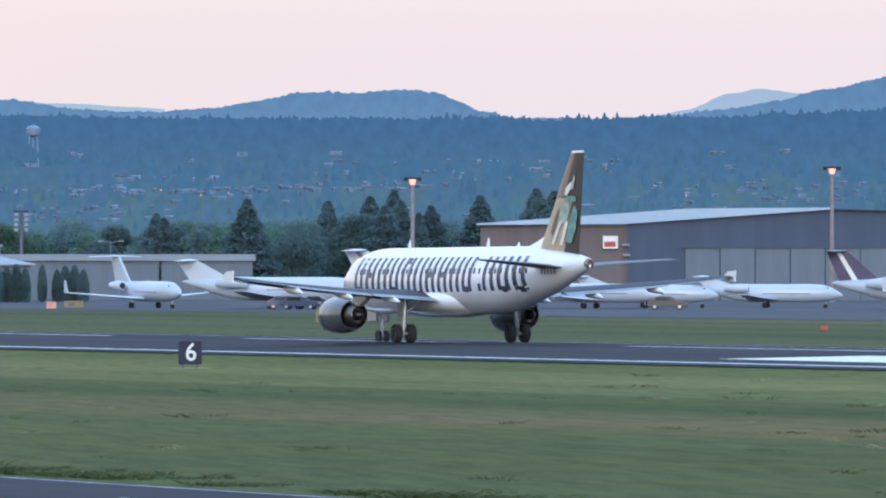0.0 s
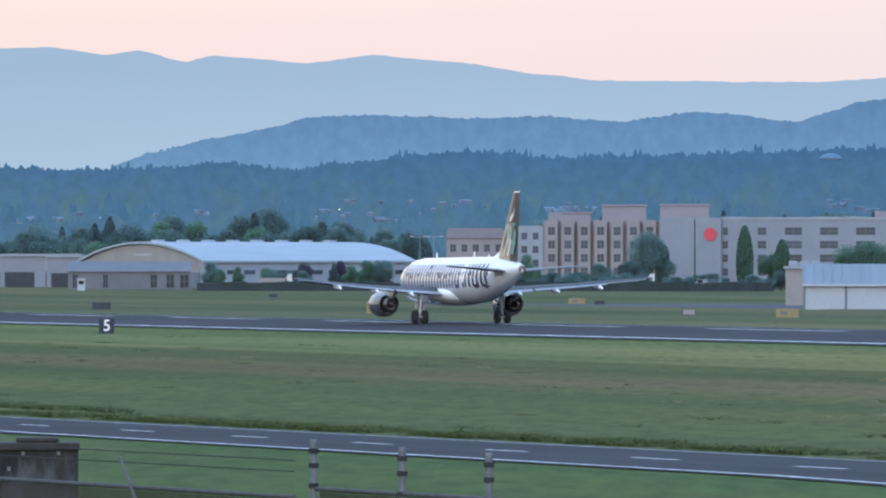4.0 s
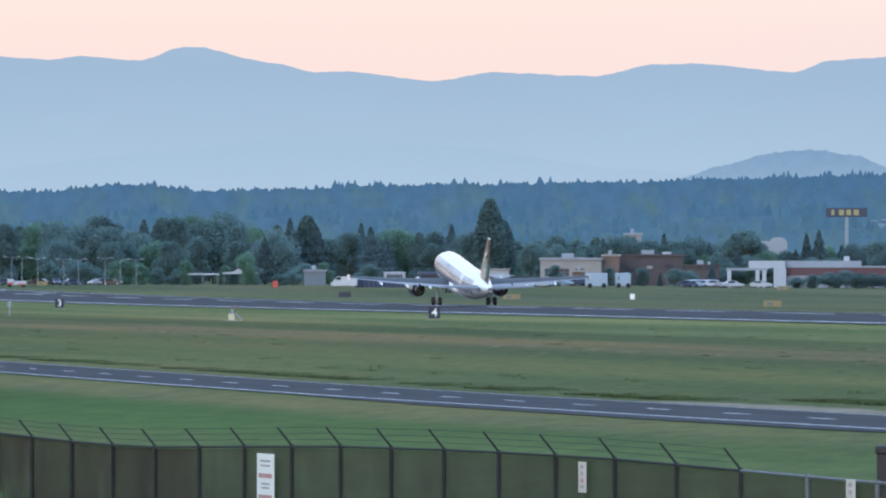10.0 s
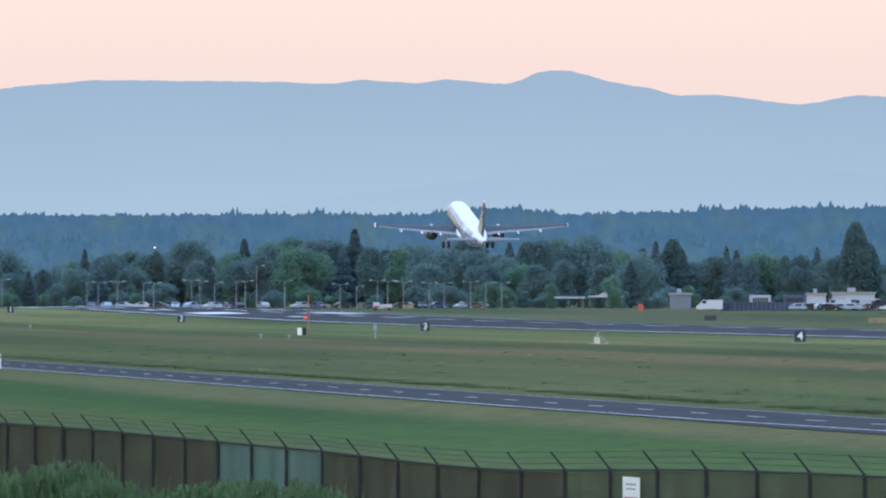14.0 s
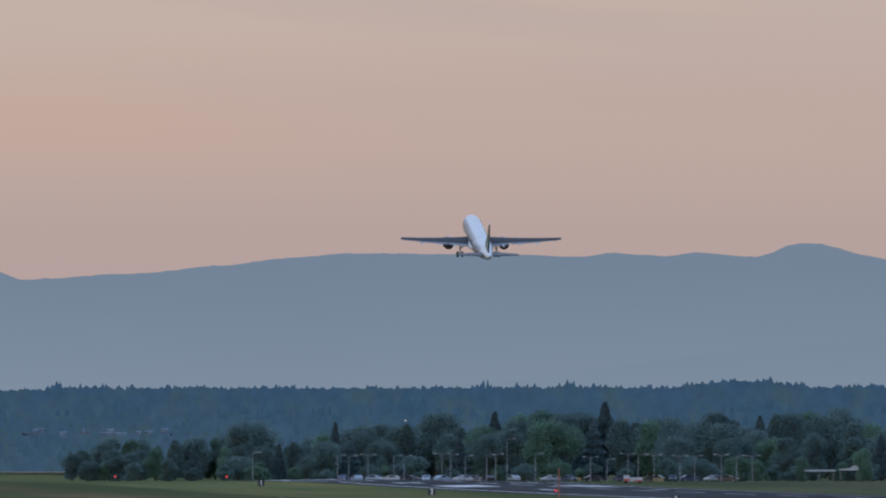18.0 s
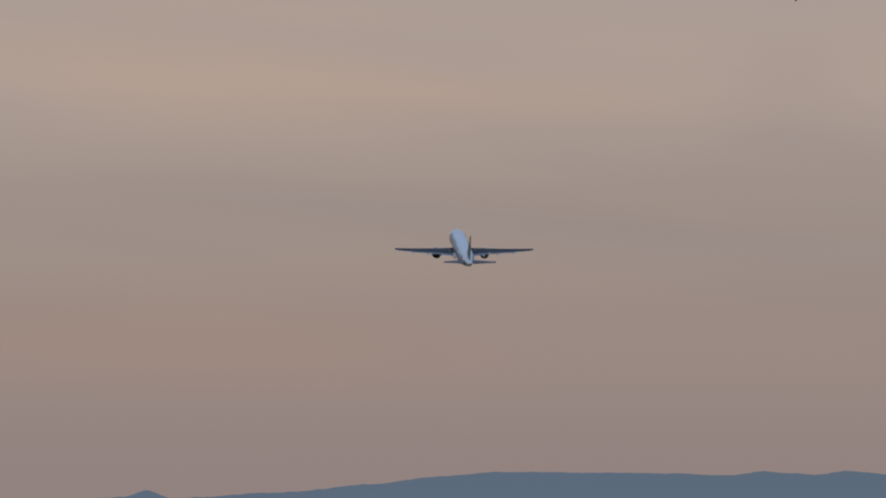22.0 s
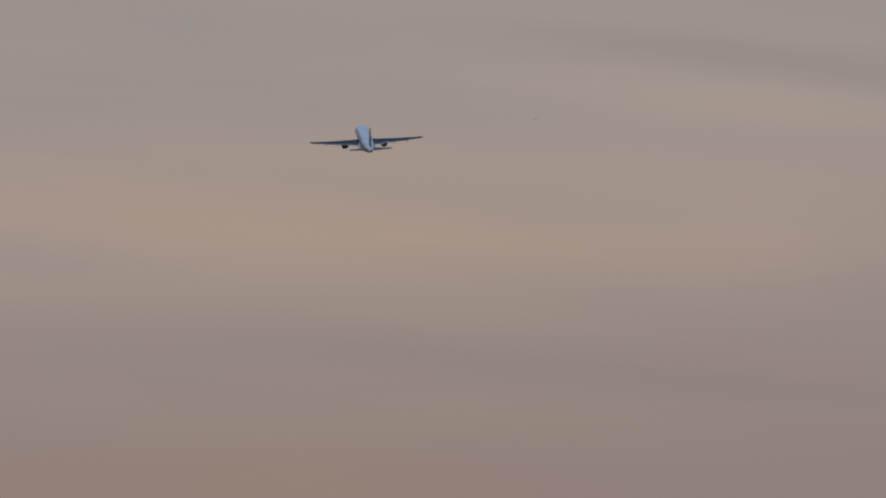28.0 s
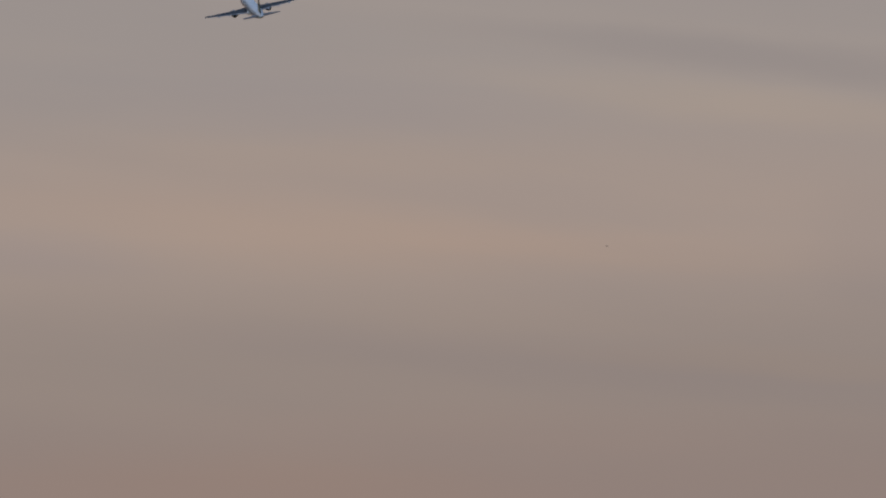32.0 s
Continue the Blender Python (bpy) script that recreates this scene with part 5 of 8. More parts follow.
def arch_hangar():
    d = 2040.0
    k = d * TICK
    h = thing("arched_hangar", "old hangar with a shallow arched pale metal roof", "hangar", at_place(1090, d, 1.0, turn=51))
    # local x runs along the long side, y along the gable
    L, W, eave, rise = 68.0, 32.0, 5.1, 3.8
    n = 14
    arc = [(W * i / n, eave + rise * (1 - (2 * i / n - 1) ** 2)) for i in range(n + 1)]
    bm = bmesh.new()
    rings(bm, [[(x, y, z) for y, z in [(0, -1.5), *arc, (W, -1.5)]] for x in (0, L)])
    part("wall", fixed(bm), M["pale_wall"], h)
    bm = bmesh.new()
    rings(bm, [[(x, y * 1.03 - 0.5, z + 0.04) for y, z in arc] + [(x, y * 1.03 - 0.5, z + 0.45) for y, z in reversed(arc)] for x in (-0.9, L + 0.9)])
    roof = part("roof", fixed(bm), M["pale_roof"], h, "pale arched metal roof", smooth=30)
    bm = bmesh.new()
    rings(bm, [[(x, y, z) for y, z in [(1, eave - 1.6), *[(min(max(a, 1), W - 1), b - 0.3) for a, b in arc[1:-1]], (W - 1, eave - 1.6)]] for x in (-0.16, -0.003)])
    part("gable_panel", fixed(bm), M["tan_wall"], h, "tan weathered gable cladding")
    for i in range(9):
        part("gable_light", B((-0.24, 3.0 + 3.1 * i, eave - 0.6, -0.165, 4.2 + 3.1 * i, eave - 0.35)), M["dark_opening"], h, "dark narrow clerestory opening")
    part("gable_vent", B((-0.26, W / 2 - 2.6, eave + 1.5, -0.165, W / 2 + 2.0, eave + 1.75)), M["white_wall"], h, "white louvre strip")
    for i in range(7):
        part("hangar_door", B((-0.4, 1.0 + 4.3 * i, -1.4, -0.1, 5.1 + 4.3 * i, eave - 1.9)), M["door_grey"], h)
    for i in range(8):
        x = 4 + 8 * i
        part("roof_vent", B((x, W / 2 - 1, eave + rise + 0.3, x + 2.2, W / 2 + 1, eave + rise + 0.85), bevel=0.1), M["pale_roof"], roof)
    for i in range(12):
        x = 2 + 5.5 * i
        part("window", B((x, -0.10, eave - 2.3, x + 3.4, -0.003, eave - 1.5)), M["pane"], h)
    for b0, b1, top in ((730, 810, 6.4), (812, 892, 6.2)):
        a = thing("hangar_annex", "low grey flat-roofed annex beside the arched hangar", "building", at_place((b0 + b1) / 2, 2060, 1.0), "annexes")
        w = (b1 - b0) * 2060 * TICK / 2
        part("wall", B((-w, 0, -1, w, 14, top)), M["grey_wall"], a)
        part("roof", B((-w - 0.3, -0.5, top + 0.003, w + 0.3, 14.3, top + 0.4)), M["pale_wall"], a)
        part("dark_door", B((-w * 0.8, -0.2, -1, w * 0.5, -0.003, top - 3.2)), M["dark_opening"], a, "dark doorway")
        for i in range(9):
            x = -w + 2 * w * (i + 0.5) / 9
            part("wall_rib", B((x - 0.1, -0.12, top - 3.1, x + 0.1, -0.003, top - 0.1)), M["grey_wall"], a)
    a = thing("hangar_annex", "low mauve-grey lean-to with dark openings before the arched gable", "building", at_place(958, 1994.0, 0.9), "annexes")
    k = 1994 * TICK
    top = EYE[2] - 14 * k - 0.9
    wins = [((q - 958) * k, (q - 958 + u) * k, 0.3, top - 0.5) for q, u in ((858, 9), (912, 8), (996, 11), (1024, 13), (1048, 15))]
    block(a, -108 * k, 109 * k, 0, 7, -1, top, "haze_wall", wins, "dark_opening")
    bm = bmesh.new()
    rings(bm, [[(x, -0.4, top + 0.003), (x, 7.2, top + 1.9), (x, 7.2, top + 2.1), (x, -0.4, top + 0.2)] for x in (-109 * k, 110 * k)])
    part("roof", fixed(bm), M["haze_wall"], a, "grey lean-to roof")
    t = thing("guard_booth", "small white guard booth with a dark window", "booth", at_place(873, 1950.0))
    part("cabin", B((-0.75, -0.6, -0.1, 0.75, 0.6, 2.3), bevel=0.04), M["white_wall"], t)
    part("window", B((-0.5, -0.63, 1.2, 0.5, -0.603, 1.9)), M["glass_dark"], t)
    part("roof", B((-0.95, -0.8, 2.303, 0.95, 0.8, 2.45)), M["grey_wall"], t)


arch_hangar()


def depot():
    d = 2150.0
    k = d * TICK
    h = thing("low_depot", "low white depot with a maroon band and an open canopy", "building", at_place(470, d, 1.8))
    X = lambda b: (b - 470) * k
    Z = lambda p: EYE[2] + p * k - 1.8
    part("wall", B((X(395), 0, -1, X(660), 18, Z(-14))), M["pale_wall"], h)
    part("maroon_band", B((X(394), -0.15, Z(-13.9), X(640), 18, Z(-0.2))), M["maroon"], h, "maroon painted band")
    part("roof", B((X(392), -0.4, Z(-0.1), X(642), 18.4, Z(3))), M["pale_wall"], h)
    part("parapet", B((X(360), 1, Z(3.1), X(527), 12, Z(12))), M["pale_wall"], h)
    part("canopy", B((X(288), -4, Z(-5), X(362), 10, Z(-1))), M["pale_wall"], h, "white flat canopy")
    part("canopy_block", B((X(328), -3.9, Z(-0.9), X(392), 8, Z(12))), M["white_wall"], h)
    for b in (290, 340, 352, 384):
        part("canopy_post", B((X(b), -4, -1, X(b + 7), -3, Z(-5.1))), M["white_wall"], h)
    part("end_pier", B((X(372), -4.2, -1, X(394), -1, Z(-1))), M["white_wall"], h)
    for b0, b1, p in ((430, 442, 20), (496, 506, 28), (400, 412, 14), (300, 312, 6), (318, 324, 6), (535, 556, 6), (606, 622, 5)):
        part("roof_unit", B((X(b0), 4, Z(2 if b0 > 327 else -0.9), X(b1), 7, Z(p - 8))), M["white_wall"], h)
    a = thing("grey_store", "grey corrugated store with a brick base", "building", at_place(790, 2120, 1.6))
    w = 85 * 2120 * TICK
    part("wall", B((-w, 0, 2.6, w, 16, 6.4)), M["pale_wall"], a)
    part("brick_base", B((-w, 0.05, -1, w, 15.9, 2.597)), M["umber_wall"], a)
    for i in range(20):
        x = -w + i * w / 10
        part("wall_rib", B((x, -0.12, 2.6, x + 0.25, -0.003, 6.4)), M["pale_wall"], a)


depot()


def pylon_sign():
    d = 2600.0
    k = d * TICK
    z0 = 2.0
    s = thing("pylon_sign", "tall store sign, blue panel with plain yellow shapes on a pole", "sign", at_place(501, d, z0))
    zc = EYE[2] + 97.5 * k - z0
    panel = part("panel", B((-36.5 * k, -0.4, zc - 8 * k, 36.5 * k, 0.4, zc + 8 * k), bevel=0.05), M["sign_blue"], s, "dark blue sign panel")
    for i, w in enumerate((5, 9.5, 8, 9.5)):
        x = (-27, -14, -0.5, 12)[i]
        part("yellow_shape", B((x * k, -0.5, zc - 5 * k, (x + w) * k, -0.405, zc + 5 * k)), M["sign_yellow"], panel, "plain yellow block")
    bm = bmesh.new()
    tube(bm, (0, 0, -2), (0, 0, zc - 8 * k), 0.55, 0.45, 12)
    part("pole", bm, M["pale_wall"], s)


pylon_sign()


def shops():
    rng = random.Random(11)
    spec = [(13, 108, 14, 10, "tan_wall"), (84, 30, 20, 9, "brick_wall"), (155, 114, 20, 12, "umber_wall"), (-134, 75, -5, 7, "white_wall"), (-200, 34, -7, 6, "white_wall"),
            (-440, 38, -7, 7, "door_grey"), (123, 30, 58, 8, "tan_wall"), (28, 24, -8, 4, "brick_wall"), (245, 60, 2, 8, "umber_wall")]
    for b, w, p, dep, m in spec:
        d = (2215 if p == -8 else 2240 + rng.random() * 40) + (260 if p > 40 else 0)
        k = d * TICK
        h = thing("shop", "small low commercial building with a flat roof", "building", at_place(b, d, 1.9), "roadside shops")
        top = EYE[2] + p * k - 1.9
        hw = w * k / 2
        wins = [(-hw + 1 + i * 3.4, -hw + 3 + i * 3.4, top * 0.35, top * 0.65) for i in range(int((2 * hw - 2) / 3.4))]
        block(h, -hw, hw, 0, dep, -1, top, m, wins if m not in ("umber_wall", "haze_wall") else ())
        part("roof", B((-hw - 0.3, -0.4, top + 0.003, hw + 0.3, dep + 0.3, top + 0.45)), M[{"tan_wall": "pale_wall", "haze_wall": "haze_wall", "umber_wall": "umber_wall", "door_grey": "grey_wall"}.get(m, "tan_wall")], h)
        part("roof_unit", B((-hw * 0.3, 2, top + 0.46, hw * 0.1, 4, top + 1.4), bevel=0.05), M["pale_wall"], h)
        if m == "umber_wall":
            for i in range(max(2, int(hw / 2.2))):
                x = -hw + 1.2 + i * 4.3 + rng.uniform(0, 1.2)
                if x + 2.4 > hw:
                    break
                z = rng.uniform(0.35, 0.62) * top
                part("shop_front", B((x, -0.12, z, x + rng.uniform(1.2, 2.4), -0.003, z + rng.uniform(0.5, 1.1))), M[rng.choice(("tan_wall", "pale_wall", "brick_wall", "dark_opening"))], h, "small panel of the shop front")
            part("roof_unit", B((hw * 0.35, 3, top + 0.46, hw * 0.62, 5, top + 1.0), bevel=0.05), M["white_wall"], h)
    # bright round-roofed store behind the depot
    d = 2900.0
    k = d * TICK
    h = thing("vaulted_store", "white store with a rounded roof among the trees", "building", at_place(380, d, 2.0))
    n = 10
    bm = bmesh.new()
    w = 16 * k
    zt = EYE[2] + 54 * k - 2
    rings(bm, [[(-w, y, -1), *[(w * math.sin(math.pi * (i / n - 0.5)), y, zt - 10 * k + 10 * k * math.cos(math.pi * (i / n - 0.5))) for i in range(n + 1)], (w, y, -1)] for y in (0, 12)])
    part("wall", fixed(bm), M["pale_wall"], h)
    part("side_wing", B((-44 * k, 1, -1, -w - 0.01, 10, zt - 7 * k)), M["pale_wall"], h)
    h2 = thing("vaulted_store", "small white round-roofed kiosk among the trees", "building", at_place(372, 2500.0, 2.0))
    bm = bmesh.new()
    w, zt = 3.0, EYE[2] + 32 * 2500 * TICK - 2
    rings(bm, [[(-w, y, -1), *[(w * math.sin(math.pi * (i / n - 0.5)), y, zt - 1 + 1 * math.cos(math.pi * (i / n - 0.5))) for i in range(n + 1)], (w, y, -1)] for y in (0, 6)])
    part("wall", fixed(bm), M["pale_wall"], h2)
    for b, p, d, w in ((-618, -4, 2300, 29), (-552, -2, 2290, 31)):
        k = d * TICK
        h = thing("bus_shelter", "long pale flat-roofed shelter on thin posts", "shelter", at_place(b - 20, d, 2.0), "shelters")
        hw, top = w * k, EYE[2] + (p - 14) * k - 2 + 0.6
        if b > -600:
            bm = bmesh.new()
            rings(bm, [[(-hw, y, top), (hw, y, top), (hw, y, top + 0.3), (hw * 0.5, y, top + 0.5), (0.2 * hw, y, top + 1.3), (-0.1 * hw, y, top + 1.3), (-hw * 0.4, y, top + 0.5), (-hw, y, top + 0.3)] for y in (0, 5)])
            part("roof", fixed(bm), M["white_wall"], h, "white roof with a low gable")
        else:
            part("roof", B((-hw, 0, top, hw, 5, top + 0.4), bevel=0.05), M["white_wall"], h)
        for x in (-hw + 0.4, 0, hw - 0.4):
            part("post", B((x - 0.12, 1, -0.5, x + 0.12, 1.24, top)), M["galv"], h)


shops()


def lot_wall():
    """Dark slatted wall along the front of the car lot."""
    w = thing("lot_wall", "dark slate-blue slatted wall before the car lot", "wall", at_place(-308, 2140))
    k = 2140 * TICK
    m = mat("lot_slat", (0.030, 0.045, 0.085), 0.85, spread=0.3, scale=0.3, fine=6)
    for i in range(15):
        x = (-60 + 8 * i) * k
        part("panel", B((x + 0.03, -0.06, 0.0, x + 8 * k - 0.03, 0.06, 1.85)), m, w)
        part("post", B((x - 0.06, -0.10, -0.3, x + 0.025, 0.10, 1.95)), M["galv"], w)


lot_wall()


def water_towers():
    d = 3600.0
    k = d * TICK
    s = thing("water_tower", "white water tower on legs on the wooded slope", "tower", at_place(3068, d, EYE[2] + 180 * k))
    hh = 52 * k
    bm = bmesh.new()
    rings(bm, [[(r * math.cos(a), r * math.sin(a), z) for a in (2 * math.pi * i / 20 for i in range(20))] for r, z in ((0.5, hh * 0.62), (2.2, hh * 0.68), (2.6, hh * 0.78), (2.6, hh * 0.92), (1.6, hh * 0.99), (0.2, hh * 1.04))])
    part("tank", bm, M["hazed_white"], s, smooth=40)
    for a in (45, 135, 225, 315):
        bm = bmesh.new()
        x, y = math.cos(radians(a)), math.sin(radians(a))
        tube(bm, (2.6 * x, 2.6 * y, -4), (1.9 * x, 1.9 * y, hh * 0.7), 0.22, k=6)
        part("leg", bm, M["hazed_white"], s)
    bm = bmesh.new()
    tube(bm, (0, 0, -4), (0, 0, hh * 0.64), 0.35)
    part("riser", bm, M["hazed_white"], s)
    s = thing("water_tank", "pale green domed water tank among hillside trees", "tank", at_place(2199, 3650, EYE[2] + 186 * 3650 * TICK))
    bm = bmesh.new()
    rings(bm, [[(r * math.cos(a), r * math.sin(a), z) for a in (2 * math.pi * i / 24 for i in range(24))] for r, z in ((0.3, -0.5), (3.9, -0.45), (4.1, 0.2), (3.5, 1.1), (2.4, 1.7), (1.2, 2.05), (0.2, 2.15))])
    # the tank's green is dulled and blued by painted haze
    part("tank", bm, mat("hazed_green", (0.085, 0.165, 0.235), 0.7, spread=0.1), s, smooth=40)


water_towers()


def hillside_houses():
    rng = random.Random(21)
    bm = bmesh.new()
    zones = [(2950, 4560, 70, 190, 55), (3150, 3480, 112, 124, 34), (3190, 3420, 136, 142, 12), (3480, 3760, 118, 134, 26), (3020, 3330, 62, 100, 34), (3560, 4100, 140, 172, 30), (4100, 4560, 96, 130, 30),
             (2990, 3260, 108, 122, 16), (2150, 2480, 92, 112, 16), (1150, 1800, 80, 112, 24), (1700, 1790, 94, 99, 7), (600, 1500, 75, 92, 22), (-2080, -1750, 52, 62, 22), (430, 620, 72, 82, 14)]
    for b0, b1, p0, p1, n in zones:
        for _ in range(n):
            b, p = b0 + (b1 - b0) * rng.random(), p0 + (p1 - p0) * rng.random() ** 1.3
            d = 3560 + 40 * rng.random() if p < 60 else 3640 + (p - 60) * 0.6
            x, y = spot(b, d)
            z = level(p, d)
            w, h = 0.7 + 1.9 * rng.random() ** 2, 0.25 + 0.4 * rng.random()
            m = pose(x, y, z, 0, 0, rng.uniform(-30, 30))
            box(bm, -w, -0.8, -0.6, w, 0.8, h, m)
            vs = [bm.verts.new(m @ Vector(q)) for q in ((-w - 0.2, -0.95, h), (w + 0.2, -0.95, h), (w + 0.2, 0.95, h), (-w - 0.2, 0.95, h), (-w - 0.2, 0, h + 0.4), (w + 0.2, 0, h + 0.4))]
            for f in ((0, 1, 5, 4), (2, 3, 4, 5), (0, 4, 3), (1, 2, 5)):
                bm.faces.new([vs[i] for i in f])
    # house walls take the slope's haze into their base colour
    m = mat("hazed_house", (0.118, 0.172, 0.235), 0.8, spread=0.6, scale=0.08)
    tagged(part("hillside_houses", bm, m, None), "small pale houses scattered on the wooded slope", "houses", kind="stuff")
    for b, p in ((3294, 118), (3364, 109), (3413, 114), (4223, 108), (3360, 20), (1330, 96), (3840, 15), (-1884, 68), (291, 84), (-1370, 76)):
        d = 3540.0
        s = thing("street_light", "small lit lamp far off on the slope", "light", at_place(b, d, level(p, d)), "far lights")
        bm = bmesh.new()
        tube(bm, (0, 0.2, -8), (0, 0.2, 0), 0.08, k=6)
        part("pole", bm, M["galv"], s)
        part("lamp", B((-0.22, -0.15, 0, 0.22, 0.15, 0.26), bevel=0.06), M["lamp_glow"] if b > 3000 else M["lamp_white"], s, "glowing lamp")


hillside_houses()

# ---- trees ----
# leaf and needle bases are blued: distance haze mixed into the foliage colour
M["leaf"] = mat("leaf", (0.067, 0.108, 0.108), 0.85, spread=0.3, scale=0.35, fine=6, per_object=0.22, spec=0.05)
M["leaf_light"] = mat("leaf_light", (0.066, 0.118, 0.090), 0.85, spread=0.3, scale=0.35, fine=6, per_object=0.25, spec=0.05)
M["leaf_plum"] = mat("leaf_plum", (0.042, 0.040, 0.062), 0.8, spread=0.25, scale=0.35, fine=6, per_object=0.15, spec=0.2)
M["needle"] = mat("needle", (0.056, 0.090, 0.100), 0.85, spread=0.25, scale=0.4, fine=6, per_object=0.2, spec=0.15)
def leafy(name):
    """Leaves send back about as much light as they let through."""
    m = M[name]
    n, l = m.node_tree.nodes, m.node_tree.links
    b = n["Principled BSDF"]
    t = n.new("ShaderNodeBsdfTranslucent")
    l.new(b.inputs["Base Color"].links[0].from_socket, t.inputs[0])
    mx = n.new("ShaderNodeAddShader")
    l.new(b.outputs[0], mx.inputs[0])
    l.new(t.outputs[0], mx.inputs[1])
    l.new(mx.outputs[0], n["Material Output"].inputs[0])


for _k in ("leaf", "leaf_light", "leaf_plum", "needle"):
    leafy(_k)
M["bark"] = mat("bark", (0.10, 0.08, 0.065), 0.9, spread=0.3, scale=1.0)


def leaf_card(verts, faces, rng, c, r):
    """A spray of leaves: one small bent blade."""
    q = Euler((rng.uniform(0, 6.3), rng.uniform(0, 6.3), rng.uniform(0, 6.3))).to_matrix()
    i0 = len(verts)
    for x, y, z in ((-1, -0.6, 0), (0.1, -0.9, 0.25), (1, 0.5, 0), (-0.2, 0.9, 0.25)):
        w = q @ Vector((x, y, z)) * (r * rng.uniform(0.75, 1.2))
        verts.append((c[0] + w.x, c[1] + w.y, c[2] + w.z))
    faces.extend([(i0, i0 + 1, i0 + 2), (i0, i0 + 2, i0 + 3)])


def mesh_of(name, verts, faces, material):
    me = bpy.data.meshes.new(name)
    me.from_pydata(verts, [], faces)
    me.materials.append(material)
    me.shade_smooth()
    return me


def broadleaf_meshes(seed, h, spread, leaf, n=13000):
    rng = random.Random(seed)
    verts, faces = [], []
    lobes = []
    for _ in range(11):
        a, r = rng.uniform(0, 6.28), rng.uniform(0.1, 0.62) * spread
        z = h * rng.uniform(0.16, 0.80)
        lobes.append((r * math.cos(a), r * math.sin(a), z, spread * rng.uniform(0.36, 0.58)))
    lobes.append((0, 0, h * 0.80, spread * 0.45))
    for _ in range(n):
        x, y, z, R = rng.choice(lobes)
        v = Vector((rng.gauss(0, 1), rng.gauss(0, 1), rng.gauss(0, 1))).normalized() * (R * rng.uniform(0.45, 1.06))
        leaf_card(verts, faces, rng, (x + v.x, y + v.y, max(0.4, min(z + v.z * 0.85, h))), rng.uniform(0.08, 0.19))
    crown = mesh_of("crown", verts, faces, leaf)
    bm = bmesh.new()
    tube(bm, (0, 0, -0.5), (0, 0, h * 0.32), 0.035 * h, 0.024 * h, 8)
    tube(bm, (0, 0, h * 0.32), (0.02 * h, 0, h * 0.62), 0.024 * h, 0.010 * h, 8)
    for x, y, z, R in lobes[:6]:
        tube(bm, (0, 0, h * rng.uniform(0.22, 0.36)), (x, y, z), 0.014 * h, 0.004 * h, 6)
    me = bpy.data.meshes.new("trunk")
    bm.to_mesh(me)
    bm.free()
    me.materials.append(M["bark"])
    return crown, me


def conifer_meshes(seed, h, spread, leaf, n=6500):
    rng = random.Random(seed)
    verts, faces = [], []
    for i in range(n):
        u = (i / n) ** 1.15
        z = h * (0.10 + 0.90 * u)
        R = spread * (1 - u) ** 0.85 * (0.85 + 0.15 * math.sin(u * 40 + seed)) + 0.10
        a = i * 2.4 + rng.uniform(-0.4, 0.4)
        r = R * math.sqrt(rng.uniform(0.05, 1.0))
        leaf_card(verts, faces, rng, (r * math.cos(a), r * math.sin(a), z - 0.15 * r), rng.uniform(0.08, 0.15) + 0.06 * (1 - u))
    crown = mesh_of("crown", verts, faces, leaf)
    bm = bmesh.new()
    tube(bm, (0, 0, -0.5), (0, 0, h * 0.97), 0.022 * h, 0.003 * h, 8)
    me = bpy.data.meshes.new("trunk")
    bm.to_mesh(me)
    bm.free()
    me.materials.append(M["bark"])
    return crown, me


def poplar_meshes(seed, h, spread, leaf, n=8000):
    rng = random.Random(seed)
    verts, faces = [], []
    for i in range(n):
        u = rng.random()
        z = h * (0.08 + 0.92 * u)
        R = spread * math.sin(math.pi * min(1, 0.18 + 0.80 * u) ** 0.9) ** 0.6
        a = rng.uniform(0, 6.28)
        r = R * math.sqrt(rng.uniform(0.3, 1.0))
        leaf_card(verts, faces, rng, (r * math.cos(a), r * math.sin(a), z), rng.uniform(0.08, 0.16))
    crown = mesh_of("crown", verts, faces, leaf)
    bm = bmesh.new()
    tube(bm, (0, 0, -0.5), (0, 0, h * 0.9), 0.02 * h, 0.004 * h, 8)
    me = bpy.data.meshes.new("trunk")
    bm.to_mesh(me)
    bm.free()
    me.materials.append(M["bark"])
    return crown, me


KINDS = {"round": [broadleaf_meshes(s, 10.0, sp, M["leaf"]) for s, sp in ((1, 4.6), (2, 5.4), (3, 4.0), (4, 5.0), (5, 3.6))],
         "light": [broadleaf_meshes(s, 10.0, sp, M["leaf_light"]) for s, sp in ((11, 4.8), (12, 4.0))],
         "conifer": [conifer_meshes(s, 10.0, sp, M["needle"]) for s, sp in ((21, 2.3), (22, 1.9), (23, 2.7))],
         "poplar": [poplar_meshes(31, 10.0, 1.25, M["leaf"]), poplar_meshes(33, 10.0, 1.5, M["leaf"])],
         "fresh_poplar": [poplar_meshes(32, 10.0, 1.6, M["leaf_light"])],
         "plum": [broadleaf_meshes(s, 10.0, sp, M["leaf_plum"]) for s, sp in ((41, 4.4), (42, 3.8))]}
LABEL = {"round": ("broadleaf_tree", "dark green broadleaf tree in full leaf", "tree"), "light": ("broadleaf_tree", "fresh light green broadleaf tree", "tree"),
         "conifer": ("conifer", "tall dark conifer among the trees", "tree"), "poplar": ("poplar", "tall narrow dark poplar", "tree"), "fresh_poplar": ("poplar", "narrow mid-green poplar before the hotel", "tree"), "plum": ("plum_tree", "dark purple-leaved ornamental tree", "tree")}


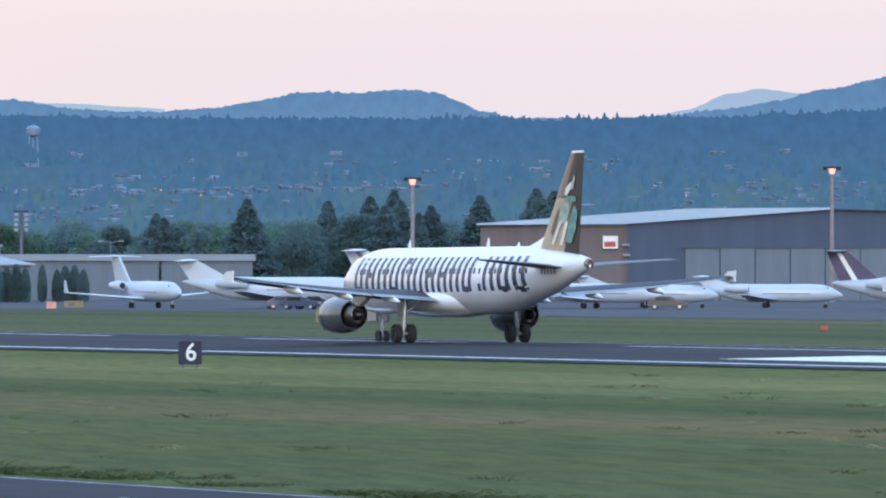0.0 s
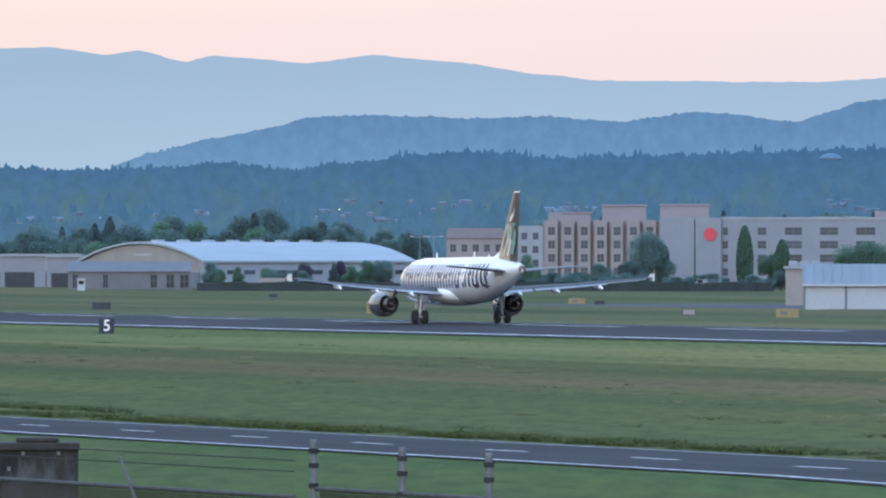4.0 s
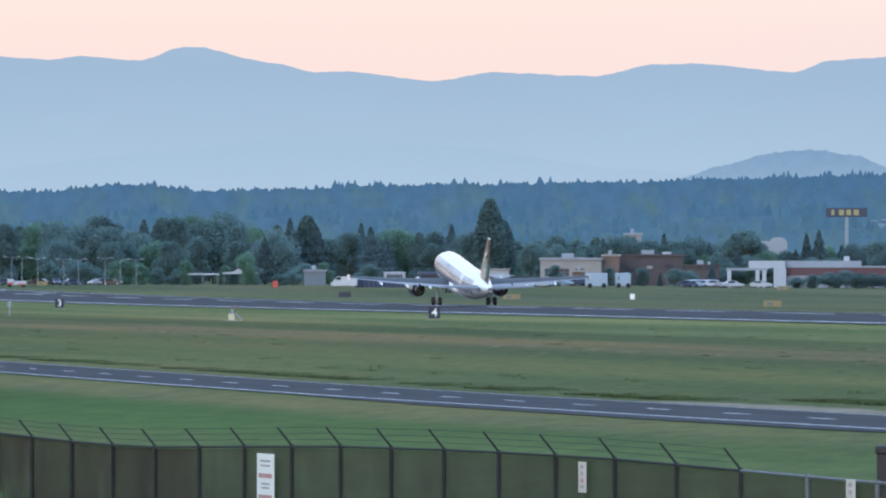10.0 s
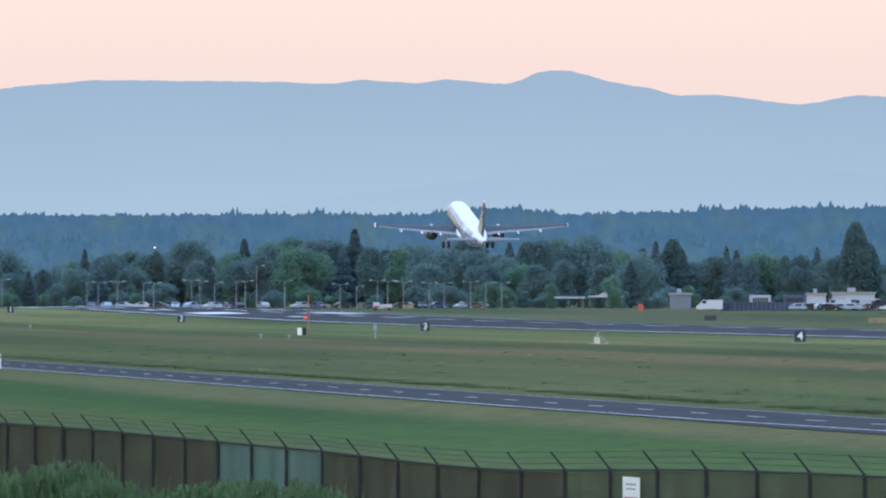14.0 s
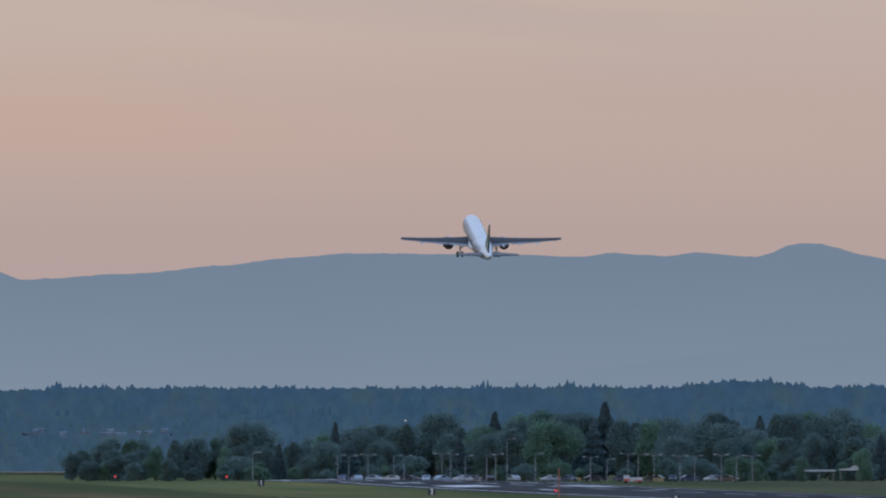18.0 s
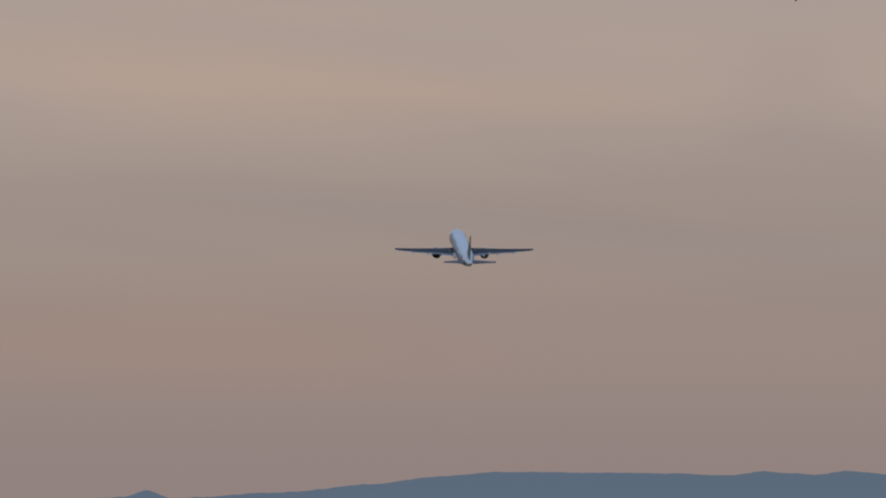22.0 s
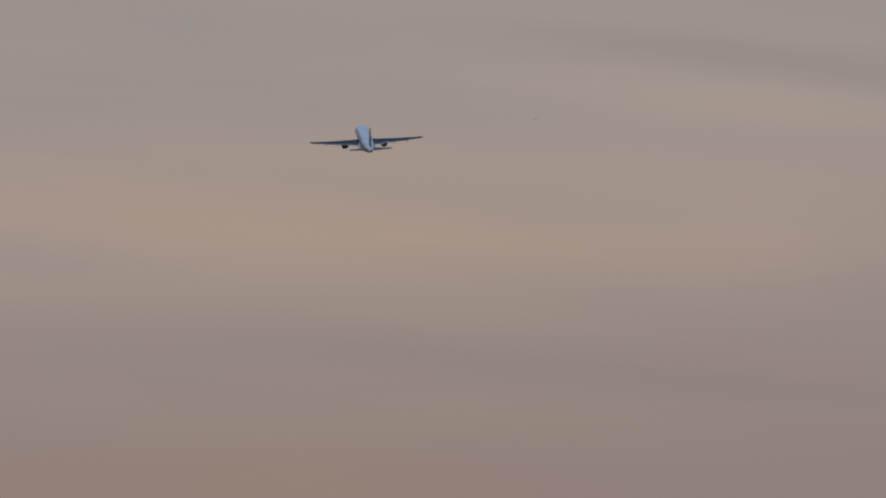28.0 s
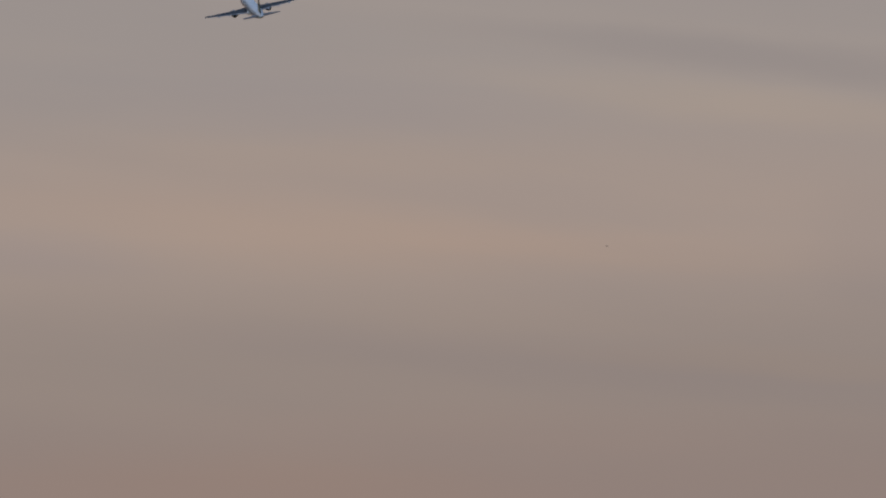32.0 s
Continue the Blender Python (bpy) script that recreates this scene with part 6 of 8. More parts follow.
def plant(kind, b, d, h, wide=1.0, rng=random, group="tree belt"):
    x, y = spot(b, d)
    nm, lab, cat = LABEL[kind]
    if h < 6.8 and kind in ("round", "light"):
        nm, lab, cat = "shrub", "dense fresh green shrub beyond the runway" if kind == "light" else "dense dark green shrub beyond the runway", "shrub"
    elif kind == "light":
        nm = "leafy_tree"
    t = thing(nm, lab, cat, Matrix.Translation((x, y, ground_z(x, y) - 0.2)), group)
    crown, trunk = rng.choice(KINDS[kind])
    s = h / 10.0
    tr = new("trunk", trunk)
    cr = new("crown", crown)
    a = rng.uniform(0, 6.28)
    for o in (tr, cr):
        o.parent = t
        o.matrix_basis = Matrix.Rotation(a, 4, "Z") @ Matrix.Diagonal((s * wide, s * wide, s, 1))
    return t


def tree_belts():
    rng = random.Random(77)
    # rise of the belt's skyline, by bearing
    sky = [(-1960, 30), (-1890, 44), (-1840, 46), (-1760, 40), (-1650, 76), (-1590, 52), (-1520, 62), (-1400, 84), (-1330, 92), (-1250, 80), (-1170, 100), (-1050, 100), (-900, 96), (-780, 94),
           (-640, 92), (-540, 96), (-480, 90), (-380, 72), (-300, 74), (-230, 62), (-180, 74), (-60, 62), (40, 50), (150, 50), (300, 46), (420, 40), (560, 46), (640, 66), (720, 60), (820, 72),
           (900, 78), (1000, 66), (1030, 88), (1080, 86), (1105, 66), (1145, 72), (1165, 100), (1215, 96), (1235, 80), (1300, 72), (1322, 95), (1352, 92), (1370, 68), (1400, 68), (1520, 44)]
    b = -1960.0
    while b < 1500:
        p = lerp(b, sky)
        for row, (dd, f) in enumerate(((2480, 1.0), (2400, 0.72))):
            if row == 1 and rng.random() < 0.25:
                continue
            d = dd + rng.uniform(-30, 30)
            bb = b + rng.uniform(-7, 7)
            x, y = spot(bb, d)
            top = level(p * f * rng.uniform(0.70, 1.14), d) - ground_z(x, y)
            kind = rng.choices(["round", "light", "conifer", "poplar"], [5, 2.4 if row else 1.2, 1.3 if b < 0 else 2.4, 0.9])[0]
            plant(kind, bb, d, max(5.0, top), rng.uniform(0.75, 1.1) if kind in ("round", "light") else rng.uniform(1.1, 1.6), rng)
        if rng.random() < 0.55:
            plant(rng.choice(("round", "light", "round")), b + rng.uniform(-9, 9), 2350 + rng.uniform(-15, 15), rng.uniform(3.0, 6.6), rng.uniform(1.1, 1.6), rng, "undergrowth of the belt")
        b += rng.uniform(19, 29)
    plant("poplar", -130, 2300, level(124, 2300) - 2.0, 1.5, rng)
    plant("poplar", -106, 2310, level(86, 2310) - 2.0, 1.6, rng)
    plant("round", -154, 2310, level(74, 2310) - 2.0, 0.7, rng)
    plant("light", -560, 2290, 8.0, 0.7, rng)
    plant("light", -668, 2300, 6.0, 0.7, rng)
    for bb, p, kind in ((40, 52, "round"), (70, 58, "conifer"), (96, 66, "round"), (150, 60, "round"), (178, 66, "conifer"), (205, 56, "round"), (232, 62, "round"), (258, 50, "conifer"), (300, 66, "conifer"), (318, 78, "round"), (342, 60, "conifer"),
                        (430, 66, "conifer"), (452, 72, "conifer"), (560, 58, "round"), (590, 74, "conifer"), (612, 66, "conifer"), (650, 62, "round")):
        plant(kind, bb, 2420.0, level(p, 2420) - 2.5, 1.2, rng)
    for i in range(26):
        bb = 1700 + 26 * i + rng.uniform(-8, 8)
        d = 2620 + rng.uniform(-20, 40)
        plant(rng.choice(("round", "round", "conifer")), bb, d, level(rng.uniform(84, 106), d) - 3.0, rng.uniform(1.0, 1.3), rng, "trees behind the hotel")
    # behind hangars and hotel
    for bb, p, kind in ((3285, 78, "conifer"), (3446, 104, "conifer"), (3589, 100, "conifer"), (3664, 108, "conifer"), (3690, 92, "conifer"), (3706, 120, "conifer"), (3720, 100, "conifer"), (3772, 92, "conifer"),
                        (3859, 110, "conifer"), (3959, 122, "conifer"), (3990, 118, "conifer"), (3300, 70, "conifer"), (3545, 70, "round"), (3640, 88, "round"), (3750, 80, "conifer")):
        d = 1720 + rng.uniform(-30, 30)
        plant(kind, bb, d, level(p, d), 1.75 if kind == "conifer" else 1.1, rng, "conifers behind the hangars")
    b = 3010.0
    while b < 4300:
        d = 1820 + rng.uniform(-40, 60)
        plant(rng.choices(["round", "light", "conifer"], [6, 3, 1])[0], b, d, level(rng.uniform(24, 72), d), rng.uniform(0.9, 1.3), rng, "trees behind the hangars")
        b += rng.uniform(18, 32)
    for bb, d, p, kind, w in ((1875, 2040, 62, "round", 0.8), (1900, 2044, 40, "round", 0.8), (1765, 2040, -12, "round", 1.4), (1800, 2040, -14, "round", 1.4), (2047, 2060, 70, "fresh_poplar", 0.9),
                              (2113, 2040, 46, "fresh_poplar", 1.2), (2096, 2044, 24, "light", 0.8), (2262, 1900, 50, "light", 1.15), (2296, 1900, 34, "light", 1.2), (2228, 1900, 32, "light", 1.1), (2370, 2300, 64, "round", 1.1), (2400, 2300, 52, "round", 1.2),
                              (2355, 2200, 58, "round", 0.9), (2345, 2210, 40, "round", 0.9), (2480, 2100, 44, "round", 1.1), (2505, 2100, 56, "round", 1.2), (2540, 2100, 60, "round", 1.25),
                              (2570, 2100, 52, "round", 1.2), (2620, 2050, 92, "conifer", 1.15), (2670, 2050, 50, "round", 0.8), (2702, 2050, 60, "round", 0.9), (2790, 2050, 76, "conifer", 0.9),
                              (2822, 2050, 34, "round", 0.8), (2860, 2050, 36, "conifer", 0.9), (2962, 1900, 84, "conifer", 1.0), (2978, 1900, 70, "conifer", 1.0), (2920, 1900, 34, "light", 1.0),
                              (3010, 1900, 60, "round", 0.9), (3030, 1900, 52, "round", 0.9)):
        plant(kind, bb, d, level(p, d) - 1.0, w, rng, "trees round the hotel")
    # shrubs before the hangars
    for bb, d, top, kind, w in ((1103, 1990, 5.8, "round", 0.9), (1118, 1985, 4.6, "light", 0.9), (1150, 1980, 5.0, "light", 0.8), (1200, 1980, 4.6, "light", 1.1), (1215, 1975, 4.2, "round", 1.2),
                                (1265, 1970, 4.2, "round", 1.3), (1320, 1970, 5.4, "conifer", 1.3), (1350, 1965, 5.4, "light", 1.0), (1378, 1960, 6.4, "light", 1.0), (1402, 1960, 6.2, "round", 1.0),
                                (1242, 1985, 4.2, "round", 1.4), (2990, 1286, 4.7, "poplar", 1.35), (3005, 1284, 5.0, "poplar", 1.3), (3021, 1286, 4.8, "poplar", 1.4), (3038, 1284, 5.1, "poplar", 1.3), (3054, 1286, 4.6, "poplar", 1.3),
                                (3084, 1300, 5.0, "poplar", 0.9), (3110, 1300, 4.4, "poplar", 1.3), (3125, 1298, 4.9, "poplar", 1.4), (3141, 1300, 5.0, "poplar", 1.3), (3157, 1298, 4.5, "poplar", 1.4),
                                (412, 2126, 2.6, "round", 1.8), (440, 2128, 3.2, "round", 1.8), (545, 2128, 3.4, "round", 1.7), (602, 2126, 2.8, "round", 1.6), (470, 2130, 3.6, "round", 1.6), (500, 2130, 4.0, "round", 1.7), (520, 2130, 3.6, "round", 1.6), (575, 2128, 3.2, "round", 1.6), (640, 2110, 5.6, "light", 1.0),
                                (-16, 2190, 5.0, "round", 1.1), (82, 2200, 4.6, "round", 0.9), (-480, 2240, 3.4, "round", 1.4), (-505, 2240, 3.0, "round", 1.4), (196, 2200, 4.0, "round", 1.2), (112, 2196, 3.4, "round", 0.9), (140, 2194, 4.4, "round", 1.0), (171, 2196, 3.2, "conifer", 1.2), (224, 2200, 3.6, "round", 1.3), (60, 2196, 3.0, "light", 1.0), (262, 2230, 5.6, "conifer", 1.2), (1680, 2060, 4.6, "light", 1.1)):
        plant(kind, bb, d, top, w, rng, "shrubs by the buildings")
    for i in range(24):
        plant("round", 1600 + 22 * i + rng.uniform(-6, 6), 1950 + rng.uniform(-4, 10), rng.uniform(2.2, 4.2), rng.uniform(1.3, 1.9), rng, "shrubs by the buildings")
    for bb, d, top, w in ((1268, 1985, 5.6, 1.2), (1332, 1990, 6.2, 0.8), (1406, 1985, 5.4, 1.2), (1600, 2000, 6.6, 1.5), (1583, 2004, 5.0, 1.2)):
        plant("plum", bb, d, top, w, rng, "purple ornamental trees")
    for bb, d, top, kind, w in ((1661, 2005, 7.6, "light", 0.8), (1790, 2010, 5.6, "round", 1.2), (1845, 2010, 6.0, "round", 1.1), (1960, 2010, 3.4, "light", 1.3)):
        plant(kind, bb, d, top, w, rng, "trees round the hotel")


tree_belts()


def woods_on_slopes():
    """Clumped tree tops on the far slope, in one mesh."""
    rng = random.Random(5)
    verts, faces = [], []
    while len(verts) < 19 * 3600:
        b = rng.uniform(-2150, 4700)
        d = rng.uniform(3300, 3640)
        p = rng.uniform(-6, 92) if b < 2200 else rng.uniform(-6, 175)
        grove = noise.noise((b / 130, p / 26, 2.0))
        if grove < -0.05:
            continue
        x, y = spot(b, d)
        k = d * TICK
        grown = 0.7 + 1.5 * grove
        tall, wide = rng.uniform(12, 30) * k * grown, rng.uniform(4, 9) * k * grown
        z = level(p, d)
        i0 = len(verts)
        for u, r in ((0.0, 0.8), (0.28, 1.0), (0.62, 0.55)):
            for q in range(6):
                w = wide * r * rng.uniform(0.75, 1.2)
                verts.append((x + w * math.cos(q * 1.047), y + w * math.sin(q * 1.047), z + tall * (u + rng.uniform(-0.03, 0.03))))
        verts.append((x, y, z + tall))
        for lay in (0, 6):
            for q in range(6):
                n = (q + 1) % 6
                faces.append((i0 + lay + q, i0 + lay + n, i0 + lay + 6 + n, i0 + lay + 6 + q))
        faces.extend([(i0 + 12 + q, i0 + 12 + (q + 1) % 6, i0 + 18) for q in range(6)])
    # the far woods glow too, haze painted into their blue
    m = haze_glow("slope_tree_air", (0.060, 0.154, 0.288), (0.070, 0.160, 0.258), 6, 34, 0.16, 0.05, green=(0.085, 0.172, 0.20))
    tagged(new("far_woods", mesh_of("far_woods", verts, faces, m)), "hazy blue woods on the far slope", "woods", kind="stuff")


woods_on_slopes()

# ---- foreground: perimeter fence, gate, signs, block, weeds ----
FA = radians(-5.5)
F_ALONG = Vector((math.sin(FA), math.cos(FA), 0))
F_BASE = Vector((43.4 * math.cos(FA), -43.4 * math.sin(FA), 0))


def veil(name, color, cover, run=0.0, knit=0.0):
    """Fine woven wire or cloth: the weave is far smaller than can be told apart, so part of the light goes through."""
    m = mat(name, color, 0.85, spread=0.45 if run else 0.25, scale=2.2 if run else 0.6, fine=5 if run else 12, stretch=(1, 1, 0.05 if run else 0.3), spec=0.2)
    n, l = m.node_tree.nodes, m.node_tree.links
    t = n.new("ShaderNodeBsdfTransparent")
    mix = n.new("ShaderNodeMixShader")
    mix.inputs[0].default_value = cover
    co = n["Texture Coordinate"]
    worn = n.new("ShaderNodeTexNoise")
    worn.inputs["Scale"].default_value, worn.inputs["Detail"].default_value = 0.8, 5
    l.new(co.outputs["Object"], worn.inputs[0])
    span = n.new("ShaderNodeMapRange")
    span.inputs[1].default_value, span.inputs[2].default_value, span.inputs[3].default_value, span.inputs[4].default_value = 0.3, 0.7, cover * 0.75, cover * 1.25
    l.new(worn.outputs[0], span.inputs[0])
    out = span.outputs[0]
    if knit:
        # diamonds of wire
        sep = n.new("ShaderNodeSeparateXYZ")
        l.new(co.outputs["Object"], sep.inputs[0])
        strands = []
        for sign in (1, -1):
            a = n.new("ShaderNodeMath")
            a.operation = "MULTIPLY_ADD"
            a.inputs[1].default_value = sign
            l.new(sep.outputs["Y"], a.inputs[0])
            l.new(sep.outputs["Z"], a.inputs[2])
            c = n.new("ShaderNodeMath")
            c.operation = "PINGPONG"
            c.inputs[1].default_value = knit
            l.new(a.outputs[0], c.inputs[0])
            q = n.new("ShaderNodeMapRange")
            q.inputs[1].default_value, q.inputs[2].default_value, q.inputs[3].default_value, q.inputs[4].default_value = knit * 0.15, knit * 0.35, 1.0, 0.0
            l.new(c.outputs[0], q.inputs[0])
            strands.append(q.outputs[0])
        mx = n.new("ShaderNodeMath")
        mx.operation = "MAXIMUM"
        l.new(strands[0], mx.inputs[0])
        l.new(strands[1], mx.inputs[1])
        mu = n.new("ShaderNodeMath")
        mu.operation = "MULTIPLY_ADD"
        l.new(mx.outputs[0], mu.inputs[0])
        mu.inputs[1].default_value = 0.30
        l.new(out, mu.inputs[2])
        out = mu.outputs[0]
    l.new(out, mix.inputs[0])
    l.new(t.outputs[0], mix.inputs[1])
    l.new(n["Principled BSDF"].outputs[0], mix.inputs[2])
    l.new(mix.outputs[0], n["Material Output"].inputs[0])
    return m


M["chain_link"] = veil("chain_link", (0.062, 0.047, 0.033), 0.30, knit=0.036)
M["screen_brown"] = veil("screen_brown", (0.058, 0.044, 0.029), 0.66, run=1.0)
M["screen_green"] = veil("screen_green", (0.085, 0.145, 0.145), 0.46, run=1.0)
M["dark_steel"] = mat("dark_steel", (0.024, 0.026, 0.027), 0.75, spread=0.35, scale=3, spec=0.25)
M["faded_text"] = mat("faded_text", (0.34, 0.30, 0.31), 0.7, spread=0.2, scale=4)
M["faded_red"] = mat("faded_red", (0.46, 0.24, 0.23), 0.7, spread=0.2, scale=4)
M["dull_steel"] = mat("dull_steel", (0.062, 0.062, 0.062), 0.75, spread=0.35, scale=4, spec=0.3)
M["weathered_white"] = mat("weathered_white", (0.55, 0.50, 0.44), 0.7, spread=0.2, scale=4)
M["warn_red"] = mat("warn_red", (0.45, 0.10, 0.09), 0.6, spread=0.1)


def fence_top(s):
    return lerp(s, [(112, 2.90), (134, 2.82), (148, 2.92), (156, 2.90), (164, 2.83), (178, 2.58), (184, 2.60), (193, 2.70), (202, 2.74), (216, 2.82), (330, 2.95)])


def fence_at(s, off=0.0):
    return F_BASE + F_ALONG * s + Vector((math.cos(FA), -math.sin(FA), 0)) * off


def perimeter_fence():
    fence = thing("perimeter_fence", "dark chain-link airport fence with barbed-wire arms and cloth screening", "fence")
    s0, pitch = 131.26, 3.24
    n = 60
    stations = [s0 + pitch * i for i in range(n)]
    for i, s in enumerate(stations):
        p = fence_at(s)
        top = fence_top(s)
        g = ground_z(p.x, p.y) - 0.3
        thick = i < 1
        gate_span = 118.5 < s < 130.5
        if gate_span:
            continue
        bm = bmesh.new()
        tube(bm, (p.x, p.y, g), (p.x, p.y, top + 0.02), 0.034, k=8)
        post = part("post", bm, M["dark_steel"] if s > 140 else M["galv"], fence)
        if s > 138:
            bm = bmesh.new()
            q = p + Vector((-0.25, -0.02, 0))
            tube(bm, (p.x, p.y, top), (q.x, q.y, top + 0.31), 0.020, 0.015, 6)
            part("barb_arm", bm, M["dark_steel"], post)
    for i, s in enumerate(stations[:-1]):
        if 118.5 < s + pitch / 2 < 130.5:
            continue
        a, b = fence_at(s), fence_at(s + pitch)
        za, zb = fence_top(s), fence_top(s + pitch)
        bm = bmesh.new()
        tube(bm, (a.x, a.y, za - 0.02), (b.x, b.y, zb - 0.02), 0.024, k=6)
        part("top_rail", bm, M["dark_steel"] if s > 140 else M["galv"], fence)
        bearing = (math.atan2(a.x, a.y) - BEAR) / TICK
        kind = "chain_link" if s < 172 else "screen_brown"
        if -1250 < bearing < -1055:
            kind = "screen_green"
        ga, gb = ground_z(a.x, a.y) - 0.1, ground_z(b.x, b.y) - 0.1
        bm = bmesh.new()
        rings(bm, [[(a.x + o, a.y, ga), (b.x + o, b.y, gb), (b.x + o, b.y, zb - 0.05), (a.x + o, a.y, za - 0.05)] for o in (0.05, 0.054)])
        part("panel", fixed(bm), M[kind], fence, {"screen_brown": "brown cloth screen", "screen_green": "blue-green cloth screen"}.get(kind, ""))
        if s > 138:
            for k, (ox, oz) in enumerate(((-0.08, 0.10), (-0.16, 0.20), (-0.24, 0.30))):
                bm = bmesh.new()
                tube(bm, (a.x + ox, a.y, za + oz), (b.x + ox, b.y, zb + oz), 0.004, k=4)
                part("barbed_wire", bm, M["dark_steel"], fence)


perimeter_fence()


def gate():
    g = thing("gate", "galvanised chain-link sliding gate between thick steel posts", "gate")
    for s, top in ((130.8, 3.24), (117.9, 3.58), (114.8, 3.54), (111.9, 3.52)):
        p = fence_at(s)
        z0 = ground_z(p.x, p.y) - 0.3
        bm = bmesh.new()
        tube(bm, (p.x, p.y, z0), (p.x, p.y, top), 0.044 if s < 130 else 0.052, k=12)
        tube(bm, (p.x, p.y, top), (p.x, p.y, top + 0.05), 0.052 if s < 130 else 0.07, 0.04, 12)
        post = part("gate_post", bm, M["galv"], g, "thick galvanised gate post", smooth=40)
        if s < 120:
            for z in (top - 0.55, top - 0.30, top - 0.12):
                bm = bmesh.new()
                tube(bm, (p.x, p.y, z), (p.x, p.y, z + 0.06), 0.065, k=10)
                part("roller_bracket", bm, M["dark_steel"], post)
    for s0, s1, z in ((118.6, 130.6, 2.90), (112.0, 117.8, 3.02), (100.0, 111.8, 3.02)):
        a, b = fence_at(s0), fence_at(s1)
        bm = bmesh.new()
        tube(bm, (a.x, a.y, z), (b.x, b.y, z), 0.03, k=8)
        part("rail", bm, M["dull_steel"], g)
        bm = bmesh.new()
        ga = ground_z(a.x, a.y)
        rings(bm, [[(a.x + o, a.y, ga), (b.x + o, b.y, ga), (b.x + o, b.y, z - 0.04), (a.x + o, a.y, z - 0.04)] for o in (0.04, 0.044)])
        part("mesh_panel", fixed(bm), M["chain_link"], g)
        for z2 in ((3.22, 3.36) if s0 == 118.6 else ()):
            bm = bmesh.new()
            tube(bm, (a.x, a.y, z2), (b.x, b.y, z2), 0.007, k=4)
            part("wire", bm, M["dark_steel"], g)
    p = fence_at(124.6)
    bm = bmesh.new()
    tube(bm, (p.x, p.y, 2.75), (p.x - 0.22, p.y, 3.30), 0.025, 0.018, 6)
    part("barb_arm", bm, M["galv"], g)


gate()


def fence_sign(b, wide, z0, z1, bars, label, mark="reg_grey"):
    """A flat notice wired to the fence, with its lines of text as plain bars."""
    a = BEAR + b * TICK
    s = 43.4 / math.tan(a - FA)
    p = fence_at(s, -0.05)
    m = Matrix.Translation((p.x, p.y, 0)) @ Matrix.Rotation(-FA + radians(90), 4, "Z")
    t = thing("notice", label, "sign", m, "notices on the fence")
    board = part("board", B((-wide / 2, -0.006, z0, wide / 2, 0.006, z1)), M["sign_white" if wide > 1 else "weathered_white"], t)
    for u, v, h, c in bars:
        zz = z1 - (z1 - z0) * v
        for side in (-1, 1):
            y = 0.0065 * side
            part("text_bar", B((-wide / 2 * u, min(y, y + 0.003 * side), zz - h, wide / 2 * u, max(y, y + 0.003 * side), zz)), M[c], board, "line of unreadable text")


fence_sign(-522, 1.15, 1.25, 2.61, [(0.6, 0.08, 0.035, "faded_text"), (0.55, 0.14, 0.03, "faded_text"), (0.8, 0.25, 0.075, "faded_red"), (0.5, 0.37, 0.03, "faded_text"), (0.45, 0.42, 0.03, "faded_text"), (0.8, 0.52, 0.075, "faded_red"), (0.8, 0.66, 0.075, "faded_red"), (0.7, 0.80, 0.05, "faded_red"), (0.7, 0.90, 0.04, "faded_text")],
           "white notice board with red lines of text on the fence")
for b in (39, 514):
    fence_sign(b, 0.40, 2.36, 2.83, [(0.45, 0.10, 0.06, "faded_text"), (0.4, 0.32, 0.06, "faded_text"), (0.45, 0.55, 0.06, "faded_red"), (0.45, 0.76, 0.05, "faded_text")], "small white notice with dark markings on the fence")
fence_sign(1366, 0.30, 2.45, 2.85, [(0.5, 0.2, 0.2, "reg_grey")], "small white notice with red edges on the gate", "warn_red")


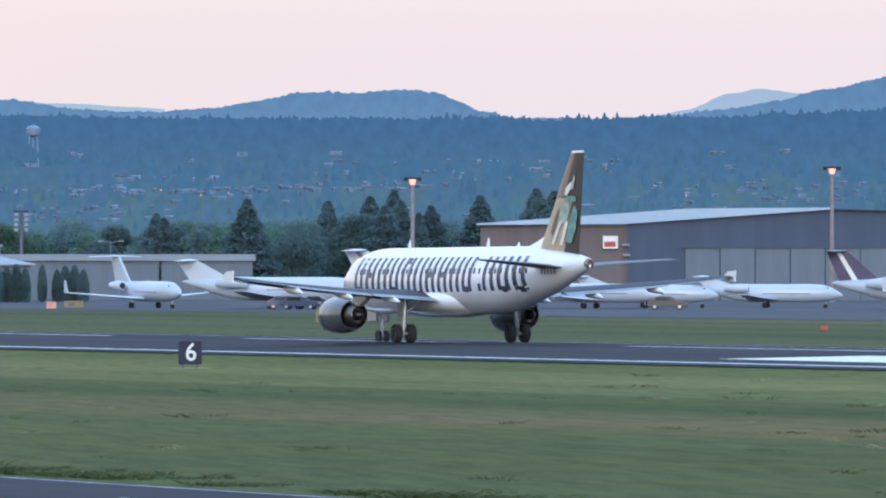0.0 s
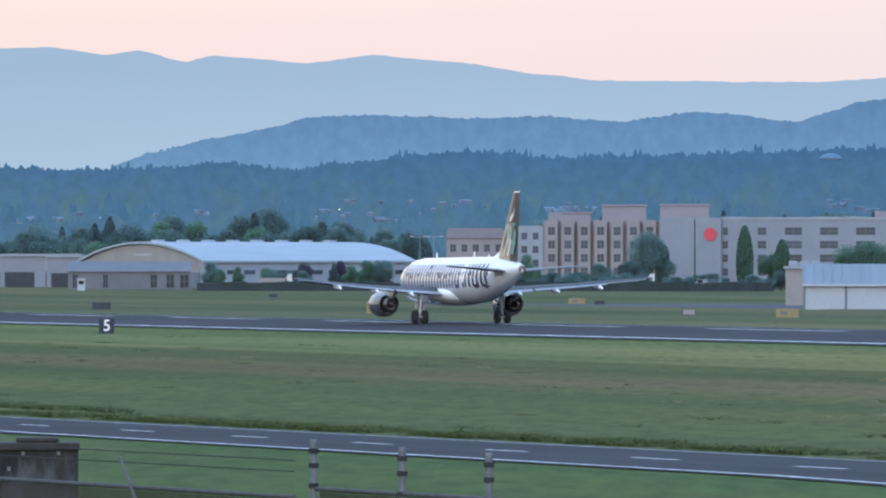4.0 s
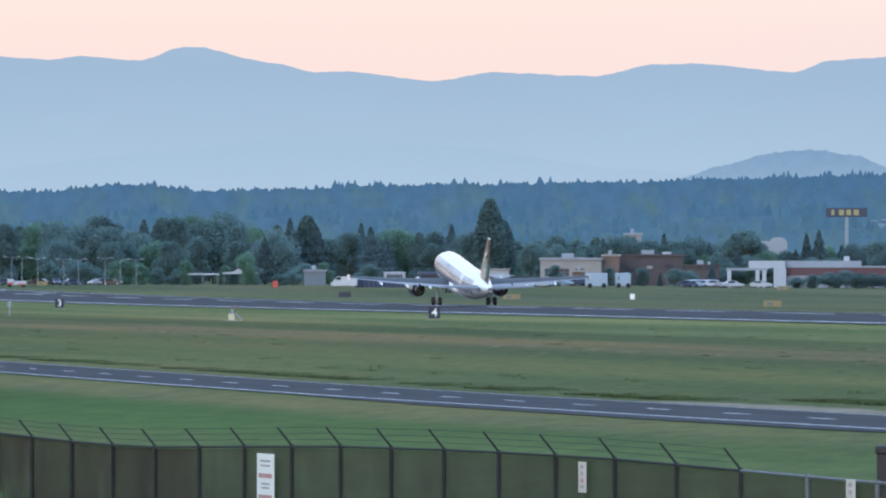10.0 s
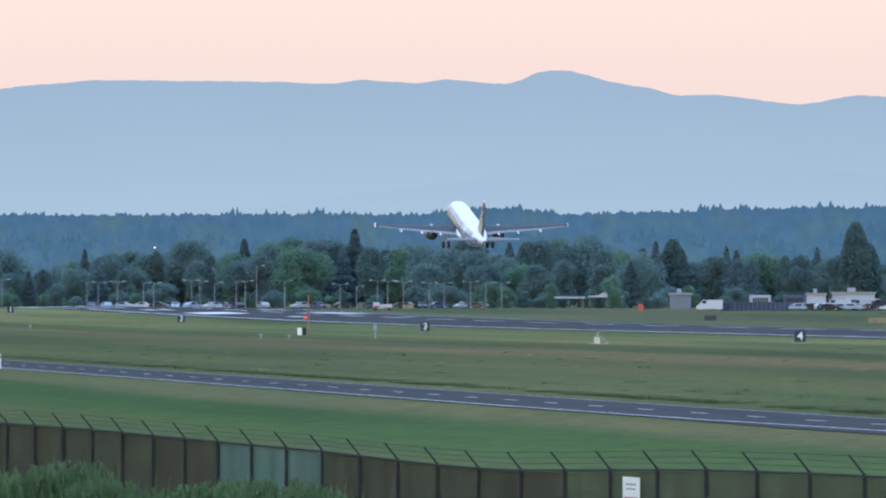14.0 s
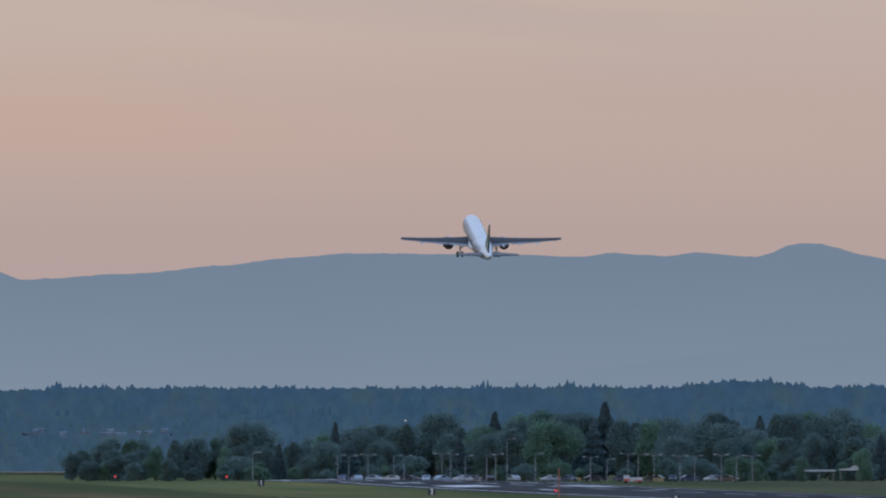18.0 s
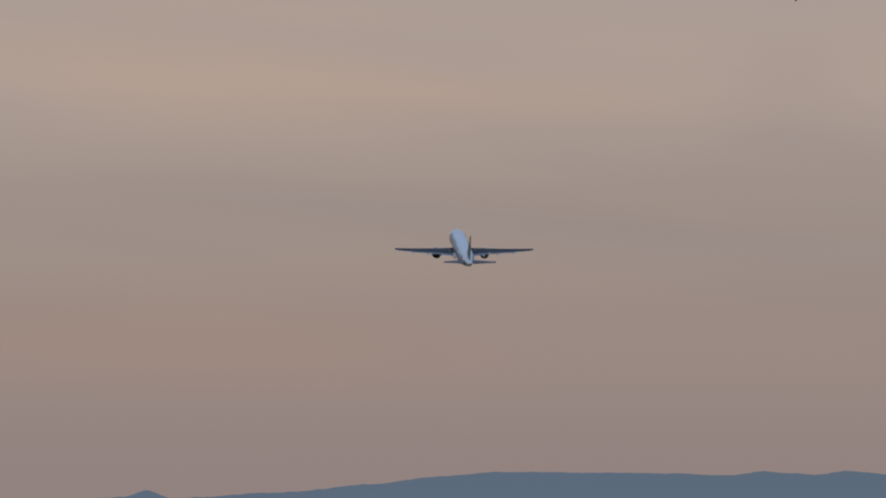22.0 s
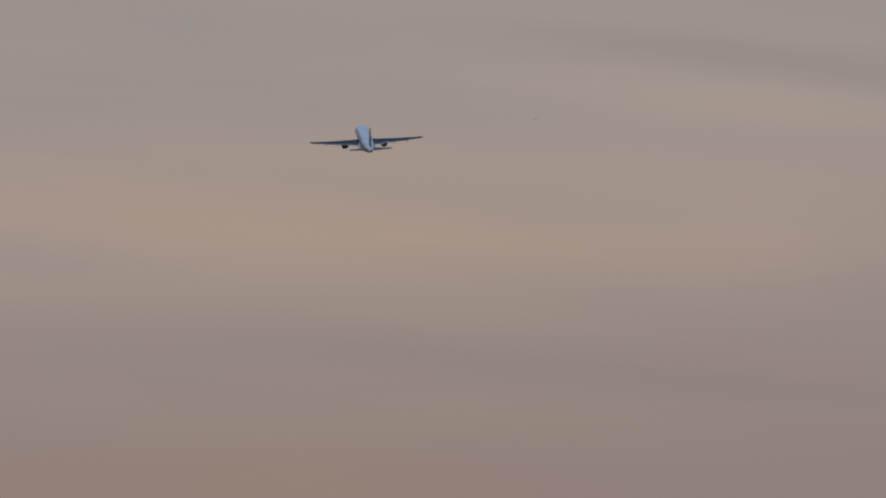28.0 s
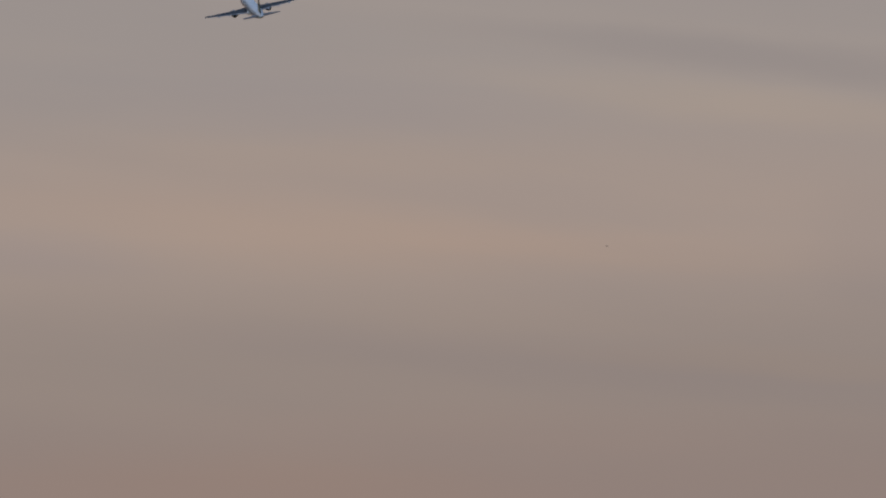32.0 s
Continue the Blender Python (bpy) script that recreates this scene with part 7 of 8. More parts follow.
def concrete_block():
    d = 215.0
    x, y = spot(711, d)
    k = d * TICK
    g = ground_z(x, y)
    top = level(-316, d) - g
    t = thing("concrete_vault", "weathered dark concrete vault with slabs on top in grass", "vault", pose(x, y, g, 0, 0, -math.degrees(BEAR + 711 * TICK)))
    def weathered(name, dark, pale, rusty, reach):
        """Blackened concrete, rust drifts, and lime that has washed out low down."""
        m = mat(name, dark, 0.9, spread=0.5, scale=1.6, fine=5, bump=0.4, stretch=(1, 1, 0.35))
        n, l = m.node_tree.nodes, m.node_tree.links
        base = n["Principled BSDF"].inputs["Base Color"]
        was = base.links[0].from_socket
        sep = n.new("ShaderNodeSeparateXYZ")
        l.new(n["Texture Coordinate"].outputs["Object"], sep.inputs[0])
        for col, scale, lo, hi, lift in ((rusty, 1.1, 0.56, 0.74, 0.10), (pale, 2.6, 0.50, 0.78, -reach)):
            z = n.new("ShaderNodeTexNoise")
            z.inputs["Scale"].default_value, z.inputs["Detail"].default_value, z.inputs["Roughness"].default_value = scale, 6, 0.7
            l.new(n["Mapping"].outputs[0], z.inputs[0])
            up = n.new("ShaderNodeMath")
            up.operation = "MULTIPLY_ADD"
            up.inputs[1].default_value = lift
            l.new(sep.outputs["Z"], up.inputs[0])
            l.new(z.outputs[0], up.inputs[2])
            r = n.new("ShaderNodeMapRange")
            off = 0.0 if lift > 0 else -reach * 0.9
            r.inputs[1].default_value, r.inputs[2].default_value, r.inputs[4].default_value = lo + off, hi + off, 0.9
            l.new(up.outputs[0], r.inputs[0])
            x = n.new("ShaderNodeMix")
            x.data_type = "RGBA"
            l.new(r.outputs[0], x.inputs[0])
            l.new(was, x.inputs[6])
            x.inputs[7].default_value = (*col, 1)
            was = x.outputs[2]
        l.new(was, base)
        return m

    m = weathered("stained_concrete", (0.028, 0.027, 0.028), (0.105, 0.116, 0.118), (0.060, 0.038, 0.030), 0.22)
    dk = mat("black_stain", (0.016, 0.016, 0.017), 0.9, spread=0.6, scale=2.0, other=(0.045, 0.040, 0.038))
    w = 157 * k
    bm = B((-w, 0, -0.4, -0.02, 1.8, top), bevel=0.03)
    part("left_half", bm, m, t)
    bm = B((-0.015, 0.04, -0.4, w, 1.8, top), bevel=0.03)
    part("right_half", bm, weathered("dark_concrete", (0.014, 0.014, 0.016), (0.085, 0.098, 0.108), (0.030, 0.024, 0.021), 0.26), t, "darker stained half")
    part("coping", B((-w - 0.03, -0.05, top - 0.16, w + 0.03, 1.85, top + 0.003), bevel=0.02), dk, t, "blackened coping")
    for x0, x1, h in ((-0.72, 0.02, 0.09), (0.30, 0.78, 0.10)):
        part("cover_slab", B((x0 * w, 0.1, top + 0.006, x1 * w, 1.6, top + 0.006 + h), bevel=0.03), dk, t, "dark cover slab")
    for xx, zz in ((0.36, 0.80), (0.76, 0.80), (-0.44, 0.78), (0.2, 0.55)):
        part("plate", B((xx * w, -0.03 if xx < 0 else 0.01, top * zz, xx * w + 0.07, 0.05, top * zz + 0.08)), M["galv"], t)


concrete_block()


def boundary_screen():
    """A long dark screened fence on the far side of the airfield."""
    f = thing("screen_fence", "long dark green screened fence before hotel and hangar", "fence")
    m = mat("dark_screen", (0.024, 0.036, 0.040), 0.9, spread=0.35, scale=0.25, fine=6, stretch=(1, 1, 0.3))
    pts = []
    b = 1078.0
    while b < 2118:
        x, y = spot(b, 1944.0)
        pts.append(Vector((x, y, ground_z(x, y))))
        b += 29.0
    for i, (a, c) in enumerate(zip(pts, pts[1:])):
        bm = bmesh.new()
        tube(bm, (a.x, a.y, a.z - 0.2), (a.x, a.y, a.z + 1.75), 0.05, k=6)
        part("post", bm, M["dark_steel"], f)
        top = 1.55 + 0.12 * (i * 7 % 3)
        bm = bmesh.new()
        rings(bm, [[(a.x, a.y + o, a.z - 0.1), (c.x, c.y + o, c.z - 0.1), (c.x, c.y + o, c.z + top), (a.x, a.y + o, a.z + top)] for o in (-0.09, -0.06)])
        part("panel", fixed(bm), m, f)


boundary_screen()


def no_parking_sign():
    d = 330.0
    b = -1836
    x, y = spot(b, d)
    k = d * TICK
    g = ground_z(x, y)
    t = thing("no_parking_sign", "white no-parking sign with a struck circle on a post", "sign", pose(x, y, g, 0, 0, -math.degrees(BEAR + b * TICK)))
    z1, z0 = level(-126, d) - g, level(-163, d) - g
    bm = bmesh.new()
    tube(bm, (0, 0.05, -0.3), (0, 0.05, z1), 0.03, k=8)
    part("post", bm, M["galv"], t)
    bd = part("board", B((-11 * k, -0.01, z1 - 21 * k, 11 * k, 0.01, z1)), M["sign_white"], t)
    part("lower_board", B((-11 * k, -0.01, z0, 11 * k, 0.01, z1 - 22.5 * k)), M["sign_white"], t)
    part("text_bar", B((-8 * k, -0.016, z0 + 5 * k, 8 * k, -0.0105, z0 + 7.5 * k)), M["reg_grey"], t, "line of unreadable text")
    bm = bmesh.new()
    zc = z1 - 10 * k
    r0, r1 = 6.6 * k, 8.6 * k
    n = 28
    for i in range(n):
        a0, a1 = 2 * math.pi * i / n, 2 * math.pi * (i + 1) / n
        bm.faces.new([bm.verts.new((r * math.cos(a), -0.014, zc + r * math.sin(a))) for r, a in ((r0, a0), (r1, a0), (r1, a1), (r0, a1))])
    part("ring", bm, M["reg_grey"], bd)
    part("slash", B((-7 * k, -0.018, -0.7 * k, 7 * k, -0.014, 0.7 * k), m=Matrix.Translation((0, 0, zc)) @ Matrix.Rotation(radians(-40), 4, "Y")), M["reg_grey"], bd)
    part("letter", B((-2.6 * k, -0.0135, zc - 4.5 * k, -1 * k, -0.0105, zc + 4.5 * k), (-0.99 * k, -0.0135, zc, 2.4 * k, -0.0105, zc + 4.5 * k)), M["reg_grey"], bd)


no_parking_sign()


def marker_posts():
    for b in (-1651, -1643):
        x, y = spot(b, 740.0)
        t = thing("marker_post", "white marker post beside the service road", "post", pose(x, y, ground_z(x, y)), "white road posts")
        bm = bmesh.new()
        tube(bm, (0, 0, -0.2), (0, 0, 1.05), 0.05, k=10)
        p = part("post", bm, M["sign_white"], t)
        bm = bmesh.new()
        tube(bm, (0, 0, 0.78), (0, 0, 0.92), 0.054, k=10)
        part("band", bm, M["galv"], p)


marker_posts()


def tuft_mesh(seed, n, h, r):
    rng = random.Random(seed)
    verts, faces = [], []
    for _ in range(n):
        a, q = rng.uniform(0, 6.28), r * math.sqrt(rng.random())
        x, y = q * math.cos(a), q * math.sin(a)
        hh = h * rng.uniform(0.5, 1.15)
        lean = Vector((rng.uniform(-1, 1), rng.uniform(-1, 1), 0)) * hh * 0.35
        w = Vector((math.cos(a + 1.6), math.sin(a + 1.6), 0)) * 0.014
        i = len(verts)
        base = Vector((x, y, -0.05))
        verts += [tuple(base - w), tuple(base + w), tuple(base + lean * 0.5 + w * 0.6 + Vector((0, 0, hh * 0.6))), tuple(base + lean + Vector((0, 0, hh)))]
        faces += [(i, i + 1, i + 2), (i, i + 2, i + 3)]
    return verts, faces


M["verge"] = mat("verge", (0.066, 0.090, 0.034), 0.85, spread=0.4, scale=0.5, fine=5, spec=0.15)


def grass_stuff():
    """Taller grass where the mower does not reach: along the far road edge, at the fence's foot, and in scattered clumps."""
    rng = random.Random(9)
    pat = [tuft_mesh(s, 30, 1.0, 0.5) for s in range(5)]
    groups = {"tall_grass": ([], [], M["verge"], "long uncut green grass beside the road"), "straw_grass": ([], [], None, "dry straw-coloured grass clumps")}

    def add(which, x, y, h, wide):
        v, f = pat[rng.randrange(5)]
        V, F = groups[which][0], groups[which][1]
        i0 = len(V)
        z = ground_z(x, y)
        a = rng.uniform(0, 6.28)
        c, s = math.cos(a) * wide, math.sin(a) * wide
        V.extend([(x + px * c - py * s, y + px * s + py * c, z + pz * h) for px, py, pz in v])
        F.extend([tuple(k + i0 for k in q) for q in f])

    for _ in range(7500):
        y = 120 + 760 * rng.random() ** 1.5
        gap = 362 < y < 414
        if noise.noise((y / 7.0, 4.2, 0)) < -0.10 and y > 200:
            continue
        x = ROAD_X + 6.0 + abs(rng.gauss(0, 1.4)) + (5 if gap else 0)
        add("tall_grass", x, y, rng.uniform(0.07, 0.25) * lerp(y, [(200, 0.5), (330, 0.85), (420, 0.6), (520, 0.32)]), rng.uniform(0.7, 1.5))
    for _ in range(450):
        y = 130 + 900 * rng.random() ** 1.4
        x = rng.uniform(84, 214)
        add("tall_grass" if rng.random() < 0.75 else "straw_grass", x, y, rng.uniform(0.06, 0.18), rng.uniform(0.6, 1.8))
    for _ in range(500):
        s = rng.uniform(105, 260)
        p = fence_at(s, rng.uniform(-0.8, 0.8))
        add("tall_grass", p.x, p.y, rng.uniform(0.3, 0.7), 1.0)
    for name, (V, F, m, lab) in groups.items():
        if m is None:
            m = mat("straw", (0.24, 0.20, 0.11), 0.9, spread=0.35, scale=0.4)
        tagged(new(name, mesh_of(name, V, F, m)), lab, "grass", kind="stuff")


M["weed"] = mat("weed", (0.045, 0.075, 0.032), 0.8, spread=0.45, scale=0.8, fine=5, per_object=0.2, spec=0.2)
leafy("weed")
grass_stuff()


def weeds():
    rng = random.Random(31)
    meshes = []
    for k in range(3):
        v, f = tuft_mesh(60 + k, 160, 0.95, 0.95)
        v2, f2 = [], []
        r2 = random.Random(k)
        for _ in range(3200):
            a, q = r2.uniform(0, 6.28), 1.0 * math.sqrt(r2.random())
            leaf_card(v2, f2, r2, (q * math.cos(a), q * math.sin(a), r2.uniform(0.1, 1.0) * (1 - 0.45 * q * q)), r2.uniform(0.025, 0.055))
        meshes.append((mesh_of("stems", v, f, M["weed"]), mesh_of("leaves", v2, f2, M["weed"])))
    for b, d, low in ((-1490, 150, 1.95), (-1470, 148, 1.8), (-1430, 152, 1.6), (-1395, 155, 1.45), (-1350, 156, 1.35), (-1300, 158, 1.45), (-1262, 158, 1.5), (-1225, 160, 1.5), (-1190, 160, 1.45), (-1150, 160, 1.4),
                    (-1105, 161, 1.45), (-1078, 162, 1.35), (-1530, 150, 2.0), (-1590, 150, 1.9), (-1650, 152, 1.8)):
        h = low + 0.78
        x, y = spot(b, d)
        t = thing("bush", "leafy green weeds growing before the fence", "bush", Matrix.Translation((x, y, ground_z(x, y) - 0.05)), "weeds before the fence")
        stems, leaves = rng.choice(meshes)
        a = rng.uniform(0, 6)
        for nm, me in (("undergrowth", stems), ("foliage", leaves)):
            o = new(nm, me)
            o.parent = t
            o.matrix_basis = Matrix.Rotation(a, 4, "Z") @ Matrix.Diagonal((1, 1, h, 1))


weeds()

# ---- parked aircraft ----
# white jet paint, lowered and blued to carry the haze over the apron
M["hazed_jet_white"] = mat("hazed_jet_white", (0.47, 0.535, 0.60), 0.3, spread=0.05, scale=0.4, coat=0.3)
M["jet_grey"] = mat("jet_grey", (0.35, 0.38, 0.42), 0.45, spread=0.12, scale=0.6)
M["jet_stripe"] = mat("jet_stripe", (0.12, 0.13, 0.20), 0.4, spread=0.15)
M["purple"] = mat("purple", (0.045, 0.035, 0.09), 0.4, spread=0.2, scale=0.6)


def business_jet(m, length=18.0, label="white business jet with a T-tail parked on the apron", body="hazed_jet_white", tail="hazed_jet_white", winglet=True, stripe=False, fin_h=3.0):
    """Nose to local -x ... built nose to +y; wheels on z = 0."""
    j = thing("business_jet", label, "airplane", m, "parked business jets")
    L, R = length, length * 0.062
    zc = R * 1.65
    st = [(0.0, 0.06, -0.25), (0.03, 0.38, -0.18), (0.08, 0.70, -0.08), (0.14, 0.93, 0.0), (0.2, 1.0, 0.0), (0.62, 1.0, 0.0), (0.75, 0.88, 0.10), (0.88, 0.50, 0.36), (0.97, 0.20, 0.58), (1.0, 0.05, 0.62)]
    bm = bmesh.new()
    k = 24
    rings(bm, [[(R * r * math.cos(a), L * (0.5 - u), zc + R * dz + R * r * math.sin(a)) for a in (2 * math.pi * i / k for i in range(k))] for u, r, dz in st])
    fus = part("fuselage", fixed(bm), M[body], j, smooth=50)
    for side in (-1, 1):
        bm = bmesh.new()
        sp = L * 0.47
        rings(bm, [airfoil(c * L, 0.12, le * L, side * x, z) for x, c, le, z in ((R * 0.5, 0.20, 0.06, zc - R * 0.75), (sp * 0.5, 0.13, -0.03, zc - R * 0.5), (sp, 0.06, -0.12, zc - R * 0.15))])
        w = part("wing", fixed(bm), M["jet_grey" if not winglet else body], j, smooth=40)
        if winglet:
            bm = bmesh.new()
            rings(bm, [[(side * (sp + o), le * L, z) for le, z in ((-0.125, zc - R * 0.12), (-0.16, zc + R * 1.1), (-0.185, zc + R * 1.1), (-0.18, zc - R * 0.12))] for o in (0.0, 0.06)])
            part("winglet", fixed(bm), M[body], w)
        bm = bmesh.new()
        lathe(bm, [(-0.14 * L, R * 0.36, 0), (-0.15 * L, R * 0.46, 0), (-0.22 * L, R * 0.50, 0), (-0.30 * L, R * 0.36, 0), (-0.31 * L, R * 0.26, 0)], 18, pose(side * R * 1.65, 0, zc + R * 0.55))
        e = part("engine", fixed(bm), M[body], j, smooth=40)
        bm = bmesh.new()
        lathe(bm, [(-0.141 * L, R * 0.34, 0), (-0.139 * L, R * 0.30, 0), (-0.139 * L, R * 0.05, 0)], 18, pose(side * R * 1.65, 0, zc + R * 0.55))
        part("intake", fixed(bm), M["black"], e)
        part("pylon", B((min(side * R * 0.7, side * R * 1.3), -0.27 * L, zc + R * 0.45, max(side * R * 0.7, side * R * 1.3), -0.18 * L, zc + R * 0.65)), M[body], e)
        bm = bmesh.new()
        rings(bm, [airfoil(c * L, 0.10, le * L, side * x, z) for x, c, le, z in ((0.02, 0.11, -0.42, zc + R * (fin_h + 0.05)), (L * 0.17, 0.06, -0.47, zc + R * fin_h))])
        part("tailplane", fixed(bm), M[tail if tail != "purple" else "purple"], j, smooth=40)
        bm = bmesh.new()
        tube(bm, (side * L * 0.09, -0.03 * L, 0.3), (side * L * 0.08, -0.03 * L, zc - R * 0.6), 0.08, k=8)
        leg = part("main_gear", bm, M["gear_metal"], j)
        bm = bmesh.new()
        tube(bm, (side * L * 0.09 - 0.2, -0.03 * L, 0.33), (side * L * 0.09 + 0.2, -0.03 * L, 0.33), 0.33, k=16)
        part("tyre", bm, M["tyre"], leg)
    bm = bmesh.new()
    tube(bm, (0, 0.38 * L, 0.2), (0, 0.38 * L, zc - R * 0.6), 0.06, k=8)
    leg = part("nose_gear", bm, M["gear_metal"], j)
    bm = bmesh.new()
    tube(bm, (-0.15, 0.38 * L, 0.24), (0.15, 0.38 * L, 0.24), 0.24, k=14)
    part("tyre", bm, M["tyre"], leg)
    bm = bmesh.new()
    rings(bm, [[(o, le * L, z) for le, z in ((-0.24, zc + R * 0.8), (-0.415, zc + R * fin_h), (-0.53, zc + R * (fin_h + 0.05)), (-0.46, zc + R * 0.75))] for o in (-0.11, 0.11)])
    fin = part("fin", fixed(bm), M[tail], j)
    if stripe:
        bm = bmesh.new()
        for o in (-0.118, 0.118):
            bm.faces.new([bm.verts.new((o, le * L, z)) for le, z in ((-0.36, zc + R * 0.8), (-0.45, zc + R * (fin_h - 0.1)), (-0.475, zc + R * (fin_h - 0.1)), (-0.39, zc + R * 0.8))])
        part("fin_stripe", bm, M["sign_white" if tail == "purple" else "jet_stripe"], fin, "slanting painted stripe")
    part("windscreen", B((-R * 0.55, 0.385 * L, zc + R * 0.30, R * 0.55, 0.405 * L, zc + R * 0.62), bevel=0.05), M["glass_dark"], fus)
    part("cheat_line", B((-R * 1.004, -0.05 * L, zc - R * 0.10, R * 1.004, 0.28 * L, zc - R * 0.02)), M["jet_stripe"], fus, "thin dark stripe")
    return j


def park(b, d, nose, **kw):
    """nose: degrees the nose points to the right of straight away."""
    x, y = spot(b, d)
    return business_jet(pose(x, y, ground_z(x, y) + 0.03, 0, 0, -math.degrees(BEAR + b * TICK) - nose), **kw)


park(3269, 1150, 156, length=18.5, label="white business jet with winglets parked facing the runway", fin_h=3.4)
park(3500, 1135, 97, length=21.5, label="white business jet with a tall T-tail parked side-on", winglet=False, fin_h=2.35)
park(3815, 1150, 95, length=24.0, label="white business jet with a striped T-tail parked side-on", stripe=True, fin_h=2.7)
park(4060, 1140, 118, length=17.0, label="white business jet parked nose to the runway")
park(4157, 1150, 96, length=16.0, label="white business jet parked near the big hangar", winglet=False, fin_h=1.9)
park(4372, 1150, 95, length=16.5, label="white light jet parked before the hangar doors", winglet=False, fin_h=1.8)
park(4648, 1120, 96, length=21.0, label="purple and white T-tailed aircraft parked by the hangar", tail="purple", stripe=True, fin_h=3.25)
park(2893, 1240, 165, length=11.0, label="small white business jet parked facing the runway")


M["pinkish_mast"] = mat("pinkish_mast", (0.25, 0.215, 0.22), 0.7, spread=0.25, scale=0.4)
# ---- masts, lamps and airfield lights ----


def apron_mast(b, d, top_p, warm, label):
    x, y = spot(b, d)
    g = ground_z(x, y)
    t = thing("floodlight_mast", label, "lamp", pose(x, y, g, 0, 0, -math.degrees(BEAR + b * TICK)), "apron lamp masts")
    h = level(top_p, d) - g
    bm = bmesh.new()
    tube(bm, (0, 0, -0.3), (0, 0, h - 0.4), 0.34, 0.20, 12)
    part("pole", bm, M["pinkish_mast"] if warm else M["galv"], t)
    head = part("head", B((-1.1, -0.5, h - 0.2, 1.1, 0.5, h), bevel=0.04), M["dark_steel"], t)
    if warm:
        bm = bmesh.new()
        tube(bm, (0, -0.1, h - 0.95), (0, -0.1, h - 0.25), 0.30, 0.46, 12)
        part("lit_lamp", bm, M["lamp_glow"], head, "glowing orange lamp")
        for sx in (-1, 1):
            part("lamp_arm", B((sx * 0.9 - 0.25, -0.6, h - 0.45, sx * 0.9 + 0.25, -0.1, h - 0.22)), M["dark_steel"], head)
    else:
        for i in range(4):
            for sx in (-1, 1):
                part("floodlight", B((sx * 0.75 - 0.3, -0.7, h - 0.8 - i * 0.75, sx * 0.75 + 0.3, -0.3, h - 0.35 - i * 0.75), bevel=0.04), M["pale_wall"], head)


apron_mast(3739, 1300, 141, True, "tall reddish apron mast with a glowing orange lamp")
apron_mast(4481, 1300, 160, True, "tall reddish apron mast with a glowing orange lamp")
apron_mast(3047, 1500, 82, False, "tall grey mast with stacked floodlights")


def double_lamp(b, d, p, n=2, lit=False):
    x, y = spot(b, d)
    g = ground_z(x, y)
    t = thing("street_lamp", "slim grey car-park lamp post with arms", "lamp", pose(x, y, g, 0, 0, -math.degrees(BEAR + b * TICK)), "car park lamps")
    h = level(p, d) - g
    bm = bmesh.new()
    tube(bm, (0, 0, -0.2), (0, 0, h), 0.10, 0.06, 8)
    part("pole", bm, M["grey_wall"], t)
    for s in ((-1, 1) if n == 2 else (1,)):
        bm = bmesh.new()
        tube(bm, (0, 0, h - 0.1), (s * 1.2, 0, h + 0.12), 0.06, 0.05, 6)
        part("arm", bm, M["grey_wall"], t)
        part("lamp_head", B((s * 1.5 - 0.38, -0.2, h + 0.04, s * 1.5 + 0.38, 0.2, h + 0.20), bevel=0.04), M["white_wall"], t)


for b, p, n in ((-1436, 16, 2), (-1390, 14, 1), (-1372, 14, 1), (-1305, 18, 2), (-1290, 16, 1), (-1264, 14, 1), (-1226, 16, 1), (-1210, 17, 1), (-1190, 44, 1), (-1140, 18, 1), (-1042, 12, 2), (-1013, 8, 1),
                (-976, 18, 2), (-958, 17, 1), (-930, 16, 2), (-884, 14, 2), (-858, 14, 1), (-811, 16, 2), (-784, 14, 1), (-756, 14, 2), (-1470, 14, 1), (-1490, 15, 1), (-1640, 20, 1)):
    double_lamp(b, 2260, p, n)
for b, p in ((1472, 48), (1496, 48), (3205, 27)):
    double_lamp(b, 1900 if b < 2000 else 1500, p, 2, b > 3000)


def box_thing(name, label, cat, b, d, w, h, mtl, lift=0.0, group="", extra=None, depth=0.5):
    x, y = spot(b, d)
    t = thing(name, label, cat, pose(x, y, ground_z(x, y) + lift, 0, 0, -math.degrees(BEAR + b * TICK)), group)
    part("panel", B((-w / 2, -depth / 2, 0.15, w / 2, depth / 2, h), bevel=0.03), M[mtl], t)
    for s in (-0.35, 0.35):
        part("leg", B((s * w - 0.04, -0.05, -0.2, s * w + 0.04, 0.05, 0.148)), M["galv"], t)
    if extra:
        part("mark", B((-w * 0.3, -depth / 2 - 0.02, h * 0.42, w * 0.0, -depth / 2 - 0.003, h * 0.74)), M[extra], t)
    return t


def dist(x_line, b):
    return min(2330, x_line / math.sin(BEAR + b * TICK))


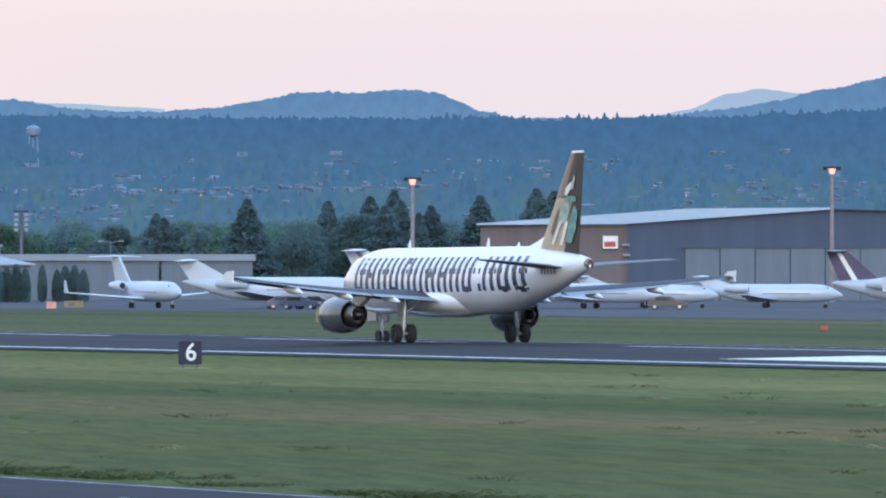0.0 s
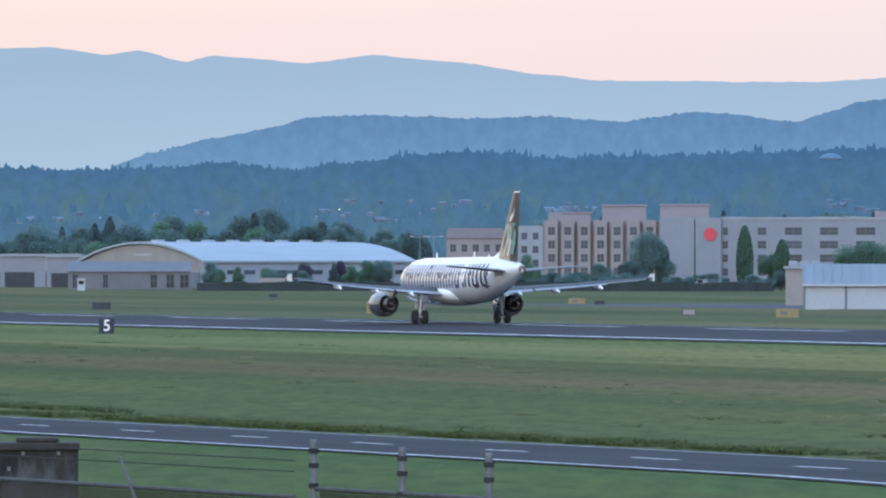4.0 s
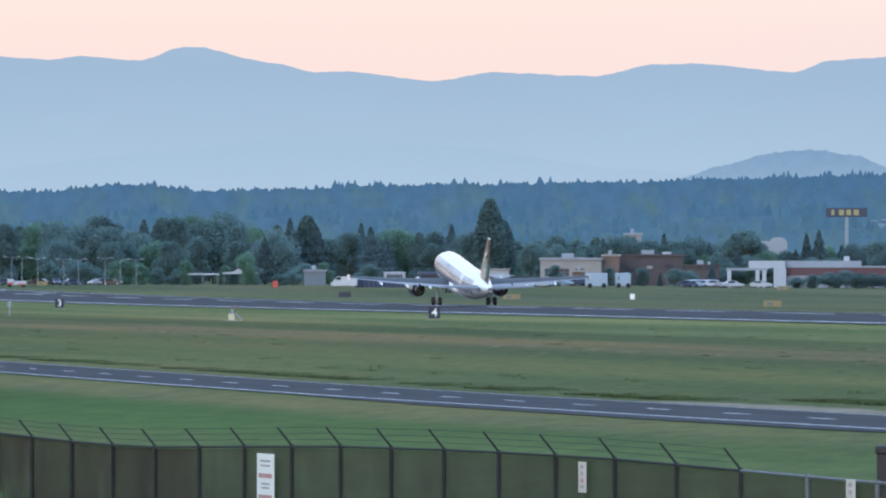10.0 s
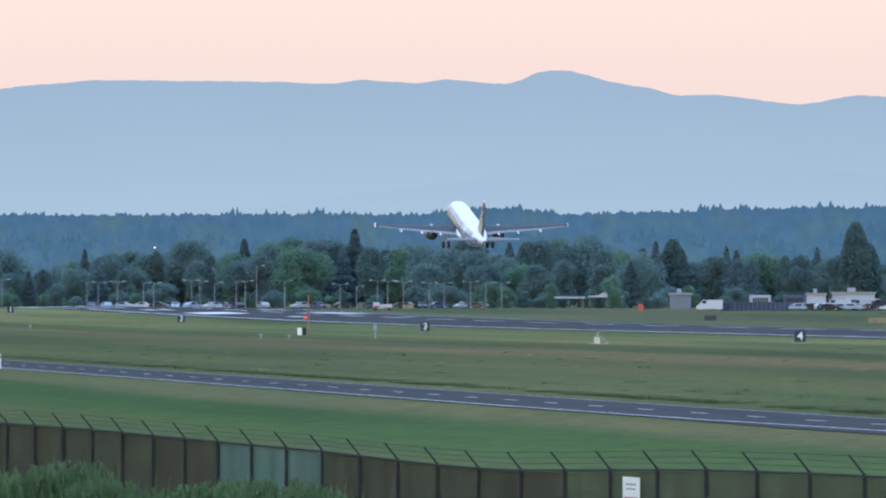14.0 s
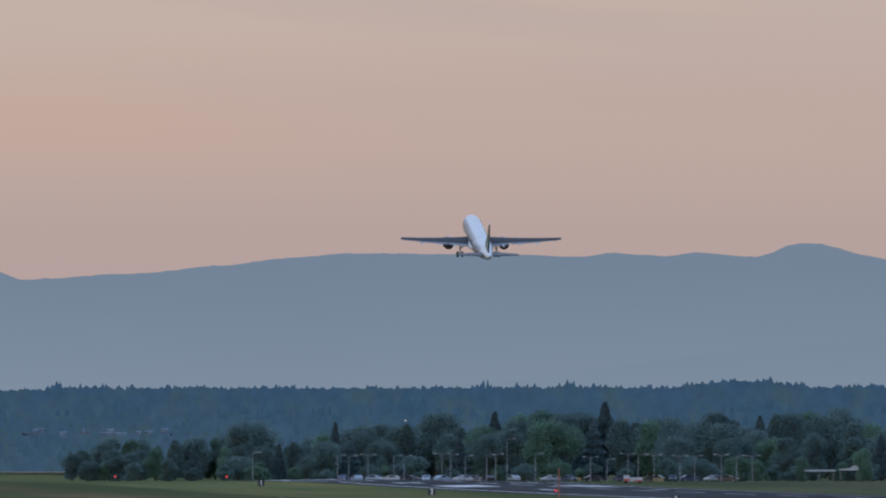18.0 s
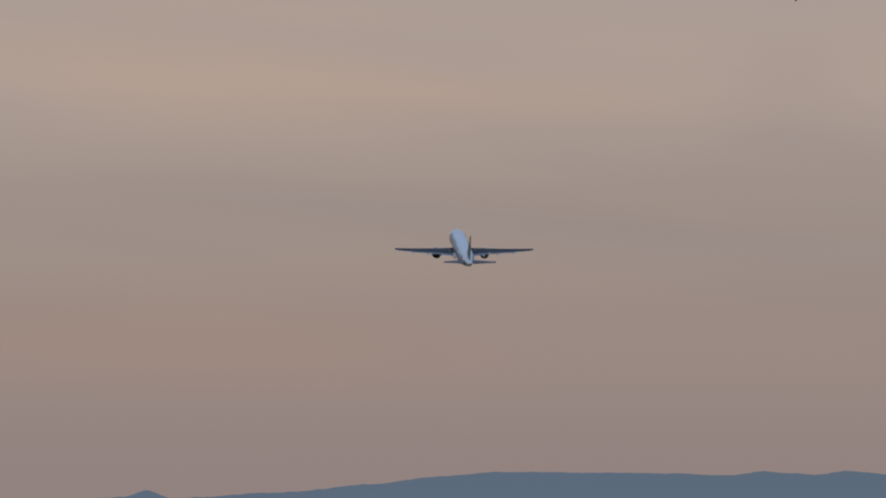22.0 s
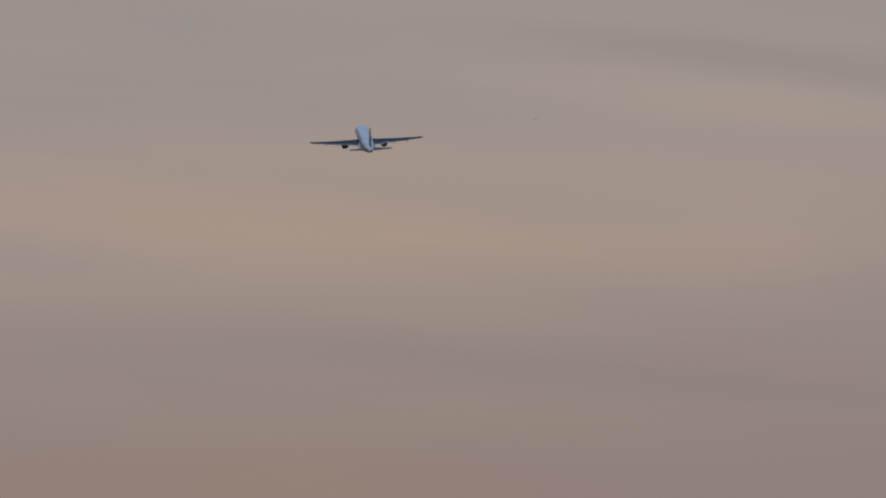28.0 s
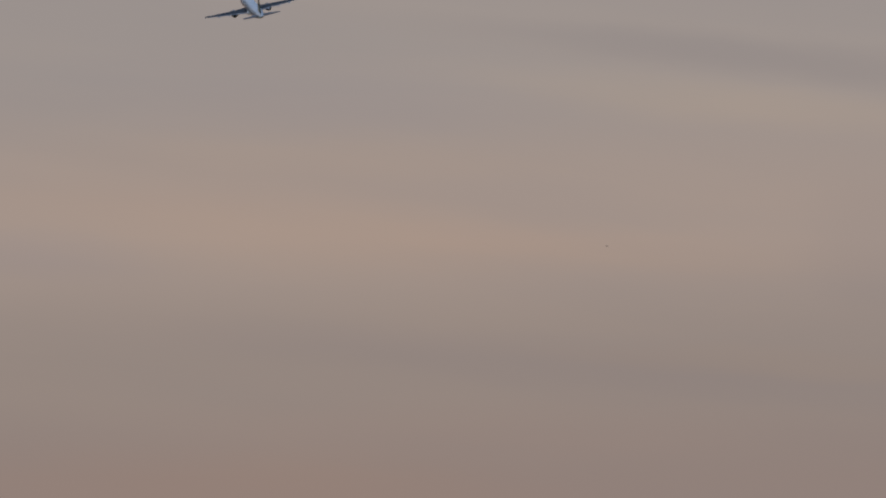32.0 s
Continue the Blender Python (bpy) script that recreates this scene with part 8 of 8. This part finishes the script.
for b, w in ((908.7, 2.25), (-386.9, 2.1), (3603, 1.9), (3680, 1.7), (2440, 2.6)):
    box_thing("sign_back", "dark back of a runway sign on the far verge", "sign", b, dist(291 if b < 3000 or b == 3603 else 330, b), w, 1.05, "sign_black", 0.1, "far verge signs")
for b, x_line, w, h in ((-92, 310, 3.0, 1.0), (370, 300, 2.6, 1.0), (682, 330, 2.4, 1.0), (1395, 300, 2.2, 1.5), (2122, 320, 2.4, 1.1), (3140, 400, 2.2, 0.9), (3590, 330, 2.2, 1.2), (1750, 400, 2.4, 1.0),
                        (376, 420, 2.2, 0.9), (-922, 292, 2.4, 1.0), (-1068, 292, 2.4, 0.9), (-1310, 292, 2.4, 0.9), (-1243, 292, 2.2, 0.9)):
    box_thing("taxiway_sign", "yellow taxiway guidance sign with dark marks on the verge", "sign", b + (0 if x_line < 420 else 12), dist(x_line, b), w, h, "yellow_paint", 0.0, "taxiway signs", "reg_grey", 0.25)
for b, x_line in ((683, 330), (1768, 400), (1190, 420)):
    box_thing("low_cabinet", "low dark equipment cabinet in the grass", "cabinet", b + 22, dist(x_line, b), 1.4, 0.7, "sign_black", 0.0, "airfield cabinets")
for b, x_line, w, h, mtl in ((1948, 330, 1.3, 0.7, "tan_wall"), (122, 330, 0.8, 1.1, "sign_white"), (3100, 390, 1.1, 0.9, "pinkish"), (2770, 420, 1.0, 0.8, "pale_wall"), (-510, 330, 1.1, 1.5, "red_paint"), (1210, 488.6, 5.2, 2.4, "tan_wall"),
                            (4467, 330, 0.6, 0.5, "red_paint")):
    box_thing("equipment_box", "small %s equipment box on the airfield" % {"sign_white": "white", "pinkish": "pinkish", "pale_wall": "pale grey", "red_paint": "red", "tan_wall": "tan"}[mtl], "cabinet",
              b, dist(x_line, b), w, h, mtl, 0.0, "airfield boxes", None, 0.8)


def sensor_stand(b, x_line):
    d = dist(x_line, b)
    x, y = spot(b, d)
    t = thing("light_unit", "cream airfield light unit on a concrete pad with a tilted arm", "equipment", pose(x, y, ground_z(x, y), 0, 0, -math.degrees(BEAR + b * TICK)), "cream light units")
    part("pad", B((-1.1, -0.6, -0.1, 1.0, 0.6, 0.08), bevel=0.02), M["concrete"], t)
    part("base_box", B((-0.55, -0.3, 0.083, 0.12, 0.3, 0.72), bevel=0.04), mat("cream", (0.52, 0.48, 0.33), 0.7, spread=0.15, scale=2), t)
    bm = bmesh.new()
    tube(bm, (0.25, 0, 0.75), (0.95, 0, 0.15), 0.06, k=8)
    part("brace", bm, M["pale_wall"], t)
    part("plate", B((-0.5, -0.25, 0.74, 0.45, 0.25, 0.82)), M["pale_wall"], t)
    bm = bmesh.new()
    tube(bm, (-0.15, 0, 0.83), (-0.12, 0, 1.25), 0.14, 0.12, 10)
    part("head", bm, M["pale_wall"], t)
    bm = bmesh.new()
    tube(bm, (-0.1, 0, 1.25), (0.55, 0, 1.62), 0.05, 0.04, 8)
    part("arm", bm, M["rust_mast"], t, "tilted reddish arm")


sensor_stand(2552, 168)
sensor_stand(-584, 168)


def wind_mast():
    d = 1330.0
    x, y = spot(-1100, d)
    g = ground_z(x, y)
    t = thing("obstacle_mast", "slender red mast with a white cabinet and a red lamp", "mast", pose(x, y, g, 0, 0, -math.degrees(BEAR - 1100 * TICK)))
    bm = bmesh.new()
    tube(bm, (0.15, 0, -0.2), (0.15, 0, 5.2), 0.10, 0.08, 8)
    part("mast", bm, M["rust_mast"], t)
    part("cabinet", B((-1.3, -0.4, 0, -0.75, 0.4, 0.95), bevel=0.04), M["sign_white"], t, "white cabinet")
    part("dark_cabinet", B((-0.62, -0.4, 0, -0.15, 0.4, 1.0), bevel=0.04), M["dark_steel"], t)
    part("red_lamp", B((-0.46, 0.4, 2.2, -0.1, 0.64, 2.42), bevel=0.07), M["nav_red"], t, "glowing red lamp")
    part("lamp_bracket", B((-0.05, 0.1, 2.2, 0.12, 0.6, 2.3)), M["rust_mast"], t)
    d = 1230.0
    for b, h, nm in ((-980, 1.7, "grey"), (-1182, 0.55, "cream"), (-1132, 0.4, "grey"), (-1590, 0.7, "cream"), (-1730, 0.6, "cream")):
        x, y = spot(b, d + (300 if b < -1500 else 0))
        t = thing("sensor_post", "%s sensor post in the infield grass" % nm, "equipment", pose(x, y, ground_z(x, y)), "sensor posts")
        bm = bmesh.new()
        tube(bm, (0, 0, -0.1), (0, 0, h * 0.6), 0.09, 0.07, 8)
        part("post", bm, M["pale_wall"], t)
        part("box", B((-0.2, -0.15, h * 0.6 + 0.003, 0.2, 0.15, h), bevel=0.03), M["pale_wall"], t)


wind_mast()
for b, d in ((-1883, 2350), (-1686, 2330)):
    x, y = spot(b, d)
    t = thing("end_light", "glowing red runway end light on a short stand", "light", pose(x, y, ground_z(x, y)), "runway end lights")
    part("stand", B((-0.1, -0.1, -0.2, 0.1, 0.1, 0.9)), M["galv"], t)
    part("lamp", B((-0.22, -0.2, 0.903, 0.22, 0.2, 1.25), bevel=0.1), M["nav_red"], t, "glowing red lamp")


# ---- cars, vans, buses ----
CAR_COLOURS = {"white": (0.36, 0.40, 0.46), "silver": (0.28, 0.31, 0.36), "dark blue": (0.03, 0.05, 0.10), "black": (0.02, 0.02, 0.023), "red": (0.11, 0.04, 0.045), "pale blue": (0.25, 0.34, 0.43)}
CAR_PAINT = {k: mat("paint_" + k.replace(" ", "_"), v, 0.3, spread=0.06, coat=0.4) for k, v in CAR_COLOURS.items()}


def car(m, colour, van=False):
    t = thing("van" if van else "car", "%s %s parked beyond the runway" % (colour, "van" if van else "car"), "vehicle", m, "parked vehicles")
    L, W, H = (5.6, 2.0, 2.3) if van else (4.5, 1.8, 1.45)
    if van:
        prof = [(-L / 2, 0.35), (L / 2, 0.35), (L / 2, 1.05), (L / 2 - 0.5, 1.2), (L / 2 - 1.3, H), (-L / 2, H)]
    else:
        prof = [(-L / 2, 0.32), (L / 2, 0.32), (L / 2, 0.72), (L / 2 - 0.2, 0.85), (L / 2 - 1.2, 0.95), (L / 2 - 1.9, H), (-L / 2 + 1.2, H), (-L / 2 + 0.5, 1.0), (-L / 2, 0.92)]
    bm = bmesh.new()
    rings(bm, [[(x, y, z) for x, z in prof] for y in (-W / 2, W / 2)])
    bmesh.ops.bevel(bm, geom=bm.edges[:], offset=0.06, segments=1, affect="EDGES")
    body = part("body", fixed(bm), CAR_PAINT[colour], t)
    for y in (-W / 2 - 0.012, W / 2 + 0.002):
        wins = [(-L / 2 + 1.0, L / 2 - 2.0)] if not van else [(L / 2 - 2.2, L / 2 - 1.2)]
        for a, b in wins:
            part("window", B((a, y, H * 0.68, b, y + 0.01, H * 0.93)), M["glass_dark"], body)
    part("windscreen", B((L / 2 - 1.75 if not van else L / 2 - 1.0, -W / 2 + 0.15, H * 0.66, L / 2 - 1.45 if not van else L / 2 - 0.75, W / 2 - 0.15, H * 0.9), bevel=0.03), M["glass_dark"], body)
    for x in (-L / 2 + 0.85, L / 2 - 0.9):
        for y in (-W / 2 + 0.12, W / 2 - 0.12):
            bm = bmesh.new()
            tube(bm, (x, y - 0.11, 0.33), (x, y + 0.11, 0.33), 0.33, k=14)
            wl = part("wheel", bm, M["tyre"], t)
            bm = bmesh.new()
            tube(bm, (x, y - 0.12, 0.33), (x, y + 0.12, 0.33), 0.19, k=12)
            part("rim", bm, M["gear_metal"], wl)
    for s in (-1, 1):
        part("headlight", B((L / 2 - 0.02, s * 0.62 - 0.16, 0.62, L / 2 + 0.03, s * 0.62 + 0.16, 0.76)), M["sign_white"], body)
    return t


def fleet():
    rng = random.Random(41)
    protos = {(c, v): None for c in CAR_COLOURS for v in (False, True)}

    def put(b, d, colour, van, turn):
        x, y = spot(b, d)
        m = pose(x, y, ground_z(x, y) + 0.02, 0, 0, -math.degrees(BEAR + b * TICK) + turn)
        if protos[(colour, van)] is None:
            protos[(colour, van)] = car(m, colour, van)
        else:
            copy_thing(protos[(colour, van)], m)

    cols = ["white", "white", "silver", "pale blue", "pale blue", "dark blue", "black", "white", "silver", "dark blue", "pale blue", "black"]
    for row, d in enumerate((2150, 2163, 2176, 2189, 2202)):
        b = (-236.0 if row < 4 else -350.0) + row * 9
        while b < (-30 if row < 4 else 60):
            put(b, d + rng.uniform(-2, 2), rng.choice(cols), rng.random() < 0.10, rng.choice((0, 180)) + rng.uniform(-30, 30))
            b += rng.uniform(14, 27)
    for row, d in enumerate((2150, 2166, 2182)):
        b = 222.0 + row * 5
        while b < 276:
            put(b, d, rng.choice(cols), False, rng.uniform(-40, 40))
            b += rng.uniform(14, 24)
    b = -1480.0
    while b < -760:
        put(b, 2290 + rng.uniform(-8, 8), rng.choice(cols if b < -1240 else ("dark blue", "black", "dark blue", "black", "dark blue", "silver")), False, rng.uniform(0, 360))
        b += rng.uniform(18, 36) if b < -1240 else rng.uniform(26, 70)
    for b, d, c, v in ((-388, 2136, "white", True), (300, 2140, "white", False), (350, 2138, "white", False), (1640, 1960, "white", False), (1890, 1960, "silver", False),
                       (1980, 1950, "pale blue", True), (3515, 1128, "dark blue", False), (3560, 1126, "black", False), (3540, 1124, "dark blue", False), (4190, 1118, "black", False), (3810, 1120, "white", False),
                       (270, 2150, "silver", False), (560, 2136, "dark blue", False)):
        put(b, d, c, v, rng.choice((0, 180)) + rng.uniform(-15, 15))


fleet()


def bus(b, d, colour, w=11.0):
    x, y = spot(b, d)
    t = thing("bus", "%s parked minibus beyond the runway" % colour, "vehicle", pose(x, y, ground_z(x, y), 0, 0, -math.degrees(BEAR + b * TICK) + 4), "parked minibuses")
    body = part("body", B((-w / 2, -1.25, 0.35, w / 2, 1.25, 3.1), bevel=0.14), CAR_PAINT[colour], t)
    for i in range(7 if colour != "pale blue" else 1):
        x0 = -w / 2 + 0.6 + i * (w - 1.2) / 7
        part("window", B((x0, -1.27, 1.6, x0 + (w - 1.2) / 7 - 0.12, -1.253, 2.55)), M["glass_dark"], body)
    for x0 in (-w * 0.3, w * 0.33):
        bm = bmesh.new()
        tube(bm, (x0, -1.26, 0.5), (x0, -0.9, 0.5), 0.5, k=16)
        part("wheel", bm, M["tyre"], t)


for b, d, c, w in ((-299, 2180, "silver", 4.6), (-238, 2180, "dark blue", 4.8), (58, 2130, "pale blue", 4.6), (105, 2134, "pale blue", 3.2)):
    bus(b, d, c, w)


def fire_truck(b, d):
    x, y = spot(b, d)
    t = thing("airport_truck", "red and white airport truck beside the runway", "vehicle", pose(x, y, ground_z(x, y), 0, 0, -math.degrees(BEAR + b * TICK)))
    cab = part("cab", B((-2.0, -1.0, 0.4, -0.6, 1.0, 1.7), bevel=0.1), CAR_PAINT["white"], t, "white cab")
    part("red_stripe", B((-1.9, -1.02, 0.62, -0.7, -1.003, 1.0)), M["red_paint"], cab, "red painted stripe")
    part("red_stripe", B((0.1, -1.02, 0.5, 1.9, -1.003, 0.75)), M["red_paint"], t, "red painted stripe")
    part("body", B((-0.55, -1.0, 0.4, 2.0, 1.0, 1.3), bevel=0.08), CAR_PAINT["white"], t, "white rear body")
    part("cab_window", B((-2.02, -0.8, 1.1, -2.003, 0.8, 1.55)), M["glass_dark"], t)
    for x0 in (-1.5, 1.4):
        for y0 in (-1.0, 0.8):
            bm = bmesh.new()
            tube(bm, (x0, y0, 0.45), (x0, y0 + 0.25, 0.45), 0.45, k=14)
            part("wheel", bm, M["tyre"], t)


fire_truck(-967, 2140)


# ---- birds ----
M["bird"] = mat("bird", (0.05, 0.045, 0.045), 0.8, spread=0.3, scale=20)


def bird(big):
    """big: how much larger than a swallow."""
    t = thing("bird", "small dark swallow-like bird in flight", "bird", None, "birds")
    bm = bmesh.new()
    lathe(bm, [(0.085, 0.004, 0), (0.07, 0.012, 0), (0.03, 0.022, 0), (-0.03, 0.020, 0), (-0.07, 0.010, 0), (-0.12, 0.004, 0)], 10, Matrix.Scale(big, 4))
    part("body", fixed(bm), M["bird"], t, smooth=60)
    bm = bmesh.new()
    rings(bm, [[(-0.004, -0.06, z), (0.004, -0.06, z), (0.03, -0.15, z), (0.0, -0.11, z), (-0.03, -0.15, z)] for z in (-0.002, 0.002)])
    bmesh.ops.scale(bm, vec=(big, big, big), verts=bm.verts)
    part("tail", fixed(bm), M["bird"], t)
    out = []
    for s in (-1, 1):
        bm = bmesh.new()
        rings(bm, [[(0, 0.045, z), (s * 0.06, 0.055, z), (s * 0.19, -0.03, z), (s * 0.06, -0.01, z), (0, -0.03, z)] for z in (-0.003, 0.003)])
        bmesh.ops.scale(bm, vec=(big, big, big), verts=bm.verts)
        w = part("wing", fixed(bm), M["bird"], t)
        w.location = (s * 0.015 * big, 0.01 * big, 0.008 * big)
        out.append((w, s))
    return t, out


BIRDS = [bird(k) for k in (1.75, 1.0, 1.0, 1.0)]

# ---- what moves ----


def motions():
    # seconds, x, y, height of the main wheels, nose up, left wing down, heading to the left
    flight = [
        (0, 241.4, 573.9, 0.54, -0.3, 0, 0), (1, 241.4, 644.4, 0.54, -0.3, 0, 0), (2, 241.4, 717.3, 0.54, -0.3, 0, 0), (3, 241.4, 791.8, 0.54, -0.3, 0, 0), (4, 241.4, 868.0, 0.54, -0.3, 0, 0),
        (5, 241.4, 945.5, 0.54, -0.2, 0, 0), (6, 241.4, 1025.0, 0.54, 0.1, 0, 0), (7, 241.4, 1107.0, 0.54, 1.2, 0, 0), (8, 241.4, 1190.4, 0.54, 3.5, 0, 0), (9, 241.4, 1275.8, 0.54, 5.8, 0, 0),
        (10, 241.4, 1362.2, 0.65, 7.5, 0, 0), (11, 241.4, 1449.3, 1.7, 8.8, 0, 0), (12, 241.4, 1537.6, 4.2, 9.8, 0, 0), (13, 241.4, 1626.9, 7.9, 10.5, 0, 0), (14, 241.4, 1716.0, 13.1, 11.1, 0, 0),
        (15, 241.4, 1804.5, 19.5, 12.3, 0, 0), (16, 241.4, 1893.0, 27.5, 13.4, 0, 0), (17, 241.4, 1981.5, 37.2, 14.3, 0, 0), (18, 241.4, 2070.0, 48.3, 15.1, 0, 0), (19, 241.4, 2157.0, 61.1, 15.7, 0, 0),
        (20, 241.4, 2243.0, 75.0, 15.8, 0, 0), (21, 241.4, 2328.0, 90.1, 15.8, 0, 0), (22, 241.4, 2412.0, 105.6, 15.7, 0, 0), (23, 241.4, 2496.0, 121.4, 15.7, 0, 0), (24, 241.4, 2581.0, 137.5, 15.7, 0, 0),
        (25, 241.4, 2670.0, 154.0, 15.7, 0, 0), (26, 241.5, 2762.0, 170.6, 15.7, 0.8, 0), (27, 241.3, 2857.0, 187.6, 15.8, 2.0, 0.3), (28, 241.1, 2954.0, 205.0, 15.9, 3.5, 0.8), (29, 241.7, 3052.0, 222.5, 16.0, 5.5, 1.6),
        (30, 241.6, 3150.0, 240.2, 16.2, 9.0, 2.6), (31, 239.8, 3247.0, 257.9, 16.4, 11.2, 4.6), (32, 235.8, 3343.0, 275.6, 16.4, 13.0, 6.4)]
    walk(airliner, [(t, Matrix.Translation((x, y, z)) @ pose(0, 0, 0, 0, 0, left) @ pose(0, 0, 0, up, 0, 0) @ pose(0, 0, 0, 0, -bank, 0)) for t, x, y, z, up, bank, left in flight])
    # the wings bend upwards as they take the weight
    for wing, side in wing_parts:
        rows = []
        for t, bend in ((0, 0.0), (7.5, 0.0), (9.5, 0.8), (12, 2.6), (19, 2.6), (25, 2.0), (32, 2.0)):
            rows.append((t, pose(side * 1.9, 0, 2.8) @ pose(0, 0, 0, 0, -side * bend, 0) @ pose(-side * 1.9, 0, -2.8)))
        walk(wing, rows)
    for leg, side in gear_legs:
        x, y, z = leg.location
        if side:
            t0, t1, full = (18.2, 20.9, 84.0)
            rows = [(0, pose(x, y, z)), (t0, pose(x, y, z))]
            for i in range(1, 4):
                rows.append((t0 + (t1 - t0) * i / 3, pose(x, y, z + 0.1 * i / 3, 0, side * full * i / 3, 0)))
            rows.append((32, pose(x, y, z + 0.1, 0, side * full, 0)))
        else:
            rows = [(0, pose(x, y, z)), (17.8, pose(x, y, z))]
            for i in range(1, 4):
                rows.append((17.8 + 2.4 * i / 3, pose(x, y, z + 0.15 * i / 3, 96 * i / 3, 0, 0)))
            rows.append((32, pose(x, y, z + 0.15, 96, 0, 0)))
        walk(leg, rows)
    # birds: seconds, bearing, rise (ticks), distance
    ways = [
        [(0, -12000, 700, 300), (10, -6600, 730, 280), (18.0, -2200, 795, 260), (18.8, -1734, 808, 255), (19.0, -1543, 813, 254), (19.2, -1422, 842, 254), (19.4, -1324, 889, 254), (19.6, -1300, 972, 254), (20.5, -1420, 1120, 260),
         (21.4, -1333, 1149, 262), (21.6, -1218, 1162, 262), (22.5, -600, 1300, 262), (32, 6000, 1900, 280)],
        [(0, -14000, 300, 900), (20, -4200, 800, 760), (24.0, -2640, 1080, 700), (24.6, -2462, 1199, 690), (25.0, -2344, 1287, 690), (25.5, -2270, 1364, 690), (26.5, -2050, 1560, 690), (27.5, -1670, 1315, 700), (28.0, -1562, 1265, 720),
         (29.0, -1524, 1250, 760), (29.5, -1484, 1218, 780), (30.5, -1209, 1234, 800), (30.8, -1112, 1222, 800), (32, -700, 1190, 820)],
        [(0, -9000, 9000, 620), (20, -4200, 4200, 620), (24.6, -1760, 1640, 620), (25.0, -1462, 1381, 620), (25.5, -1127, 1160, 620), (26.0, -760, 930, 620), (32, 4000, 300, 640)],
        [(0, 9000, 1500, 900), (20, 4200, 1400, 800), (30, 0, 1190, 700), (31.0, -820, 1110, 700), (31.5, -1140, 1070, 700), (32, -1436, 1040, 700)]]
    for (ob, wings), way in zip(BIRDS, ways):
        pts = [(t, Vector((*spot(b, d), level(p, d)))) for t, b, p, d in way]
        rows = []
        last = None
        for i, (t, v) in enumerate(pts):
            step = (pts[i + 1][1] - v) if i + 1 < len(pts) else (v - pts[i - 1][1])
            turn = -math.degrees(math.atan2(step.x, step.y))
            if last is not None:
                while turn - last > 180:
                    turn -= 360
                while turn - last < -180:
                    turn += 360
                turn = max(last - 80, min(last + 80, turn))
            last = turn
            rows.append((t, Matrix.Translation(v) @ pose(0, 0, 0, 0, 0, turn)))
        walk(ob, rows)
        for w, s in wings:
            o = w.location.copy()
            beat = [(0, pose(*o))]
            for k in range(1, 161):
                beat.append((0.2 * k, pose(*o, 0, -s * (42 if k % 2 else -18), 0)))
            walk(w, beat)


motions()
